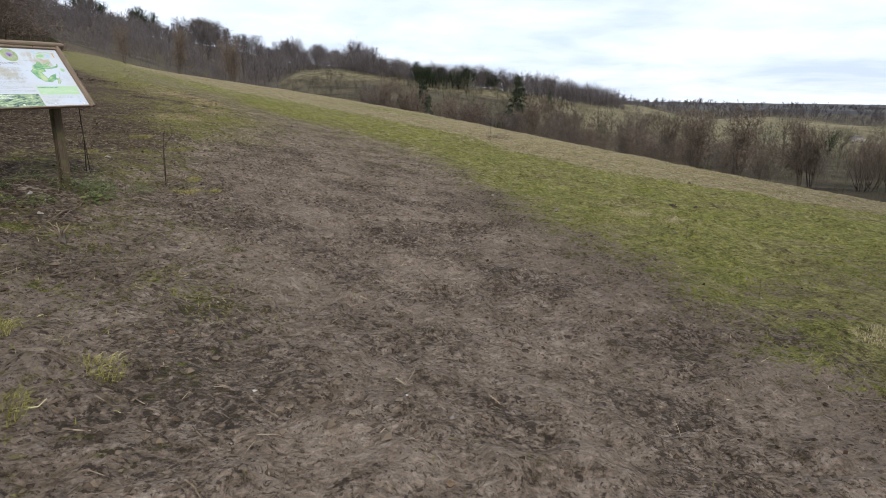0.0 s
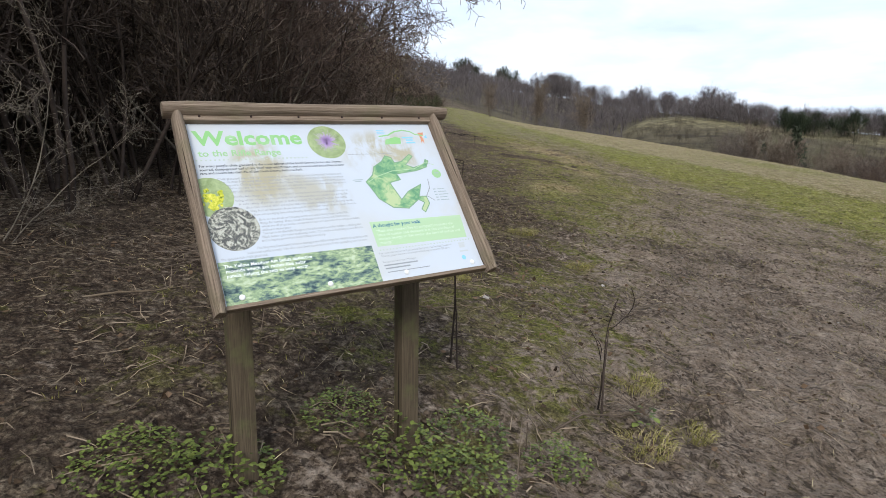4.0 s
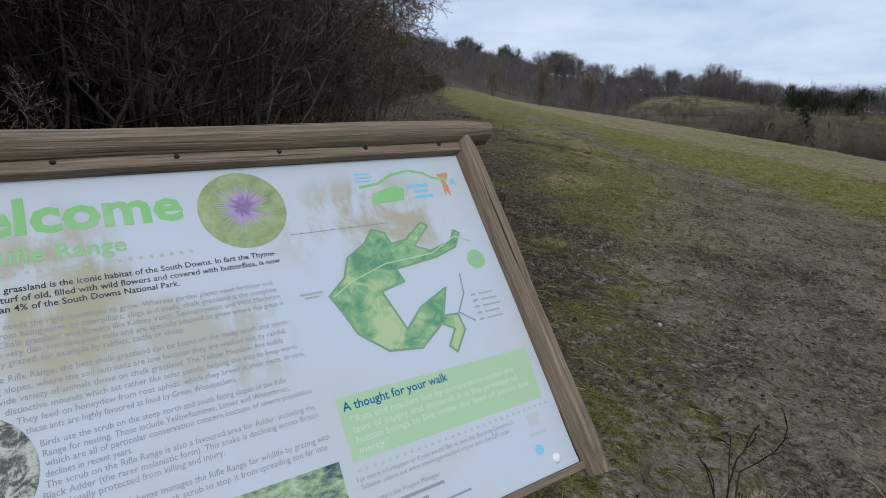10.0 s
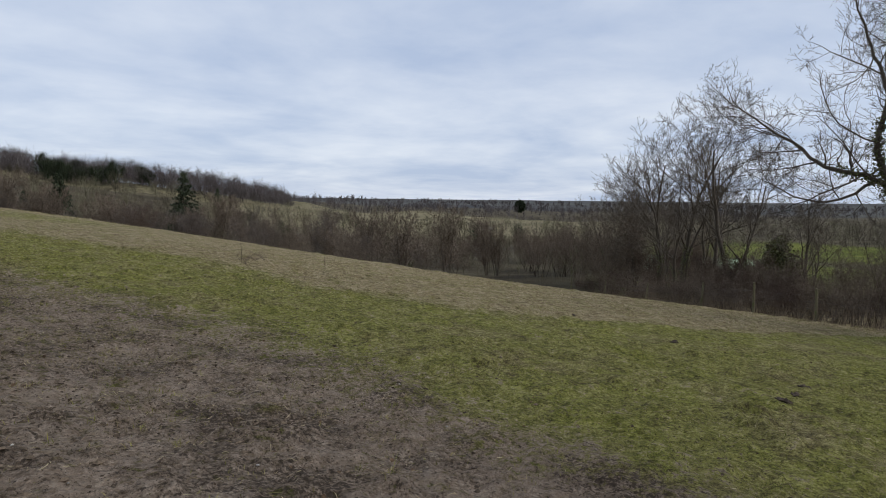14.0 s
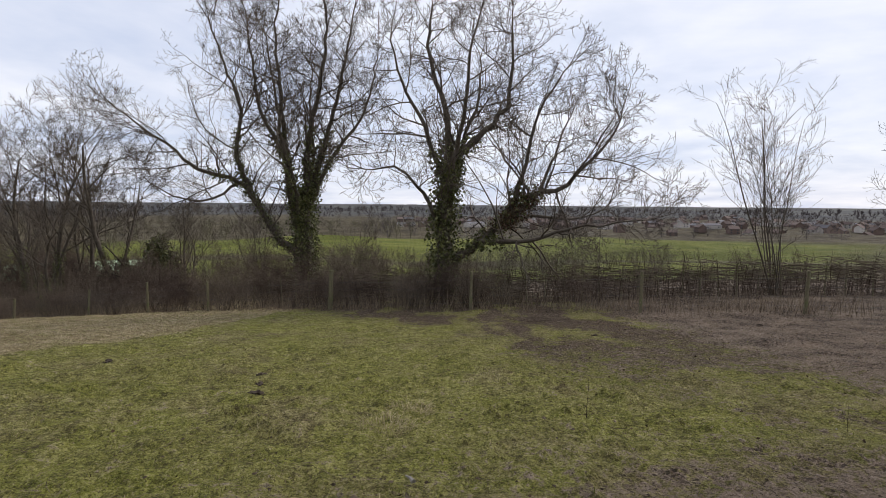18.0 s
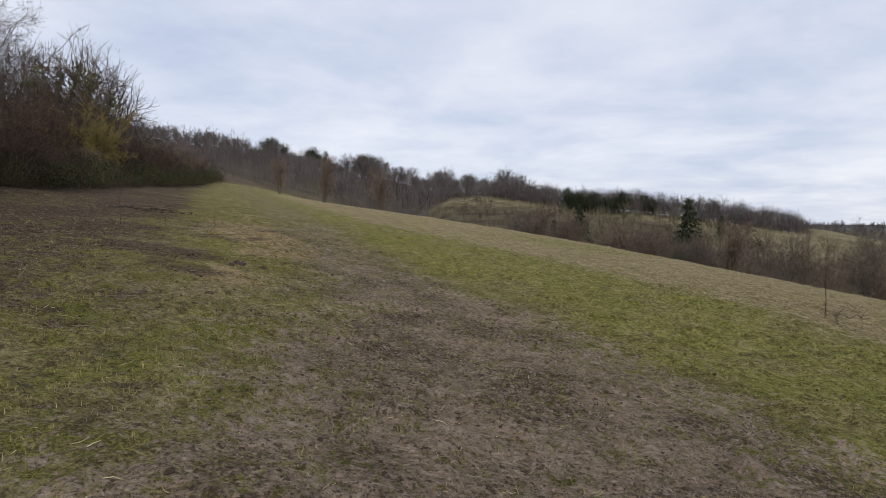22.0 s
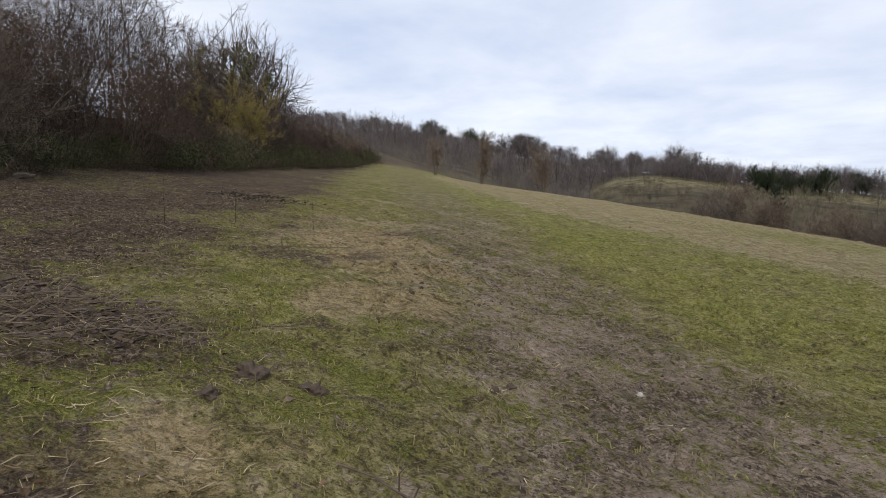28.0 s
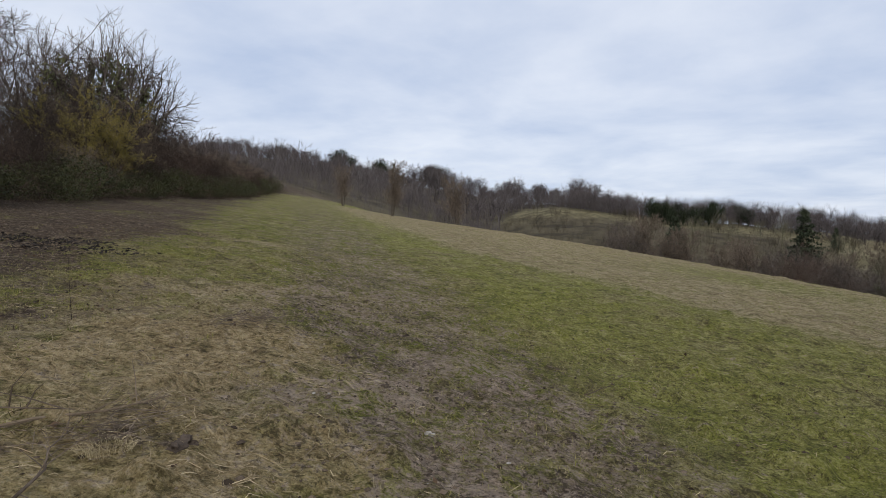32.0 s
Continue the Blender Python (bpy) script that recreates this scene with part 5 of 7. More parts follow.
wood("valley_ivy", "ivy-covered trees in the valley scrub", polar_spots(rng, 14, 5, 45, 90, 170), 4, 6, M_IVYFAR, 32, 160, 0.1)
wood("bank_bushes", "scattered bare bushes on the far grassy bank", polar_spots(rng, 640, -15, 14, 118, 232, lambda a, r: vnoise(np.float64(a / 2), np.float64(r / 12), 3) > 0.42), 1.6, 3.8, M_KNOLL, 5, 48, 0.06)
wood("paddock_scrub", "brown scrub beyond the fence", polar_spots(rng, 170, 70, 116, 48, 82, lambda a, r: vnoise(np.float64(a / 4), np.float64(r / 8), 6) > 0.45), 1.6, 3.2, M_VALLEY, 19, 70, 0.025)
wood("paddock_hedge", "dark hedge between green paddocks", [(CX + (92 + 14 * math.sin(a / 9)) * math.sin(radians(a)) + rng.uniform(-2, 2), CY + (92 + 14 * math.sin(a / 9)) * math.cos(radians(a)) + rng.uniform(-2, 2)) for a in [80 + k * 0.22 for k in range(165)]], 1.6, 3.0, M_VALLEY, 6, 70, 0.035)
wood("lowland_wood", "brown winter woods on the low land", polar_spots(rng, 520, 50, 92, 150, 420, lambda a, r: not (a > 78 and r < 205)), 4, 7.5, M_VALLEY, 7, 46, 0.06)
wood("town_trees", "bare trees among the distant houses", polar_spots(rng, 480, 84, 132, 205, 760), 4, 8.5, M_HAZEWOOD, 8, 44, 0.07)
wood("horizon_hedges", "far hedges and copses towards the horizon", polar_spots(rng, 900, 14, 130, 640, 1300), 6, 10, M_HAZEWOOD, 9, 20, 0.3)
wood("horizon_woods", "far woods along the skyline", polar_spots(rng, 700, 14, 130, 1350, 1700), 9, 17, M_HAZEWOOD, 16, 20, 0.6)
wood("field_hedge", "dark hedge at the top of the far field", [(CX + r * math.sin(radians(a)), CY + r * math.cos(radians(a))) for a, r in [(9 + k * 0.16, 430 + rng.uniform(-4, 9)) for k in range(330)]], 3.6, 6.0, M_HAZEWOOD, 10, 36, 0.13)
wood("field_top_wood", "brown woods beyond the pale field", polar_spots(rng, 520, 13, 64, 445, 760), 6, 10, M_HAZEWOOD, 14, 30, 0.2)
evergreen = wood("round_evergreen", "dark round evergreen tree at the field's far edge", [(392.0, 470.0)], 15, 16, M_IVYFAR, 33, 900, 0.9)


def brow_gap(a):
    """How far off the brow of the field hides the land behind it."""
    return float(np.interp(a, [0, 10, 20, 30, 40, 50, 62], [50, 42, 37, 33, 30, 29, 29]))


wood("brow_scrub", "dark tangled thorn scrub just below the brow", polar_spots(rng, 230, 8, 64, 34, 92, lambda a, r: brow_gap(a) + 13 < r < brow_gap(a) + 46 and vnoise(np.float64(a / 4), np.float64(r / 9), 5) > 0.4), 1.0, 2.4, M_VALLEY, 41, 70, 0.02)
# single trees and bushes that stand out below the brow
for k in range(54):
    a = radians(4 + 57 * (k + vrng.random()) / 54)
    r = brow_gap(math.degrees(a)) + vrng.uniform(18, 62)
    x, y = CX + r * math.sin(a), CY + r * math.cos(a)
    kind = vrng.choice((0, 3, 3, 3, 4, 4, 3))
    if kind < 3:
        put(copse[kind], x, y, vrng.uniform(0, 360), vrng.uniform(0.45, 0.7))
    elif kind == 3:
        put(shrubs[vrng.choice((1, 3, 4))], x, y, vrng.uniform(0, 360), vrng.uniform(0.8, 1.25))
    else:
        put(sapling, x, y, vrng.uniform(0, 360), vrng.uniform(0.9, 1.4))
for a, r, k, size in ((23.7, 74, 2, 0.95), (14.2, 80, 0, 0.7), (17.0, 70, 1, 0.6), (27.0, 66, 1, 0.6), (32.0, 60, 1, 0.55), (12.0, 84, 2, 0.6)):
    put(copse[k], CX + r * math.sin(radians(a)), CY + r * math.cos(radians(a)), a * 31 % 360, size)

# ---- the information board ----
BX, BY_, BN = Vector((0.4224, 0.9059, 0.0293)), Vector((-0.552, 0.2315, 0.8011)), Vector((0.719, -0.3546, 0.5978))
BC = Vector((-3.466, 4.973, 1.523))
BOARD = Matrix(((BX.x, BY_.x, BN.x, BC.x), (BX.y, BY_.y, BN.y, BC.y), (BX.z, BY_.z, BN.z, BC.z), (0, 0, 0, 1)))
board = tagged(new("information_board"), "timber lectern board with a stained printed welcome panel", "information board")
board.matrix_basis = pose(-3.62, 5.05, 0.55, 0, 0, 65)
TO_BASE = board.matrix_basis.inverted()


def bm_part(name, bm, mat, parent, m=None, label="", smooth_faces=False):
    """Links a bmesh as one part; m is its pose in the world."""
    me = bpy.data.meshes.new(name)
    bm.to_mesh(me)
    bm.free()
    me.materials.append(mat)
    if smooth_faces:
        me.polygons.foreach_set("use_smooth", np.ones(len(me.polygons), bool))
    ob = new(name, me)
    if parent is not None:
        ob.parent = parent
    if m is not None:
        base = parent
        inv = Matrix()
        chain = []
        while base is not None:
            chain.append(base)
            base = base.parent
        for b in reversed(chain):
            inv = b.matrix_basis.inverted() @ inv
        ob.matrix_basis = inv @ m
    if label:
        ob["label"] = label
    return ob


def box_bm(sx, sy, sz, bevel=0.0, seg=2):
    bm = bmesh.new()
    bmesh.ops.create_cube(bm, size=1.0)
    bmesh.ops.scale(bm, vec=(sx, sy, sz), verts=bm.verts)
    if bevel:
        bmesh.ops.bevel(bm, geom=bm.edges, offset=bevel, segments=seg, affect="EDGES", profile=0.6)
    return bm


def half_round(length, width, depth, rng, sides=10, rings=14, flat=0.25):
    """A half-round rail along x with uneven, worn ends."""
    bm = bmesh.new()
    loops = []
    for k in range(rings + 1):
        f = k / rings
        x = (f - 0.5) * length
        s = 1.0 + 0.05 * math.sin(f * 9 + 1) + rng.uniform(-0.02, 0.02)
        if k in (0, rings):
            s *= 0.86
        loop = [bm.verts.new((x + rng.uniform(-0.002, 0.002), -width / 2 * s, -depth * flat))]
        for j in range(sides + 1):
            t = math.pi * j / sides
            loop.append(bm.verts.new((x + rng.uniform(-0.001, 0.001), -width / 2 * s * math.cos(t), depth * (1 - flat) * s * math.sin(t))))
        loop.append(bm.verts.new((x, width / 2 * s, -depth * flat)))
        loops.append(loop)
    n = len(loops[0])
    for a, b in zip(loops, loops[1:]):
        for j in range(n):
            bm.faces.new((a[j], a[(j + 1) % n], b[(j + 1) % n], b[j]))
    bm.faces.new(loops[0][::-1])
    bm.faces.new(loops[-1])
    bmesh.ops.recalc_face_normals(bm, faces=bm.faces)
    return bm


srng = random.Random(9)
PW, PH = 0.835, 0.588
bm_part("top_rail", half_round(0.968, 0.044, 0.046, srng), M_RAIL, board, BOARD @ pose(0.012, 0.329, 0.012), "rounded weathered timber rail")
bm_part("top_batten", box_bm(0.885, 0.028, 0.03, 0.004), M_RAIL, board, BOARD @ pose(0, 0.304, 0.004))
for sx in (-1, 1):
    bm_part("side_rail", half_round(0.645, 0.034, 0.045, srng), M_RAIL, board, BOARD @ pose(sx * 0.434, 0.003, 0.006, 0, 0, 90), "rounded weathered timber rail")
bm_part("bottom_batten", box_bm(0.86, 0.012, 0.03, 0.003), M_RAIL, board, BOARD @ pose(0, -0.3, -0.008))
bm_part("backing_board", box_bm(0.87, 0.6, 0.016, 0.003), M_POST, board, BOARD @ pose(0, 0, -0.016))
for k in range(6):
    bm = bmesh.new()
    bmesh.ops.create_cone(bm, cap_ends=True, segments=10, radius1=0.0042, radius2=0.003, depth=0.004)
    bm_part("batten_screw", bm, plain("rusted_screw_steel", (0.05, 0.035, 0.03), 0.6, 0.5) if k == 0 else bpy.data.materials["rusted_screw_steel"], board, BOARD @ pose(-0.375 + k * 0.15, 0.304, 0.02))
for u in (-0.315, 0.285):
    foot = BOARD @ Vector((u, 0.16, 0))
    gz = ground_at(foot.x, foot.y) - 0.08
    h = foot.z - 0.045 - gz
    bm = box_bm(h, 0.072, 0.062, 0.006)
    for v in bm.verts:
        if v.co.x > h / 2 - 0.02:
            v.co.x += v.co.z * 0.7
    bm_part("post", bm, M_POST, board, Matrix.Translation((foot.x, foot.y, gz + h / 2)) @ pose(0, 0, 0, 0, -90, 0) @ pose(0, 0, 0, 65 - 90, 0, 0), "square greenish weathered timber post")
    # bracket that carries the board's lower half
    bm = bmesh.new()
    outline = [(0, 0), (0.21, 0.0), (0.21, 0.035), (0, 0.17)]
    front = [bm.verts.new((a, -0.02, -b)) for a, b in outline]
    back = [bm.verts.new((a, 0.02, -b)) for a, b in outline]
    bm.faces.new(front)
    bm.faces.new(back[::-1])
    for j in range(4):
        bm.faces.new((front[j], back[j], back[(j + 1) % 4], front[(j + 1) % 4]))
    bmesh.ops.recalc_face_normals(bm, faces=bm.faces)
    bm_part("bracket", bm, M_POST, board, BOARD @ pose(u, 0.1, -0.027, 0, 0, -90))


def panel_material():
    """White print, gone yellow-brown in blotches under the plastic."""
    n = Nodes("stained_white_panel")
    co = n.node("ShaderNodeTexCoord").outputs["Object"]
    p = n.node("ShaderNodeSeparateXYZ", {0: co}).outputs
    blotch = n.noise(9, 5, 0.6, co, 0.8)
    streak = n.noise(7, 4, 0.6, n.pos(3.0, 0.8, 1, local=True), 0.5)

    def spot(cx, cy, rx, ry):
        a = n.math("DIVIDE", n.math("SUBTRACT", p[0], cx), rx)
        b = n.math("DIVIDE", n.math("SUBTRACT", p[1], cy), ry)
        return n.step(n.math("ADD", n.math("MULTIPLY", a, a), n.math("MULTIPLY", b, b)), 1.0, 0.1)

    near = n.math("MAXIMUM", n.math("MAXIMUM", spot(-0.235, 0.12, 0.1, 0.16), spot(0.2, 0.172, 0.2, 0.11)), n.math("MULTIPLY", n.math("MAXIMUM", spot(-0.06, 0.02, 0.13, 0.09), spot(-0.2, 0.06, 0.17, 0.06)), 0.7))
    f = n.math("MULTIPLY", near, n.step(n.math("MULTIPLY_ADD", streak, 0.4, n.math("MULTIPLY", blotch, 0.6)), 0.42, 0.58))
    faded = n.math("MULTIPLY", n.step(n.noise(3.2, 4, 0.6, co, 0.5), 0.42, 0.66), 0.35)
    col = n.mix(n.math("MULTIPLY", f, 0.75), n.mix(faded, (0.535, 0.58, 0.63), (0.52, 0.5, 0.42)), (0.38, 0.325, 0.165))
    return n.done(col, 0.35)


bm = box_bm(PW, PH, 0.006, 0.001)
panel = bm_part("panel", bm, panel_material(), board, BOARD @ pose(0, 0, -0.003), "white printed plastic panel, stained yellow-brown")


def ink(name, col, rough=0.4):
    n = Nodes(name)
    v = n.noise(14, 4, 0.6, n.pos())
    return n.done(n.mix(n.step(v, 0.5, 0.8), col, tuple(c * 0.7 + 0.18 for c in col)), rough)


INK_GREEN = ink("green_ink", (0.27, 0.53, 0.21))
INK_GREEN2 = ink("soft_green_ink", (0.32, 0.53, 0.27))
INK_DARK = ink("dark_ink", (0.05, 0.06, 0.07))
INK_GREY = ink("grey_ink", (0.3, 0.32, 0.33))
INK_WHITE = ink("white_ink", (0.78, 0.82, 0.8))
INK_PALE = ink("pale_green_ink", (0.42, 0.58, 0.36))
INK_BLUE = ink("blue_ink", (0.02, 0.14, 0.25))
INK_SKY = ink("light_blue_ink", (0.25, 0.55, 0.72))
INK_ORANGE = ink("orange_ink", (0.6, 0.27, 0.15))


def text_mesh(lines, size, bold):
    """Lines of (u0, u1, v, words) as one flat mesh in the panel's plane, each fitted to its width."""
    bm = bmesh.new()
    for u0, u1, v, words in lines:
        cu = bpy.data.curves.new("words", "FONT")
        cu.body, cu.size, cu.offset = words, size, bold * size
        cu.resolution_u = 2
        ob = bpy.data.objects.new("words", cu)
        me = bpy.data.meshes.new_from_object(ob)
        xs = [q.co.x for q in me.vertices]
        k = (u1 - u0) / (max(xs) - min(xs))
        lo = min(xs)
        for q in me.vertices:
            q.co = ((q.co.x - lo) * k + u0, q.co.y + v, 0)
        bm.from_mesh(me)
        bpy.data.meshes.remove(me)
        bpy.data.objects.remove(ob)
        bpy.data.curves.remove(cu)
    return bm


def printed(name, bm, mat, lift, label=""):
    ob = bm_part(name, bm, mat, panel, BOARD @ pose(0, 0, 0.00018 * lift), label)
    if name in ("yellow_bloom", "logo_lettering", "map_lettering", "contact_line", "dotted_line", "logo_small", "map_scale", "map_outline"):
        ob["kind"] = "stuff"
    return ob


printed("title", text_mesh([(-0.404, -0.079, 0.2135, "Welcome")], 0.072, 0.03), INK_GREEN, 2, "large green title")
printed("subtitle", text_mesh([(-0.399, -0.157, 0.174, "to the Rifle Range")], 0.031, 0.02), INK_GREEN2, 2, "green subtitle")
printed("lead_text", text_mesh([
    (-0.4036, 0.032, 0.137, "For many people, chalk grassland is the iconic habitat of the South Downs. In fact the Thyme-"),
    (-0.404, 0.036, 0.1245, "scented, sheep-grazed turf of old, filled with wild flowers and covered with butterflies, is now"),
    (-0.4046, -0.104, 0.1125, "rare and covers less than 4% of the South Downs National Park.")], 0.0115, 0.012), INK_DARK, 2)
printed("body_text", text_mesh([
    (-0.362, 0.016, 0.0915, "Chalk grassland needs the right conditions to grow. Whereas garden plants need fertilizer and"),
    (-0.350, 0.020, 0.0805, "protection from being eaten by caterpillars, slugs and snails, chalk grassland is the complete"),
    (-0.342, 0.022, 0.0695, "opposite. Chalk grassland wild flowers like Kidney Vetch, Squinancywort and Wild Marjoram"),
    (-0.336, 0.024, 0.0585, "thrive on very thin, nutrient-poor soils and are specially adapted to grow where the grass is"),
    (-0.332, -0.109, 0.0475, "regularly grazed, for example by rabbits, cattle or sheep.")], 0.0108, 0.0), INK_GREY, 2)
printed("body_text", text_mesh([
    (-0.329, 0.025, 0.0295, "On the Rifle Range, the best chalk grassland can be found on the steep south and north-"),
    (-0.327, 0.018, 0.017, "facing slopes, where the soil nutrients are low because they are washed out by rainfall."),
    (-0.320, 0.010, 0.0045, "A wide variety of animals thrive on chalk grassland. The Yellow Meadow Ant builds"),
    (-0.303, 0.028, -0.008, "distinctive mounds which act rather like solar panels, helping the ants to keep warm."),
    (-0.294, 0.034, -0.0205, "They feed on honeydew from root aphids, which they breed in their nests. In turn,"),
    (-0.2865, -0.061, -0.033, "these ants are highly favoured as food by Green Woodpeckers.")], 0.0108, 0.0), INK_GREY, 2)
printed("body_text", text_mesh([
    (-0.275, 0.000, -0.0505, "Birds use the scrub on the steep north and south facing slopes of the Rifle"),
    (-0.274, 0.002, -0.062, "Range for nesting. These include Yellowhammer, Linnet and Whitethroat,"),
    (-0.273, 0.030, -0.0732, "which are all of particular conservation concern because of severe population"),
    (-0.274, -0.190, -0.0845, "declines in recent years."),
    (-0.275, 0.028, -0.0957, "The scrub on the Rifle Range is also a favoured area for Adder, including the"),
    (-0.278, 0.030, -0.107, "Black Adder (the rarer melanistic form). This snake is declining across Britain"),
    (-0.282, -0.094, -0.118, "and is legally protected from killing and injury.")], 0.0108, 0.0), INK_GREY, 2)
printed("body_text", text_mesh([
    (-0.302, 0.0366, -0.139, "The Steyning Downland Scheme manages the Rifle Range for wildlife by grazing with"),
    (-0.332, 0.030, -0.151, "traditional cattle breeds. We also clear back scrub to stop it from spreading too far into"),
    (-0.4007, -0.276, -0.1625, "the species-rich chalk grassland.")], 0.0108, 0.0), INK_GREY, 2)


def disc_bm(cx, cy, r, seg=40, umin=-9.0):
    bm = bmesh.new()
    vs = [bm.verts.new((max(umin, cx + r * math.cos(6.2832 * k / seg)), cy + r * math.sin(6.2832 * k / seg), 0)) for k in range(seg)]
    bm.faces.new(vs)
    return bm


def poly_bm(pts):
    bm = bmesh.new()
    bm.faces.new([bm.verts.new((u, v, 0)) for u, v in pts])
    bmesh.ops.triangulate(bm, faces=bm.faces)
    return bm


def photo(name, stops, scale, detail=5.0, sx=1.0, sy=1.0, dist=0.6):
    n = Nodes(name)
    v = n.noise(scale, detail, 0.66, n.pos(sx, sy, 1, local=True), dist)
    w = n.noise(scale * 4, 4, 0.7, n.pos(sx, sy, 1, local=True), dist)
    return n.done(n.ramp(n.math("MULTIPLY_ADD", w, 0.4, n.math("MULTIPLY", v, 0.6)), *stops), 0.4)


PH_GRASS = photo("printed_tussock_photo", ((0.38, (0.045, 0.075, 0.09)), (0.45, (0.13, 0.19, 0.17)), (0.5, (0.25, 0.34, 0.2)), (0.55, (0.36, 0.45, 0.27)), (0.63, (0.52, 0.6, 0.42))), 17, 6, 0.8, 1.7, 0.2)
PH_SOFT = photo("printed_soft_green_photo", ((0.35, (0.2, 0.27, 0.12)), (0.65, (0.42, 0.5, 0.27))), 14)
PH_YELLOW = photo("printed_yellow_photo", ((0.38, (0.1, 0.15, 0.03)), (0.48, (0.45, 0.48, 0.05)), (0.6, (0.7, 0.66, 0.12))), 38)
PH_SCALES = photo("printed_mottled_photo", ((0.44, (0.1, 0.105, 0.1)), (0.49, (0.2, 0.2, 0.175)), (0.53, (0.36, 0.36, 0.3)), (0.6, (0.5, 0.5, 0.43))), 34, 1.5, 1, 1, 2.6)
PH_PURPLE = ink("purple_petal_ink", (0.48, 0.34, 0.6))
printed("hillside_photo", poly_bm([(-0.4125, -0.1665), (0.0402, -0.1705), (0.0395, -0.2925), (-0.4125, -0.2925)]), PH_GRASS, 1, "printed photograph of grassy ant mounds")
printed("photo_caption", text_mesh([
    (-0.399, -0.154, -0.186, "The Yellow Meadow Ant builds distinctive"), (-0.396, -0.176, -0.2, "mounds which act rather like solar"),
    (-0.396, -0.17, -0.214, "panels, helping the ants to keep warm.")], 0.0145, 0.015), INK_WHITE, 3)
printed("flower_photo", disc_bm(0.003, 0.218, 0.064), PH_SOFT, 1, "round printed photograph of a purple flower")
bm = bmesh.new()
for k in range(170):
    a, L = srng.uniform(0, 6.283), srng.uniform(0.014, 0.05)
    c, s_ = math.cos(a), math.sin(a)
    w = 0.0013
    bm.faces.new([bm.verts.new(q) for q in ((0.003 - s_ * w, 0.221 + c * w, 0), (0.003 + s_ * w, 0.221 - c * w, 0), (0.003 + c * L, 0.221 + s_ * L, 0))])
printed("flower_head", bm, PH_PURPLE, 2)
printed("yellow_photo", disc_bm(-0.392, 0.038, 0.064, 40, -PW / 2 + 0.002), PH_SOFT, 1, "round printed photograph in green and yellow")
# plain yellow blotches, added in place of the printed bird
bm = bmesh.new()
for k in range(60):
    cx, cy, r = -0.392 + srng.gauss(0.008, 0.014), 0.03 + srng.gauss(0, 0.016), srng.uniform(0.003, 0.009)
    vs = [bm.verts.new((max(-PW / 2 + 0.003, cx + r * srng.uniform(0.7, 1.2) * math.cos(6.283 * j / 7)), cy + r * srng.uniform(0.7, 1.2) * math.sin(6.283 * j / 7), 0.000004 * k)) for j in range(7)]
    bm.faces.new(vs)
printed("yellow_bloom", bm, PH_YELLOW, 2)
printed("mottled_photo", disc_bm(-0.348, -0.068, 0.07), PH_SCALES, 3, "round printed photograph, mottled grey and black")

MAP = [(0.0935, 0.058), (0.125, 0.083), (0.14, 0.115), (0.175, 0.135), (0.195, 0.158), (0.215, 0.15), (0.222, 0.128), (0.25, 0.132), (0.29, 0.16), (0.30, 0.152), (0.262, 0.118),
       (0.29, 0.105), (0.335, 0.118), (0.348, 0.137), (0.358, 0.13), (0.34, 0.105), (0.295, 0.092), (0.215, 0.083), (0.222, 0.06), (0.178, 0.05), (0.2, -0.018), (0.235, 0.012), (0.292, 0.036),
       (0.27, -0.01), (0.297, -0.012), (0.3, -0.04), (0.272, -0.072), (0.262, -0.06), (0.282, -0.035), (0.262, -0.022), (0.215, -0.052), (0.16, -0.044), (0.12, -0.008), (0.105, 0.032)]
printed("map", poly_bm(MAP), photo("printed_map_green", ((0.42, (0.13, 0.3, 0.17)), (0.5, (0.25, 0.43, 0.22)), (0.58, (0.45, 0.54, 0.3))), 9, 4), 1, "printed green map of the site")


def stroke_bm(pts, w, closed=False):
    """A thin flat line along points."""
    bm = bmesh.new()
    n = len(pts)
    for k in range(n if closed else n - 1):
        a, b = Vector((*pts[k], 0)), Vector((*pts[(k + 1) % n], 0))
        d = (b - a).normalized() * w * 0.4
        s_ = Vector((-d.y, d.x, 0)).normalized() * w / 2
        o = Vector((0, 0, 0.000004 * k))
        bm.faces.new([bm.verts.new(q + o) for q in (a - d - s_, b + d - s_, b + d + s_, a - d + s_)])
    return bm


def bars_bm(rows):
    bm = bmesh.new()
    for u0, u1, v, h in rows:
        bm.faces.new([bm.verts.new(q) for q in ((u0, v, 0), (u1, v, 0), (u1, v + h, 0), (u0, v + h, 0))])
    return bm


printed("map_outline", stroke_bm(MAP, 0.0035, True), ink("map_outline_ink", (0.2, 0.34, 0.2)), 2)
printed("map_path", stroke_bm([(0.1, 0.056), (0.135, 0.075), (0.2, 0.095), (0.29, 0.1), (0.345, 0.125), (0.375, 0.112)], 0.0022), INK_PALE, 4)
printed("map_road", stroke_bm([(0.328, 0.055), (0.322, 0.02), (0.3, -0.01), (0.325, -0.03)], 0.003), INK_GREY, 3)
printed("map_scale", bars_bm([(0.0625, 0.2269, 0.166, 0.0012)] + [(0.0625 + 0.0164 * k, 0.0633 + 0.0164 * k, 0.165, 0.005) for k in range(11)]), INK_GREY, 2)
printed("map_spot", disc_bm(0.372, 0.0765, 0.018), INK_GREEN2, 2, "round green map marker")
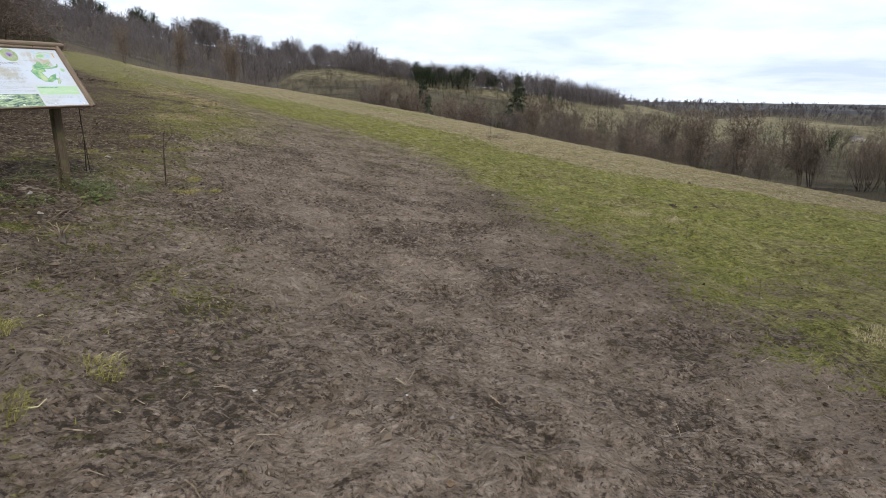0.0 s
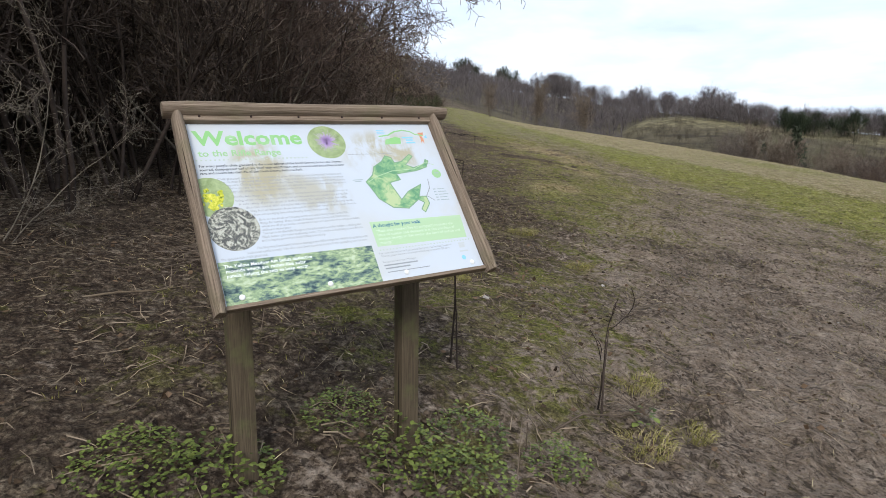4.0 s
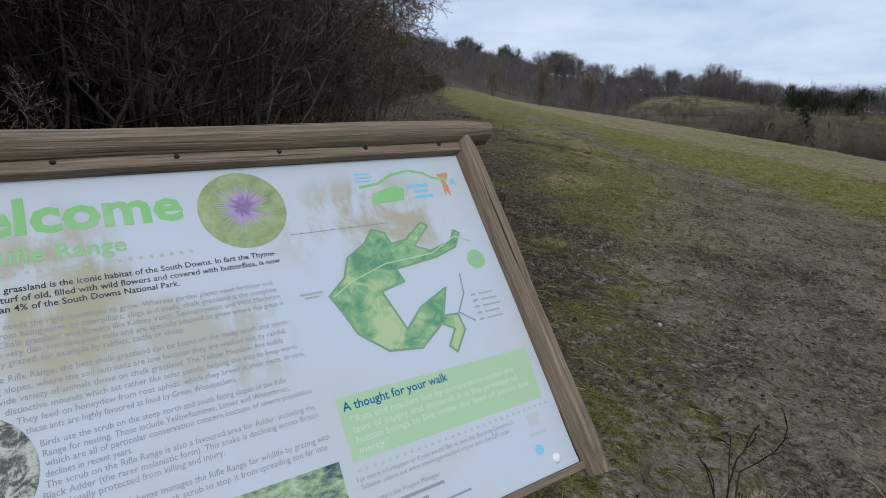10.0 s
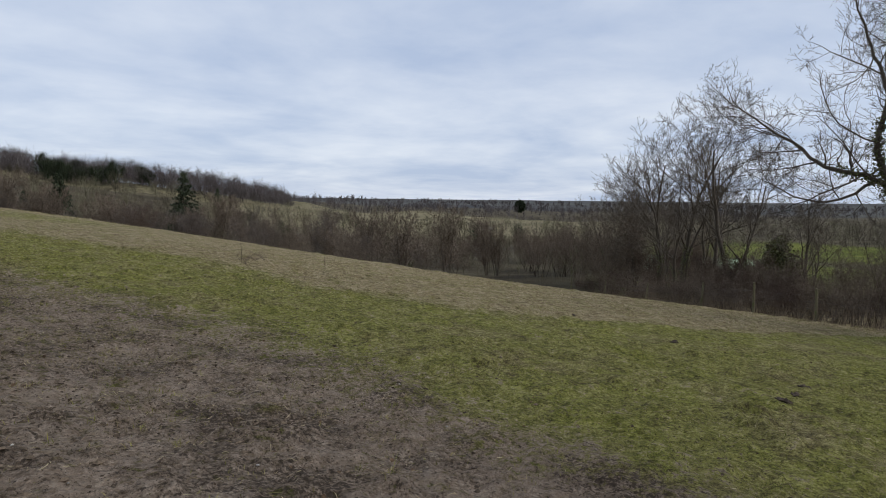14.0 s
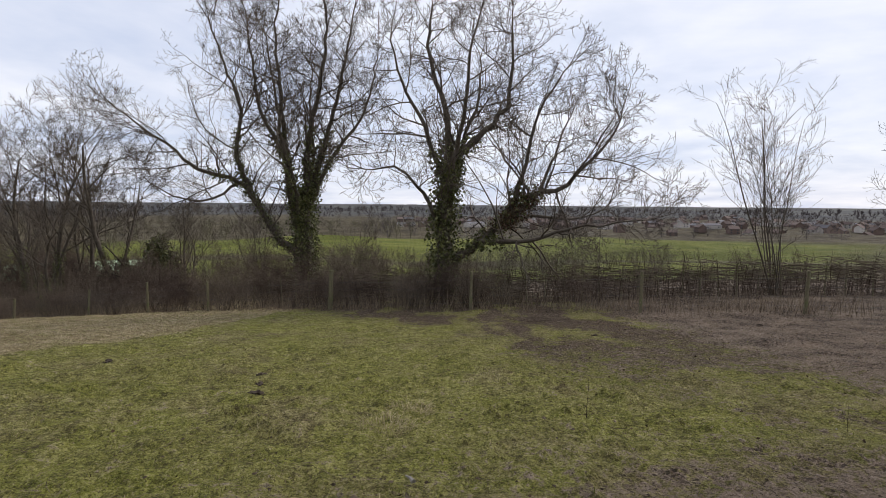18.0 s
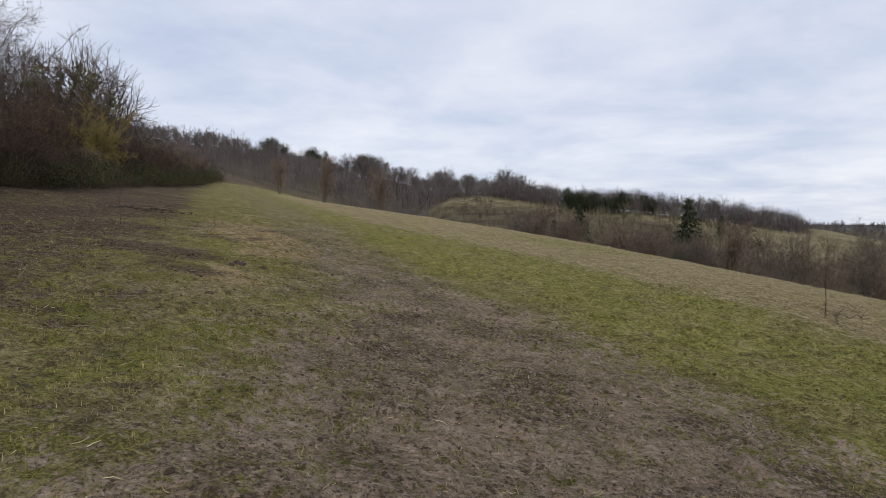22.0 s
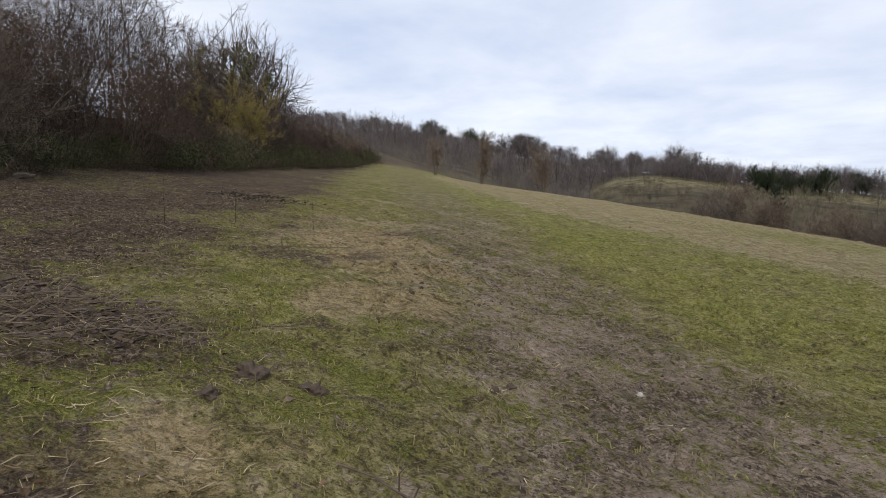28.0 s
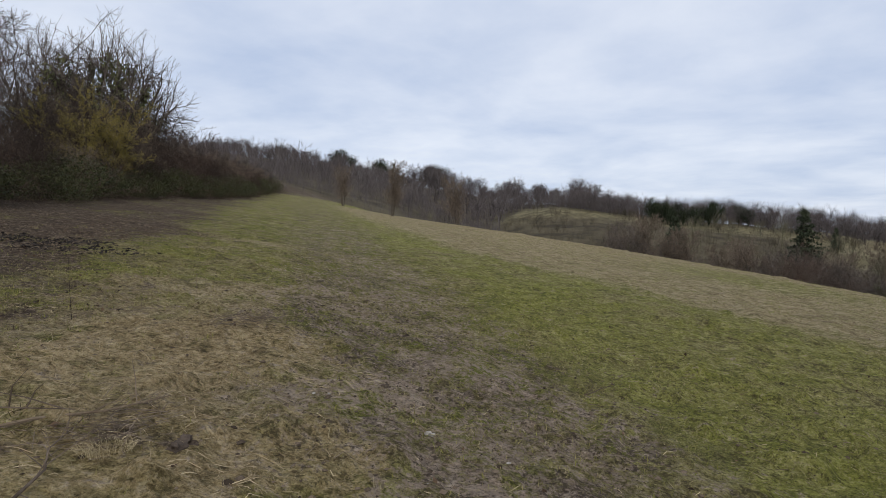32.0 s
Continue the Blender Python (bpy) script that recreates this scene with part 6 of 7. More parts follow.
printed("map_lettering", bars_bm([(0.334, 0.344, 0.012 - 0.011 * k, 0.004) for k in range(5)] + [(0.35, 0.35 + 0.03 + 0.004 * (k % 3), 0.012 - 0.011 * k, 0.0032) for k in range(5)] + [(0.05, 0.085, 0.066, 0.003), (0.056, 0.078, 0.06, 0.003), (0.362, 0.382, 0.078, 0.0025), (0.364, 0.38, 0.073, 0.0025)]), ink("map_label_ink", (0.35, 0.42, 0.42)), 3)
printed("quote_box", poly_bm([(0.058, -0.09), (0.402, -0.0955), (0.394, -0.181), (0.059, -0.1775)]), INK_PALE, 1, "pale green text box")
printed("quote_heading", text_mesh([(0.065, 0.238, -0.1105, "A thought for your walk")], 0.018, 0.015), INK_BLUE, 3, "dark blue heading")
printed("quote_text", text_mesh([(0.072, 0.36, -0.128, "“Rats and roaches live by competition under the"), (0.072, 0.362, -0.142, "laws of supply and demand; it is the privilege of"),
                                 (0.072, 0.378, -0.156, "human beings to live under the laws of justice and"), (0.072, 0.118, -0.17, "mercy.”")], 0.0135, 0.008), ink("faded_white_ink", (0.56, 0.68, 0.52)), 3)
printed("dotted_line", bars_bm([(-0.408 + 0.0125 * k, -0.4035 + 0.0125 * k, 0.1585, 0.0045) for k in range(27)]), ink("dot_ink", (0.42, 0.5, 0.4)), 2)
printed("dotted_line", bars_bm([(0.062 + 0.0115 * k, 0.066 + 0.0115 * k, -0.1925, 0.004) for k in range(30)]), bpy.data.materials["dot_ink"], 2)
printed("contact_text", text_mesh([(0.0565, 0.3216, -0.2045, "For more information or if you would like to join the Steyning Downland"), (0.0605, 0.31, -0.2145, "Scheme, please see www.steyningdownland.org or scan the QR code"),
                                   (0.058, 0.175, -0.2345, "To contact the Project Manager")], 0.0095, 0.0), INK_GREY, 2)
printed("contact_line", bars_bm([(0.0595, 0.178, -0.2455, 0.0045), (0.061, 0.148, -0.256, 0.0045), (0.065, 0.215, -0.268, 0.003)]), INK_GREY, 2)
printed("logo_hill", stroke_bm([(0.2, 0.238), (0.235, 0.243), (0.265, 0.258), (0.3, 0.264), (0.33, 0.257), (0.345, 0.246), (0.375, 0.24)], 0.005), INK_GREEN, 2)
printed("logo_block", poly_bm([(0.213, 0.204), (0.275, 0.206), (0.281, 0.23), (0.262, 0.236), (0.22, 0.224)]), INK_GREEN, 2)
printed("logo_lettering", bars_bm([(0.195, 0.225, 0.262, 0.003), (0.195, 0.228, 0.255, 0.003), (0.195, 0.224, 0.248, 0.003), (0.287, 0.332, 0.229, 0.006), (0.3, 0.328, 0.218, 0.006), (0.298, 0.335, 0.207, 0.006)]), INK_SKY, 2)
printed("logo_orange", poly_bm([(0.358, 0.252), (0.382, 0.254), (0.378, 0.24), (0.37, 0.238), (0.374, 0.226), (0.372, 0.204), (0.366, 0.216), (0.36, 0.204), (0.363, 0.228)]), INK_ORANGE, 2)
printed("logo_blue", poly_bm([(0.378, 0.232), (0.39, 0.243), (0.392, 0.226)]), INK_SKY, 3)
printed("logo_small", bars_bm([(0.35, 0.372, -0.218, 0.012), (0.345, 0.378, -0.233, 0.005), (0.35, 0.375, -0.205, 0.006)]), ink("pale_grey_ink", (0.5, 0.53, 0.53)), 2)
printed("logo_dot", disc_bm(0.352, -0.254, 0.008, 20), INK_SKY, 2)
cap_mat = plain("white_plastic_cap", (0.8, 0.8, 0.78), 0.35)
for u in (-0.3702, -0.1232, 0.127, 0.3764):
    bm = bmesh.new()
    bmesh.ops.create_uvsphere(bm, u_segments=16, v_segments=8, radius=0.0085)
    bmesh.ops.scale(bm, vec=(1, 1, 0.5), verts=bm.verts)
    bm_part("screw_cap", bm, cap_mat, board, BOARD @ pose(u, -0.2747, 0.001), "white plastic screw cap", True)

# ---- fence and laid hedge ----
FENCE = [(11.6, -6.0), (13.0, -1.4), (14.3, 2.6), (16.4, 7.4), (18.4, 12.3), (20.5, 17.5), (22.0, 20.6), (23.6, 24.0), (26.2, 29.2), (29.2, 35.0), (32.0, 41.0)]
fence = tagged(new("stock_fence"), "low wire stock fence on weathered wooden posts", "fence")
fence.matrix_basis = pose(FENCE[3][0], FENCE[3][1], ground_at(*FENCE[3]))
frng = random.Random(31)
heads = []
for k, (x, y) in enumerate(FENCE):
    h = frng.uniform(1.15, 1.35) if k != 4 else 1.45
    bm = bmesh.new()
    bmesh.ops.create_cone(bm, cap_ends=True, segments=9, radius1=0.055 if k != 4 else 0.085, radius2=0.045 if k != 4 else 0.075, depth=h + 0.3)
    bmesh.ops.bevel(bm, geom=[e for e in bm.edges if abs(e.verts[0].co.z - e.verts[1].co.z) < 1e-5 and e.verts[0].co.z > 0], offset=0.008, segments=1, affect="EDGES")
    z = ground_at(x, y)
    lean = pose(0, 0, 0, frng.uniform(-3, 3), frng.uniform(-3, 3), frng.uniform(0, 90))
    bm_part("post", bm, M_FENCEPOST, fence, Matrix.Translation((x, y, z + (h - 0.3) / 2)) @ lean)
    heads.append((x, y, z))
for hh in (0.25, 0.5, 0.75, 1.0):
    line = []
    for a, b in zip(heads, heads[1:]):
        for j in range(6):
            f = j / 6
            line.append([a[i] + (b[i] - a[i]) * f + (hh - 0.2 * f * (1 - f) if i == 2 else 0) for i in range(3)])
    line = np.array(line + [[heads[-1][0], heads[-1][1], heads[-1][2] + hh]])
    ring = np.array([(0, 0.0025, -0.0015), (0, -0.0025, -0.0015), (0, 0, 0.0025)])[:, [1, 0, 2]]
    n = len(line)
    k = np.arange(n - 1)[:, None] * 3
    wire_faces = np.concatenate([np.concatenate([k + j, k + (j + 1) % 3, k + 3 + (j + 1) % 3, k + 3 + j], 1) for j in range(3)])
    w_ob = new("wire", raw_mesh("fence_wire", (line[:, None] + ring[None]).reshape(-1, 3), wire_faces, M_WIRE))
    w_ob.parent = fence
    w_ob.matrix_basis = fence.matrix_basis.inverted()

HEDGE = [(16.2, -14.0), (17.6, -9.0), (18.4, -4.6), (18.7, 0.0), (18.2, 4.4), (18.8, 8.6), (20.4, 12.6), (22.4, 16.6)]


def on_line(line, s):
    for (x0, y0), (x1, y1) in zip(line, line[1:]):
        L = math.hypot(x1 - x0, y1 - y0)
        if s <= L:
            return x0 + (x1 - x0) * s / L, y0 + (y1 - y0) * s / L
        s -= L
    return None


laid = tagged(new("laid_hedge"), "woven dead hedge of stakes and bent brown stems", "hedge")
laid.matrix_basis = pose(18.7, 0.0, ground_at(18.7, 0.0))
BASE = laid.matrix_basis.inverted()
stake_mesh = tube_mesh("hedge_stake", [(0, 0, -0.3, 0.02, 0.01, 1.25, 0.028, 0.02)], M_FENCEPOST, 6)
s = 0.0
while on_line(HEDGE, s):
    x, y = on_line(HEDGE, s)
    st = new("stake", stake_mesh)
    st.parent = laid
    st.matrix_basis = BASE @ pose(x, y, ground_at(x, y), frng.uniform(-4, 4), frng.uniform(-4, 4), frng.uniform(0, 360))
    s += frng.uniform(0.6, 0.95)
segs = []
for k in range(1300):
    s0 = frng.uniform(0, 30)
    L = frng.uniform(1.2, 3.4)
    hz = frng.uniform(0.02, 1.12)
    ph, amp, tilt = frng.uniform(0, 6.28), frng.uniform(0.03, 0.09), frng.uniform(-0.06, 0.06)
    last = None
    for j in range(9):
        q = on_line(HEDGE, s0 + L * j / 8)
        if q is None:
            break
        pt = (q[0] + amp * math.sin(ph + j * 1.6) + frng.gauss(0, 0.02), q[1], ground_at(*q) + hz + tilt * j + 0.03 * math.sin(ph * 2 + j))
        if last:
            segs.append((*last, *pt, 0.008, 0.006))
        last = pt
weave = new("weave", tube_mesh("weave", segs, M_TWIG, 3))
weave.parent = laid
weave.matrix_basis = BASE
weave["kind"] = "stuff"
# wild shoots growing up through the hedge
shoots = []
for k in range(1500):
    q = on_line(HEDGE, frng.uniform(0, 31))
    if q is None:
        continue
    x, y = q[0] + frng.gauss(0.3, 0.5), q[1] + frng.gauss(0, 0.3)
    z = ground_at(x, y)
    h = frng.uniform(0.3, 1.0) if k % 3 else frng.uniform(0.8, 1.9)
    dx, dy = frng.gauss(0, 0.16) * h, frng.gauss(0, 0.16) * h
    shoots.append((x, y, z, x + dx * 0.4, y + dy * 0.4, z + h * 0.55, 0.008, 0.006))
    shoots.append((x + dx * 0.4, y + dy * 0.4, z + h * 0.55, x + dx, y + dy, z + h, 0.006, 0.003))
tagged(new("hedge_shoots", tube_mesh("hedge_shoots", shoots, M_REDTWIG, 3)), "thin brown shoots standing along the hedge", "twigs", kind="stuff")

# dead stalks and grass tangled in the fence's foot
growth = []
for k in range(3600):
    q = on_line(FENCE, frng.uniform(3, 47))
    if q is None:
        continue
    x, y = q[0] + frng.gauss(0.5, 0.6), q[1] + frng.gauss(0, 0.3)
    z = ground_at(x, y)
    h = frng.uniform(0.15, 0.75)
    dx, dy = frng.gauss(0, 0.3) * h, frng.gauss(0, 0.3) * h
    growth.append((x, y, z - 0.02, x + dx, y + dy, z + h, 0.006, 0.002))
tagged(new("fence_growth", tube_mesh("fence_growth", growth, M_DEADSTEM, 3)), "dead brown stalks and grass along the fence", "stalks", kind="stuff")

# low scrub and brambles along the fence
frng = random.Random(45)
for k in range(46):
    q = on_line(FENCE, 11 + k * 0.98 + frng.uniform(-0.4, 0.4))
    if q is None:
        break
    x, y = q[0] + frng.uniform(0.8, 2.6), q[1] + frng.uniform(-0.8, 0.8)
    put(shrubs[frng.choice((1, 1, 3, 4))], x, y, frng.uniform(0, 360), frng.uniform(0.24, 0.42), frng.uniform(0.2, 0.34))
for k in range(34):
    q = on_line(FENCE, 17 + k * 1.1)
    if q is None:
        break
    put(shrubs[frng.choice((1, 3, 4))], q[0] + frng.uniform(2.5, 8.0), q[1] + frng.uniform(-1, 1), frng.uniform(0, 360), frng.uniform(0.4, 0.65), frng.uniform(0.32, 0.55))
for k in range(16):
    q = on_line(HEDGE, 1 + k * 1.9)
    if q is None:
        break
    put(shrubs[frng.choice((1, 1, 3, 4))], q[0] + frng.uniform(0.8, 2.2), q[1], frng.uniform(0, 360), frng.uniform(0.26, 0.4), frng.uniform(0.22, 0.36))

brng = random.Random(46)
for k in range(26):
    x = brng.uniform(27, 47)
    put(shrubs[brng.choice((0, 1, 3, 4))], x, 26 + (x - 30) * 1.15 + brng.uniform(-4, 3), brng.uniform(0, 360), brng.uniform(0.45, 0.75))

# ---- barn with a pale green roof beyond the trees ----
M_BARNROOF = speckled("pale_green_sheet_roof", (0.3, 0.4, 0.24), (0.5, 0.6, 0.4), 0.8, 0.6, 0.1)
M_BARNWALL = speckled("dark_barn_boards", (0.03, 0.027, 0.024), (0.08, 0.07, 0.06), 2.0, 0.9, 0.3)
barn = tagged(new("barn"), "long low barn with a pale green sheet roof", "barn")
barn.matrix_basis = pose(53.5, 43.0, ground_at(53.5, 43.0) - 1.0, 0, 0, -58)
bm_part("wall", box_bm(11.0, 5.0, 2.2, 0.02), M_BARNWALL, barn, barn.matrix_basis @ pose(0, 0, 1.1))
for sy in (-1, 1):
    bm = box_bm(11.6, 3.0, 0.06, 0.01)
    bm_part("roof", bm, M_BARNROOF, barn, barn.matrix_basis @ pose(0, sy * 1.32, 2.75, -sy * 25, 0, 0), "pale green sheet roof")

# ---- the town on the plain ----
M_BRICK = speckled("far_red_brick", (0.12, 0.085, 0.07), (0.22, 0.16, 0.13), 0.7, 0.9, 0.0, "object")
M_RENDER = speckled("far_cream_render", (0.26, 0.23, 0.2), (0.5, 0.46, 0.41), 0.5, 0.9, 0.0, "object")
M_TILE = speckled("far_brown_tiles", (0.1, 0.075, 0.066), (0.19, 0.145, 0.125), 0.9, 0.9, 0.0, "object")
M_SLATE = speckled("far_grey_slates", (0.11, 0.105, 0.11), (0.22, 0.21, 0.21), 0.9, 0.8, 0.0, "object")
M_PANE = plain("far_window_glass", (0.06, 0.07, 0.08), 0.15)


def house(w, d, h, rise, wall, roof, label):
    ob = tagged(new("house"), label, "house", "houses of the distant town")
    bm = bmesh.new()
    pts = [(-d / 2, 0), (d / 2, 0), (d / 2, h), (0, h + rise), (-d / 2, h)]
    a = [bm.verts.new((-w / 2, y, z)) for y, z in pts]
    b = [bm.verts.new((w / 2, y, z)) for y, z in pts]
    bm.faces.new(a[::-1])
    bm.faces.new(b)
    for j in range(5):
        bm.faces.new((a[j], a[(j + 1) % 5], b[(j + 1) % 5], b[j]))
    bmesh.ops.recalc_face_normals(bm, faces=bm.faces)
    bm_part("wall", bm, wall, ob, Matrix())
    slope = math.degrees(math.atan2(rise, d / 2))
    run = math.hypot(d / 2, rise) + 0.4
    for sy in (-1, 1):
        r_ob = bm_part("roof", box_bm(w + 0.6, run, 0.14), roof, ob, pose(0, sy * (d / 4 + 0.12), h + rise / 2 - 0.02, -sy * slope, 0, 0))
    bm_part("chimney", box_bm(0.7, 0.7, 1.6), wall, ob, pose(w * 0.32, 0, h + rise + 0.3))
    for sy in (-1, 1):
        for fx in (-0.3, 0.3):
            for fz in ((0.28, 0.76) if h > 4 else (0.5,)):
                bm_part("window", box_bm(1.3, 0.1, 1.1), M_PANE, ob, pose(fx * w, sy * (d / 2 + 0.03), h * fz))
    return ob


homes = [house(9, 7.5, 5.0, 2.6, M_BRICK, M_TILE, "red brick house with brown tiled roof"), house(13, 7, 4.8, 2.4, M_BRICK, M_SLATE, "brick terrace with grey slate roof"),
         house(8, 8, 5.0, 3.0, M_RENDER, M_TILE, "cream rendered house with brown roof"), house(11, 8, 2.7, 2.4, M_BRICK, M_TILE, "brick bungalow with wide tiled roof"),
         house(20, 11, 3.6, 1.6, M_RENDER, M_SLATE, "long pale building with low grey roof")]
trng = random.Random(88)
spots = []
tries = 0
while len(spots) < 250 and tries < 9000:
    tries += 1
    a, r = radians(trng.uniform(87, 131)), math.sqrt(trng.uniform(290**2, 620**2))
    x, y = CX + r * math.sin(a), CY + r * math.cos(a)
    if all((x - u) ** 2 + (y - v) ** 2 > 11**2 for u, v in spots):
        spots.append((x, y))
for k, (x, y) in enumerate(spots):
    put(homes[trng.choice((0, 0, 1, 2, 3, 3)) if k % 17 else 4], x, y, trng.choice((0, 90, 20, 110, -60)) + trng.uniform(-12, 12), trng.uniform(0.45, 0.62))

# far barns on the hill's edge
shed_far = put(homes[4], 137.0, 191.0, 60, 0.36)

# ---- small growth and litter on the ground ----
def surface(x, y):
    """Ground height with its relief."""
    m, l, _, _ = zones(x, y)
    return height(x, y) + relief(x, y, m, l)


def blades(name, x, y, h, width, lean, mat, label, rng):
    """Grass blades, each a narrow bent sliver."""
    n = len(x)
    z = surface(x, y) - 0.008
    a = rng.uniform(0, 6.283, n)
    bx, by = np.cos(a) * width, np.sin(a) * width
    la = rng.uniform(0, 6.283, n)
    le = np.abs(rng.normal(0, lean, n)) * h
    dx, dy = np.cos(la) * le, np.sin(la) * le
    tip = np.stack([x + dx, y + dy, z + h * np.clip(1 - 0.45 * le / h, 0.12, 1)], 1)
    root = np.stack([x, y, z], 1)
    b = np.stack([bx, by, np.zeros(n)], 1)
    mid = root * 0.5 + tip * 0.5 + np.stack([np.zeros(n), np.zeros(n), 0.12 * h], 1)
    V = np.stack([root - b, root + b, mid + b * 0.7, mid - b * 0.7, tip], 1).reshape(-1, 3)
    i = np.arange(n)[:, None] * 5
    Fc = np.concatenate([i + [0, 1, 2], i + [0, 2, 3], i + [3, 2, 4]], 1).reshape(-1, 3)
    return tagged(new(name, raw_mesh(name, V, Fc, mat)), label, "grass", kind="stuff")


grng = np.random.default_rng(12)


def scatter(n, x0, x1, y0, y1, weight):
    """Points kept with a probability that weight(x, y) gives."""
    x, y = grng.uniform(x0, x1, n), grng.uniform(y0, y1, n)
    k = grng.random(n) < weight(x, y)
    return x[k], y[k]


def closeness(x, y, reach):
    return np.exp(-(((x - path_mid(y)) / reach) ** 2))


def w_turf(x, y):
    m, l, p, g = zones(x, y)
    tuft = smooth(fbm(x / 0.28, y / 0.28, 3, 77) + 0.9 * (fbm(x / 1.1, y / 1.1, 3, 78) - 0.5), 0.47, 0.62)
    return np.clip((1 - 0.93 * m) * (1 - 0.9 * l) * (1 - 0.65 * p), 0, 1) * (0.05 + 0.95 * tuft) * closeness(x, y, 6.5) * (1 - 0.85 * straw_patch(x, y))


x, y = scatter(1500000, -16, 8, 1.0, 33, w_turf)
green = zones(x, y)[3] + 0.5 * (fbm(x / 0.8, y / 0.8, 2, 79) - 0.5) > 0.45
for name, k, mat, label in (("turf_grass", ~green, M_TURFBLADE, "short trampled brownish turf"), ("lush_grass", green, M_LUSHBLADE, "short fresh green grass")):
    blades(name, x[k], y[k], grng.uniform(0.018, 0.05, k.sum()), 0.0022, 1.3, mat, label, grng)


def w_dry(x, y):
    m, l, p, g = zones(x, y)
    tuft = smooth(fbm(x / 0.4, y / 0.4, 3, 87), 0.48, 0.6)
    return np.clip((0.22 + p + straw_patch(x, y)) * (1 - 0.85 * m), 0, 1) * (0.1 + 0.9 * tuft) * closeness(x, y, 8.0)


x, y = scatter(520000, -17, 10, 1.0, 36, w_dry)
blades("dry_grass", x, y, grng.uniform(0.025, 0.06, len(x)), 0.0013, 2.2, M_THATCH, "dry straw-coloured grass", grng)


def w_clump(x, y):
    m, l, p, g = zones(x, y)
    return np.clip((1 - 0.85 * m) * (1 - 0.75 * l) * (1 - 0.5 * g), 0, 1) * (1 - 0.8 * straw_patch(x, y)) * closeness(x, y, 7.5) * smooth(y, 8.5, 14) * (0.25 + 0.75 * smooth(fbm(x / 1.3, y / 1.3, 3, 91), 0.4, 0.6))


# tufts that stand up out of the short turf
x, y = scatter(26000, -19, 6, 5, 36, w_clump)
x, y = np.repeat(x, 12) + grng.normal(0, 0.028, len(x) * 12), np.repeat(y, 12) + grng.normal(0, 0.028, len(y) * 12)
blades("turf_tufts", x, y, grng.uniform(0.03, 0.07, len(x)), 0.003, 2.0, M_TUFTBLADE, "rough tufts of green and straw-coloured turf", grng)


def w_brow(x, y):
    m, l, p, g = zones(x, y)
    return np.clip(p - 0.25, 0, 1) * smooth(fbm(x / 0.9, y / 0.9, 3, 97), 0.4, 0.62) * smooth(np.hypot(x + 3, y - 12), 85, 50) * (1 - closeness(x, y, 9))


x, y = scatter(420000, -45, 24, 12, 85, w_brow)
blades("brow_tussocks", x, y, grng.uniform(0.04, 0.11, len(x)), 0.006, 2.4, M_THATCH, "pale dry tussock grass along the brow", grng)


def w_field(x, y):
    m, l, p, g = zones(x, y)
    return np.clip((1 - m) * (1 - l), 0, 1) * smooth(fbm(x / 0.8, y / 0.8, 3, 107), 0.45, 0.65) * (1 - closeness(x, y, 5))


x, y = scatter(260000, -30, 22, 2, 60, w_field)
blades("field_grass", x, y, grng.uniform(0.02, 0.06, len(x)), 0.0045, 1.3, M_LUSHBLADE, "rough green pasture grass", grng)


def lumps(name, x, y, size, mat, label, category, flat=0.6):
    """Small uneven eight-sided lumps."""
    n = len(x)
    z = surface(x, y)
    base = np.array([(1, 0, 0), (0, 1, 0), (-1, 0, 0), (0, -1, 0), (0, 0, 1), (0, 0, -1)], float)
    V = base[None] * size[:, None, None] * grng.uniform(0.55, 1.3, (n, 6, 1)) * [1, 1, flat]
    a = grng.uniform(0, 6.283, n)
    c, s_ = np.cos(a)[:, None], np.sin(a)[:, None]
    V = np.stack([V[..., 0] * c - V[..., 1] * s_, V[..., 0] * s_ + V[..., 1] * c, V[..., 2]], -1)
    V = V + np.stack([x, y, z + size * 0.12], 1)[:, None]
    faces = np.array([(0, 1, 4), (1, 2, 4), (2, 3, 4), (3, 0, 4), (1, 0, 5), (2, 1, 5), (3, 2, 5), (0, 3, 5)])
    Fc = (np.arange(n)[:, None, None] * 6 + faces[None]).reshape(-1, 3)
    return tagged(new(name, raw_mesh(name, V.reshape(-1, 3), Fc, mat)), label, category, kind="stuff")


def w_mud(x, y):
    m, l, p, g = zones(x, y)
    return np.clip(m + 0.12, 0, 1) * closeness(x, y, 5) * smooth(fbm(x / 0.6, y / 0.6, 2, 117), 0.35, 0.65)


x, y = scatter(110000, -12, 5, 0.8, 29, w_mud)
lumps("mud_clods", x, y, np.clip(grng.lognormal(-4.4, 0.45, len(x)), 0.005, 0.035), M_CRUMB, "trodden clods of brown mud", "mud", 0.45)
x, y = scatter(9000, -11.5, -7.5, 18.4, 21.2, lambda x, y: smooth(np.hypot((x + 9.5) / 1.1, (y - 19.75) / 0.55) + fbm(x / 0.4, y / 0.4, 2, 167) - 0.5, 1.0, 0.6))
lumps("dug_earth", x, y, grng.uniform(0.01, 0.035, len(x)), M_CLOD, "dark loose earth round a dug hollow", "earth")
x, y = scatter(9000, -19, -13, 25, 30.5, lambda x, y: smooth(np.hypot((x + 16.2) / 1.5, (y - 27.7) / 1.0) + fbm(x / 0.5, y / 0.5, 2, 157) - 0.5, 1.0, 0.6))
lumps("burnt_earth", x, y, grng.uniform(0.012, 0.035, len(x)), M_CHAR, "black burnt earth of an old bonfire", "earth")
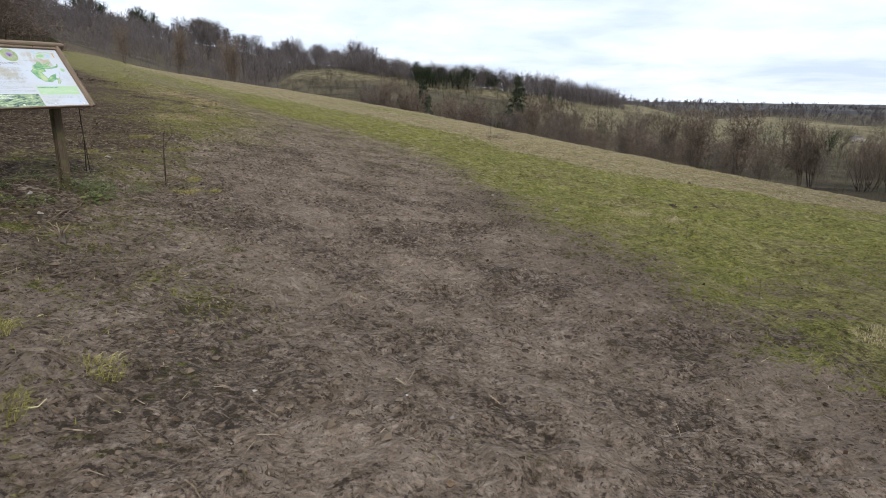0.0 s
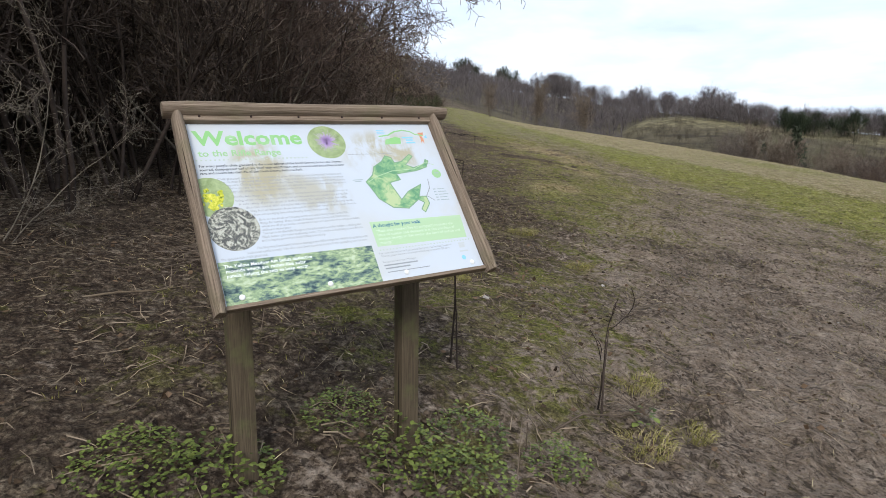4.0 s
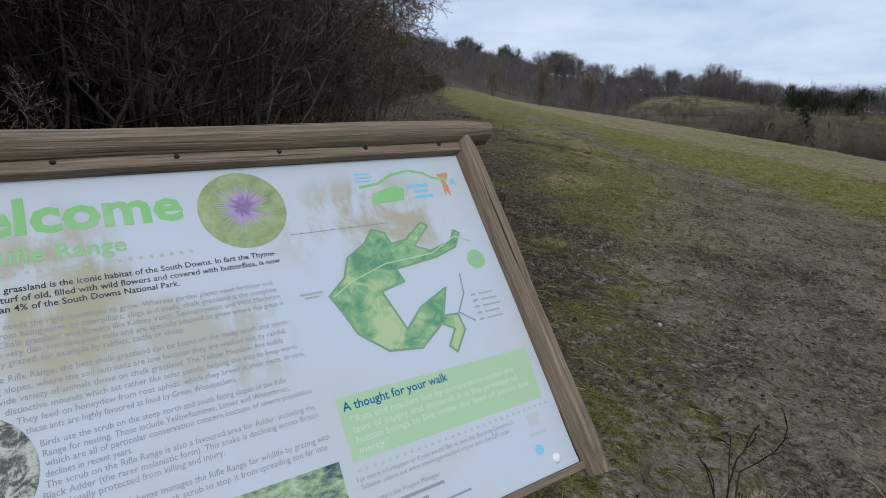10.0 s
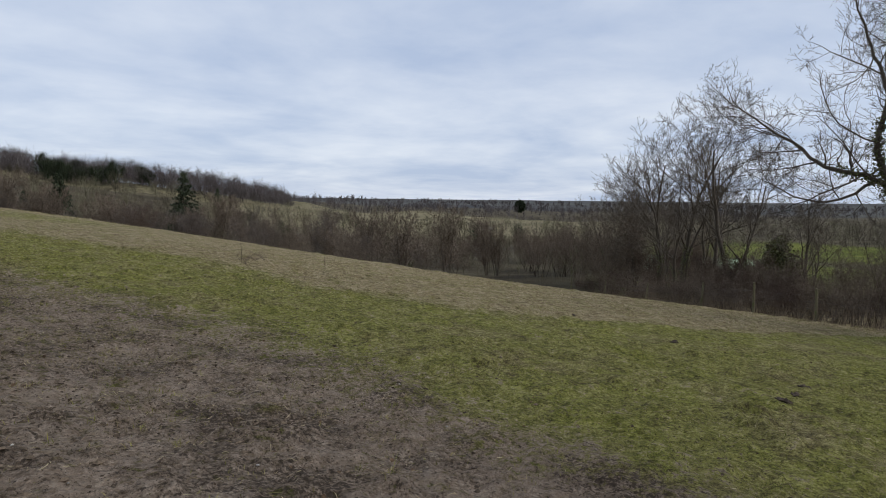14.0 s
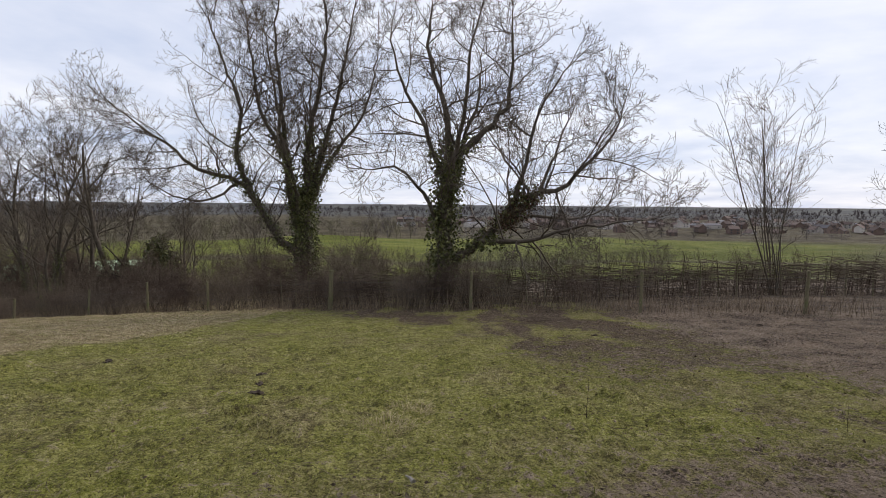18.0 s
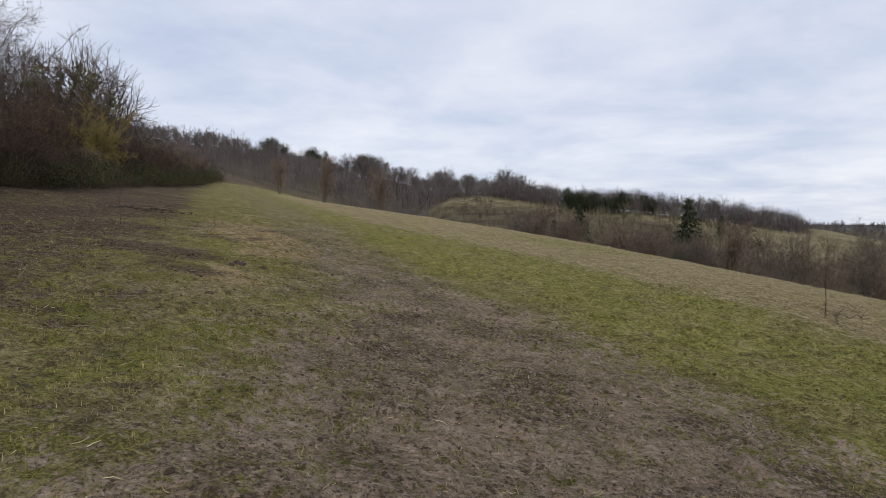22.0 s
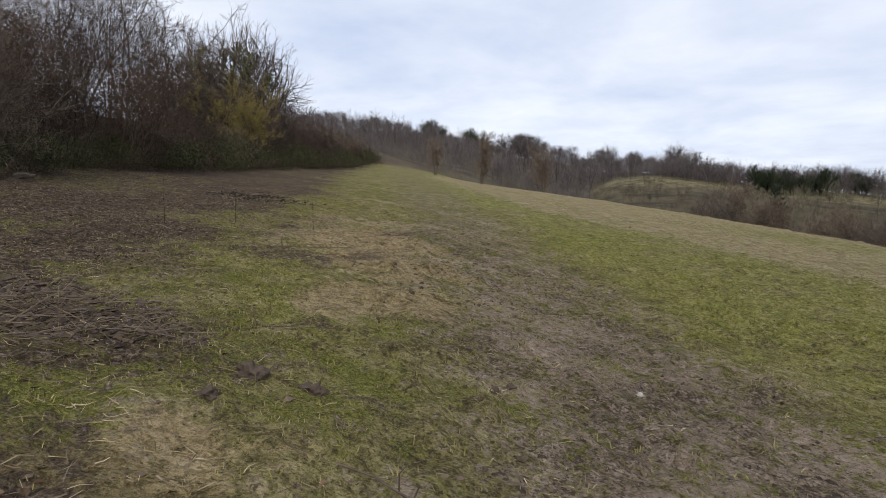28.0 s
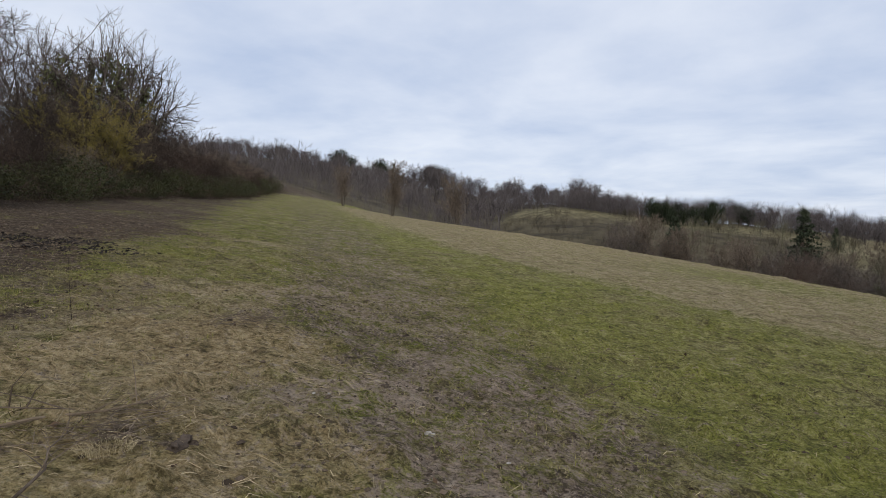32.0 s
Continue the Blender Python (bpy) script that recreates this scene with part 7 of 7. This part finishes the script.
def w_crumb(x, y):
    """Crumbled earth about the board and in the litter."""
    m, l, p, g = zones(x, y)
    return np.clip(l, 0, 1) * np.exp(-((np.maximum(0, litter_edge(y) - x) / 4.5) ** 2)) * smooth(fbm(x / 0.5, y / 0.5, 2, 119), 0.3, 0.55) * (x < 3)


x, y = scatter(60000, -16, 0, 0.8, 30, w_crumb)
lumps("crumbled_earth", x, y, np.clip(grng.lognormal(-4.5, 0.4, len(x)), 0.005, 0.024), M_SOILCRUMB, "crumbled dark brown earth", "earth", 0.5)
x, y = scatter(900, -12, 5, 0.8, 29, w_mud)
lumps("chalk_bits", x, y, grng.uniform(0.006, 0.016, len(x)), M_CHALK, "small pale chips of chalk", "stones")


def w_litter(x, y):
    m, l, p, g = zones(x, y)
    # extra litter round the board also darkens the ground like thicket shade
    return np.clip(l + 0.10, 0, 1) * np.exp(-((np.maximum(0, litter_edge(y) - x) / 9) ** 2)) * smooth(fbm(x / 0.7, y / 0.7, 2, 127), 0.3, 0.6) * np.where(x > 3, 0.6, 1) + 0.5 * np.exp(-(((x + 4.6) / 2.0) ** 2) - ((y - 5.5) / 3.0) ** 2)


def lying(name, x, y, length, radius, mat, label, category="stalks"):
    """Thin stalks lying about, slightly bent."""
    n = len(x)
    a = grng.uniform(0, 6.283, n)
    dx, dy = np.cos(a) * length / 2, np.sin(a) * length / 2
    mx, my = x + grng.normal(0, 0.08, n) * length, y + grng.normal(0, 0.08, n) * length
    z0, z1 = surface(x - dx, y - dy), surface(x + dx, y + dy)
    zm = np.maximum((z0 + z1) / 2, surface(mx, my)) + radius + grng.uniform(0, 0.02, n)
    e0 = z0 + radius + np.abs(grng.normal(0, 0.008, n))
    e1 = z1 + radius + np.abs(grng.normal(0, 0.012, n))
    s1 = np.stack([x - dx, y - dy, e0, mx, my, zm, radius, radius * 0.85], 1)
    s2 = np.stack([mx, my, zm, x + dx, y + dy, e1, radius * 0.85, radius * 0.5], 1)
    return tagged(new(name, tube_mesh(name, np.concatenate([s1, s2]), mat, 3)), label, category, kind="stuff")


x, y = scatter(130000, -22, 18, -6, 34, lambda x, y: w_litter(x, y) * np.where(x > 3, 0.35, 1))
lying("dead_stalks", x, y, grng.uniform(0.03, 0.16, len(x)), grng.uniform(0.0015, 0.0036, len(x)), M_DEADSTEM, "pale dead stalks littering the ground")
x, y = scatter(14000, -14, 5, 0.8, 32, lambda x, y: closeness(x, y, 5) * 0.8 * smooth(y, 0, 9))
lying("straw_bits", x, y, grng.uniform(0.02, 0.08, len(x)), grng.uniform(0.0012, 0.0026, len(x)), M_STRAW, "loose bits of straw on the track")
x, y = scatter(90000, -24, 20, -8, 36, w_litter)
z = surface(x, y) + grng.uniform(0.004, 0.03, len(x))
tagged(new("leaf_litter", leaf_mesh("leaf_litter", np.stack([x, y, z], 1), 0.034, M_DEADLEAF, grng, 0.3, 0.7)), "brown fallen leaves on dark earth", "leaves", kind="stuff")

def w_flat(x, y):
    m, l, p, g = zones(x, y)
    return np.clip(p + 0.08 - 0.5 * m, 0, 1) * closeness(x, y, 5) * smooth(fbm(x / 0.5, y / 0.5, 3, 147), 0.38, 0.6)


x, y = scatter(110000, -15, 4, 3, 32, w_flat)
lying("flattened_straw", x, y, grng.uniform(0.03, 0.12, len(x)), grng.uniform(0.0012, 0.0024, len(x)), M_THATCH, "flattened dry straw lying on the turf")

# standing dead stems among the litter
def w_stand(x, y):
    m, l, p, g = zones(x, y)
    return l * np.exp(-((np.maximum(0, litter_edge(y) - x) / 6) ** 2)) * smooth(fbm(x / 1.5, y / 1.5, 2, 137), 0.5, 0.7) * (x < 3)


x, y = scatter(1500, -22, 0, 5, 34, w_stand)
z = surface(x, y)
h = grng.uniform(0.06, 0.4, len(x)) ** 1.0
ax, ay = grng.normal(0, 0.25, len(x)) * h, grng.normal(0, 0.25, len(x)) * h
tagged(new("standing_stems", tube_mesh("standing_stems", np.stack([x, y, z - 0.02, x + ax, y + ay, z + h, np.full(len(x), 0.003), np.full(len(x), 0.0015)], 1), M_TWIG, 3)),
       "thin dead stems standing in the litter", "stalks", kind="stuff")


# ---- single things about the track ----
srng = random.Random(91)


def weed(name, label, radius, count, size, seed, mat=M_WEED):
    """A low rosette of soft leaves."""
    rng = np.random.default_rng(seed)
    vs, fs = [], []
    for k in range(count):
        r = radius * math.sqrt(rng.random())
        a = rng.uniform(0, 6.283)
        cx, cy, cz = r * math.cos(a), r * math.sin(a), rng.uniform(0.015, 0.15) * (1.2 - r / radius)
        L = size * rng.uniform(0.6, 1.3)
        t = rng.uniform(0, 6.283)
        d = np.array([math.cos(t), math.sin(t), rng.uniform(-0.25, 0.5)])
        d /= np.linalg.norm(d)
        s_ = np.cross(d, [0, 0, 1.0])
        s_ /= np.linalg.norm(s_)
        up = np.cross(s_, d)
        o = np.array([cx, cy, cz])
        ring = []
        for f, w, lift in ((0.0, 0.12, 0), (0.3, 0.42, 0.05), (0.6, 0.45, 0.06), (0.85, 0.26, 0.0), (1.0, 0.02, -0.06)):
            ring.append((o + d * L * f + s_ * L * w * 0.8 + up * L * (lift + 0.1 * w), o + d * L * f + up * L * (lift - 0.02), o + d * L * f - s_ * L * w * 0.8 + up * L * (lift + 0.1 * w)))
        b0 = len(vs)
        for tri in ring:
            vs.extend(tri)
        for j in range(4):
            q = b0 + j * 3
            fs.extend([(q, q + 1, q + 4, q + 3), (q + 1, q + 2, q + 5, q + 4)])
    thing = tagged(new(name), label, "weed", "weeds by the board")
    part("foliage", raw_mesh(name, vs, fs, mat, True), thing)["kind"] = "stuff"
    return thing


def set_down(thing, x, y, turn=0.0, size=1.0, sink=0.0):
    z = float(surface(np.array([x]), np.array([y]))[0])
    m = pose(x, y, z - sink, 0, 0, turn)
    if thing.name in first:
        made = copy_thing(thing, m)
    else:
        first.add(thing.name)
        thing.matrix_basis = m
        made = thing
    made.scale = (size,) * 3
    return made


weeds = [weed("nettle_patch", "bright green young weed leaves on bare earth", 0.21, 480, 0.017, 1), weed("nettle_patch", "bright green young weed leaves on bare earth", 0.17, 340, 0.018, 2), weed("dock_plant", "broad green dock leaves on bare earth", 0.11, 14, 0.06, 3)]
for k, (x, y, size) in enumerate(((-3.72, 4.62, 1.1), (-3.5, 4.42, 1.0), (-3.95, 4.5, 0.9), (-3.38, 5.15, 1.1), (-3.15, 5.2, 1.0), (-3.3, 5.45, 1.0), (-3.0, 5.0, 0.9), (-3.7, 5.2, 0.8), (-2.95, 5.6, 0.8), (-3.25, 4.6, 0.7), (-5.1, 3.9, 1.1), (-5.4, 4.3, 0.9))):
    set_down(weeds[(0, 1, 0, 1, 0)[k % 5]], x, y, k * 77, size)
set_down(weeds[2], -3.02, 4.95, 20, 0.85)
set_down(weeds[2], -2.75, 6.25, 140, 0.6)
set_down(weeds[2], -2.1, 5.6, 240, 0.5)


def tuft(name, label, count, h, spread, mat, seed):
    rng = np.random.default_rng(seed)
    segs = []
    for k in range(count):
        a, r = rng.uniform(0, 6.283), spread * math.sqrt(rng.random())
        x, y = r * math.cos(a), r * math.sin(a)
        hh = h * rng.uniform(0.5, 1.1)
        dx, dy = math.cos(a) * hh * rng.uniform(-0.4, 1.6), math.sin(a) * hh * rng.uniform(-0.4, 1.6)
        segs.append((x, y, -0.01, x + dx * 0.4, y + dy * 0.4, hh * 0.5, 0.0013, 0.0011))
        segs.append((x + dx * 0.4, y + dy * 0.4, hh * 0.5, x + dx, y + dy, hh * 0.6, 0.0011, 0.0005))
    thing = tagged(new(name), label, "grass tuft", "grass tufts beside the track")
    part("sward", tube_mesh(name, segs, mat, 3), thing)["kind"] = "stuff"
    return thing


green_tuft = tuft("grass_tuft", "tuft of fresh green grass in the mud", 300, 0.055, 0.14, M_TURFBLADE, 4)
straw_tuft = tuft("straw_tuft", "tuft of dead straw-coloured grass", 260, 0.085, 0.2, M_STRAW, 5)
for k, (x, y, size) in enumerate(((-1.55, 1.75, 1.0), (-1.45, 2.15, 1.1), (-2.0, 2.3, 1.0), (-1.9, 1.9, 0.8), (-2.75, 6.1, 1.1), (-2.6, 6.4, 0.9), (-2.9, 6.6, 1.0), (-4.4, 7.2, 1.0), (-3.9, 8.6, 1.0), (-4.8, 9.4, 1.1))):
    set_down(green_tuft, x, y, k * 61, size)
for k, (x, y, size) in enumerate(((3.4, 4.0, 1.1), (3.7, 3.7, 1.0), (3.2, 3.4, 0.9), (-10.6, 25.2, 0.6), (-10.9, 24.0, 0.5), (-9.6, 23.2, 0.6), (3.1, 9.1, 1.3), (3.6, 8.9, 1.2))):
    set_down(straw_tuft, x, y, k * 47, size)


def limb_mesh(name, pts, radii, mat, sides=6):
    """One closed tapered limb through given points."""
    bm = bmesh.new()
    loops = []
    for k, (q, r) in enumerate(zip(pts, radii)):
        d = (Vector(pts[min(k + 1, len(pts) - 1)]) - Vector(pts[max(k - 1, 0)])).normalized()
        u = d.orthogonal().normalized()
        v = d.cross(u)
        loops.append([bm.verts.new(Vector(q) + (u * math.cos(6.2832 * j / sides) + v * math.sin(6.2832 * j / sides)) * r) for j in range(sides)])
    for c0, c1 in zip(loops, loops[1:]):
        best = min(range(sides), key=lambda o: sum((c0[j].co - c1[(j + o) % sides].co).length for j in range(sides)))
        for j in range(sides):
            bm.faces.new((c0[j], c0[(j + 1) % sides], c1[(j + 1 + best) % sides], c1[(j + best) % sides]))
    bm.faces.new(loops[0][::-1])
    bm.faces.new(loops[-1])
    bmesh.ops.recalc_face_normals(bm, faces=bm.faces)
    me = bpy.data.meshes.new(name)
    bm.to_mesh(me)
    bm.free()
    me.materials.append(mat)
    return me


def stick(name, label, pts, r, mat, twigs=0, seed=0, category="stick"):
    """A lying or leaning dead branch through given points, with side twigs as parts."""
    rng = random.Random(seed)
    n = len(pts)
    ob = tagged(new(name, limb_mesh(name, pts, [r * (1 - 0.75 * k / (n - 1)) for k in range(n)], mat)), label, category)
    for k, (a, b) in enumerate(zip(pts, pts[1:])):
        for j in range(twigs):
            t = rng.random()
            o = [a[i] + (b[i] - a[i]) * t for i in range(3)]
            L = rng.uniform(0.08, 0.25)
            e = [o[0] + rng.gauss(0, 0.6) * L, o[1] + rng.gauss(0, 0.6) * L, max(0.005, o[2] + rng.uniform(-0.1, 0.8) * L)]
            m = [(o[i] + e[i]) / 2 + rng.gauss(0, 0.08) * L for i in range(2)] + [(o[2] + e[2]) / 2 + 0.06 * L]
            part("twig", limb_mesh("twig", [o, m, e], [r * 0.4, r * 0.28, r * 0.1], mat, 4), ob)
    return ob


sticks = [stick("fallen_stick", "pale dead stick lying on the ground", [(-0.4, 0, 0.012), (-0.1, 0.04, 0.02), (0.15, 0.0, 0.015), (0.42, 0.06, 0.02)], 0.011, M_DEADSTEM, 1, 1),
          stick("fallen_stick", "thin dead branch lying on the ground", [(-0.5, 0, 0.01), (-0.2, -0.05, 0.03), (0.1, 0.02, 0.02), (0.5, -0.03, 0.03)], 0.008, M_TWIG, 3, 2)]
for k, (x, y, turn, size) in enumerate(((-2.95, 4.55, 100, 0.8), (-3.02, 4.6, 118, 0.75), (-2.9, 4.72, 88, 0.6), (-4.6, 4.2, 10, 0.6), (-5.3, 5.3, 60, 0.7), (-2.1, 3.4, 40, 0.9), (-4.2, 6.4, 30, 0.9), (-10.4, 23.0, 20, 1.3), (-10.0, 23.3, 60, 1.2), (-9.7, 23.0, 130, 0.9), (-7.6, 21.3, 35, 0.5), (-8.4, 20.6, 20, 0.9), (-9.5, 19.3, 5, 1.2), (-7.0, 19.6, -15, 1.2), (-9.0, 22.6, 40, 0.7), (-6.6, 14.6, 30, 0.9), (-5.9, 8.6, 70, 1.0), (0.4, 3.3, 150, 0.35), (1.6, 4.0, 10, 0.3), (-7.8, 26.8, 60, 0.8))):
    set_down(sticks[k % 2], x, y, turn, size)

# dead shrub beside the track, a bare stem by the board, a cut stump
brush = tree_thing("dead_shrub", multi_stem(404, 2, 0.72, 0.03, 0.011, dict(STEM, levels=2, wob=[0.08, 0.14, 0.2, 0.2], kids=[0.5, 0.35, 0, 0], bare=[0.35, 0.2, 0.1, 0.1], rmin=0.0022), 0.55), 0, M_DARKTWIG, M_DARKTWIG, "dead forked shrub with dark bare branches", "shrub", trunk_sides=5, clump=True)
set_down(brush, -2.95, 6.1, 0, 1.05)
brush_low = stick("dead_shrub", "low dead brushwood with curling roots", [(-0.3, -0.2, 0.02), (-0.1, -0.05, 0.1), (0.1, 0.05, 0.06), (0.3, 0.1, 0.14), (0.45, 0.0, 0.1)], 0.007, M_TWIG, 8, 8, "shrub")
set_down(brush_low, -2.9, 6.05, 20, 0.9)
set_down(brush_low, -3.0, 6.25, 130, 0.8)
set_down(brush_low, 2.3, 25.6, 40, 1.7)
set_down(brush_low, 2.7, 25.8, 200, 1.5)
stem = stick("bare_sapling", "thin upright bare sapling stem", [(0, 0, -0.02), (0.015, 0.01, 0.3), (0.0, 0.03, 0.65), (0.04, 0.02, 1.0)], 0.006, M_DARKTWIG, 4, 9, "sapling")
set_down(stem, -3.65, 5.95, 0, 1.0)
set_down(stem, -3.58, 5.9, 120, 0.8)
set_down(stem, 2.2, 25.9, 0, 1.2)
set_down(stem, 4.6, 25.0, 70, 0.7)
for k, (x, y, size) in enumerate(((-12.3, 23.6, 0.7), (-12.9, 22.9, 0.75), (-11.7, 24.6, 0.5), (-13.6, 24.2, 0.6), (-9.6, 17.6, 0.5), (2.9, 4.9, 0.3), (3.2, 7.2, 0.45))):
    set_down(stem, x, y, k * 83, size)
stump = stick("cut_stump", "small cut shrub stump with pale splayed shoots", [(0, 0, -0.03), (0.0, 0.01, 0.05), (0.01, 0.0, 0.09)], 0.04, M_BARK, 0, 3, "stump")
set_down(stump, -2.7, 4.0, 0, 1.0)
for a in (0.3, 1.2, 2.4, 3.3, 4.6, 5.5):
    shoot = new("shoot", tube_mesh("stump_shoot", [(0, 0, 0.05, 0.07 * math.cos(a), 0.07 * math.sin(a), 0.12 + 0.03 * math.sin(3 * a), 0.008, 0.004)], M_DEADSTEM, 5))
    shoot.parent = stump
    shoot["label"] = "pale splayed cut shoot"
log = stick("old_log", "dark rotten stump at the thicket's foot", [(-0.3, 0, 0.12), (0.0, 0.02, 0.2), (0.3, 0.0, 0.16)], 0.16, M_BARK, 2, 11, "log")
set_down(log, -19.0, 24.0, 40, 0.6)

# brushwood heaps
def heap(name, label, n, reach, high, seed, mat):
    rng = random.Random(seed)
    segs = []
    for k in range(n):
        a, r = rng.uniform(0, 6.283), reach * math.sqrt(rng.random())
        x, y = r * math.cos(a), r * math.sin(a)
        z = high * (1 - (r / reach) ** 2) * rng.random() + 0.01
        t, L = rng.uniform(0, 6.283), rng.uniform(0.15, 0.6)
        x2, y2 = x + math.cos(t) * L, y + math.sin(t) * L
        segs.append((x, y, z, x2, y2, max(0.01, z + rng.gauss(0.02, 0.08)), rng.uniform(0.002, 0.005), 0.0015))
    thing = tagged(new(name), label, "brushwood")
    part("brushwood", tube_mesh(name, segs, mat, 3), thing)["kind"] = "stuff"
    return thing


pile = heap("brushwood_heap", "flattened heap of dark dead brushwood", 150, 0.6, 0.07, 6, M_TWIG)
for x, y, turn, size in ((-9.0, 19.8, 0, 0.9), (-9.6, 19.7, 200, 0.8), (-10.9, 25.6, 40, 0.6), (-9.9, 23.4, 150, 0.55), (-5.6, 6.4, 80, 0.8), (-6.6, 7.4, 10, 1.0), (-6.9, 4.2, 300, 1.1), (-5.9, 3.2, 120, 0.9), (14.6, 4.6, 0, 1.2), (16.4, 0.6, 70, 1.3), (12.2, 5.6, 160, 1.0)):
    set_down(pile, x, y, turn, size)

# larger clods, molehills, a pale leaf
def clod(seed, label, mat=M_CLOD, name="earth_clod", category="clod"):
    rng = random.Random(seed)
    bm = bmesh.new()
    bmesh.ops.create_icosphere(bm, subdivisions=3, radius=0.1)
    for v in bm.verts:
        k = 1 + 0.6 * noise.noise(v.co * 13 + Vector((seed, 0, 0))) + 0.45 * noise.noise(v.co * 30) + 0.3 * noise.noise(v.co * 70)
        v.co = Vector((v.co.x * k * 1.2, v.co.y * k, v.co.z * k * 0.8))
    me = bpy.data.meshes.new(name)
    bm.to_mesh(me)
    bm.free()
    me.materials.append(mat)
    return tagged(new(name, me), label, category, "loose clods by the track")


clods = [clod(1, "dark lump of churned earth"), clod(2, "dark lump of churned earth"), clod(3, "dark lump of churned earth")]
for k, (x, y, size) in enumerate(((-7.97, 19.95, 1.1), (-7.63, 20.05, 0.9), (-7.85, 19.6, 0.7), (-7.02, 21.05, 0.6), (-6.95, 21.15, 0.5), (-9.4, 23.4, 0.7), (-8.5, 22.4, 0.6), (-9.2, 25.2, 0.6), (-9.0, 25.4, 0.5), (-9.45, 23.5, 1.0), (-5.4, 16.9, 0.5), (-6.7, 17.5, 0.7), (5.3, 10.9, 1.0), (4.4, 10.7, 1.2), (6.6, 13.6, 1.1), (4.9, 10.8, 0.8), (7.3, 16.7, 0.8), (-4.9, 19.3, 0.7), (-4.4, 9.5, 0.4), (-2.0, 11.0, 0.4), (0.1, 10.6, 0.4), (-1.6, 12.6, 0.45), (-9.2, 22.9, 0.5), (-0.4, 16.8, 0.5), (-1.7, 15.1, 0.45), (11.0, 1.0, 0.8), (9.2, 5.4, 0.9))):
    set_down(clods[k % 3], x, y, k * 53, size * (0.7 if k < 3 else 0.55), 0.008)
pale_leaf = stick("fallen_leaf", "large pale curled dead leaf on the grass", [(0, 0, 0.01), (0.05, 0.0, 0.02), (0.1, 0.01, 0.015)], 0.02, M_CHALK, 0, 5, "leaf")
set_down(pale_leaf, 1.8, 8.8, 30, 1.0)
stones = [clod(21, "small pale flint in the mud", M_CHALK, "flint", "stone"), clod(22, "small pale flint in the mud", M_CHALK, "flint", "stone")]
for k, (x, y, size) in enumerate(((-4.0, 7.0, 0.2), (-3.55, 8.2, 0.2), (-2.6, 4.9, 0.14), (-3.4, 4.75, 0.25), (-3.1, 4.4, 0.18), (0.9, 9.6, 0.25), (-6.3, 21.9, 0.25), (-8.6, 24.6, 0.3), (1.1, 5.6, 0.2))):
    set_down(stones[k % 2], x, y, k * 91, size, 0.008)
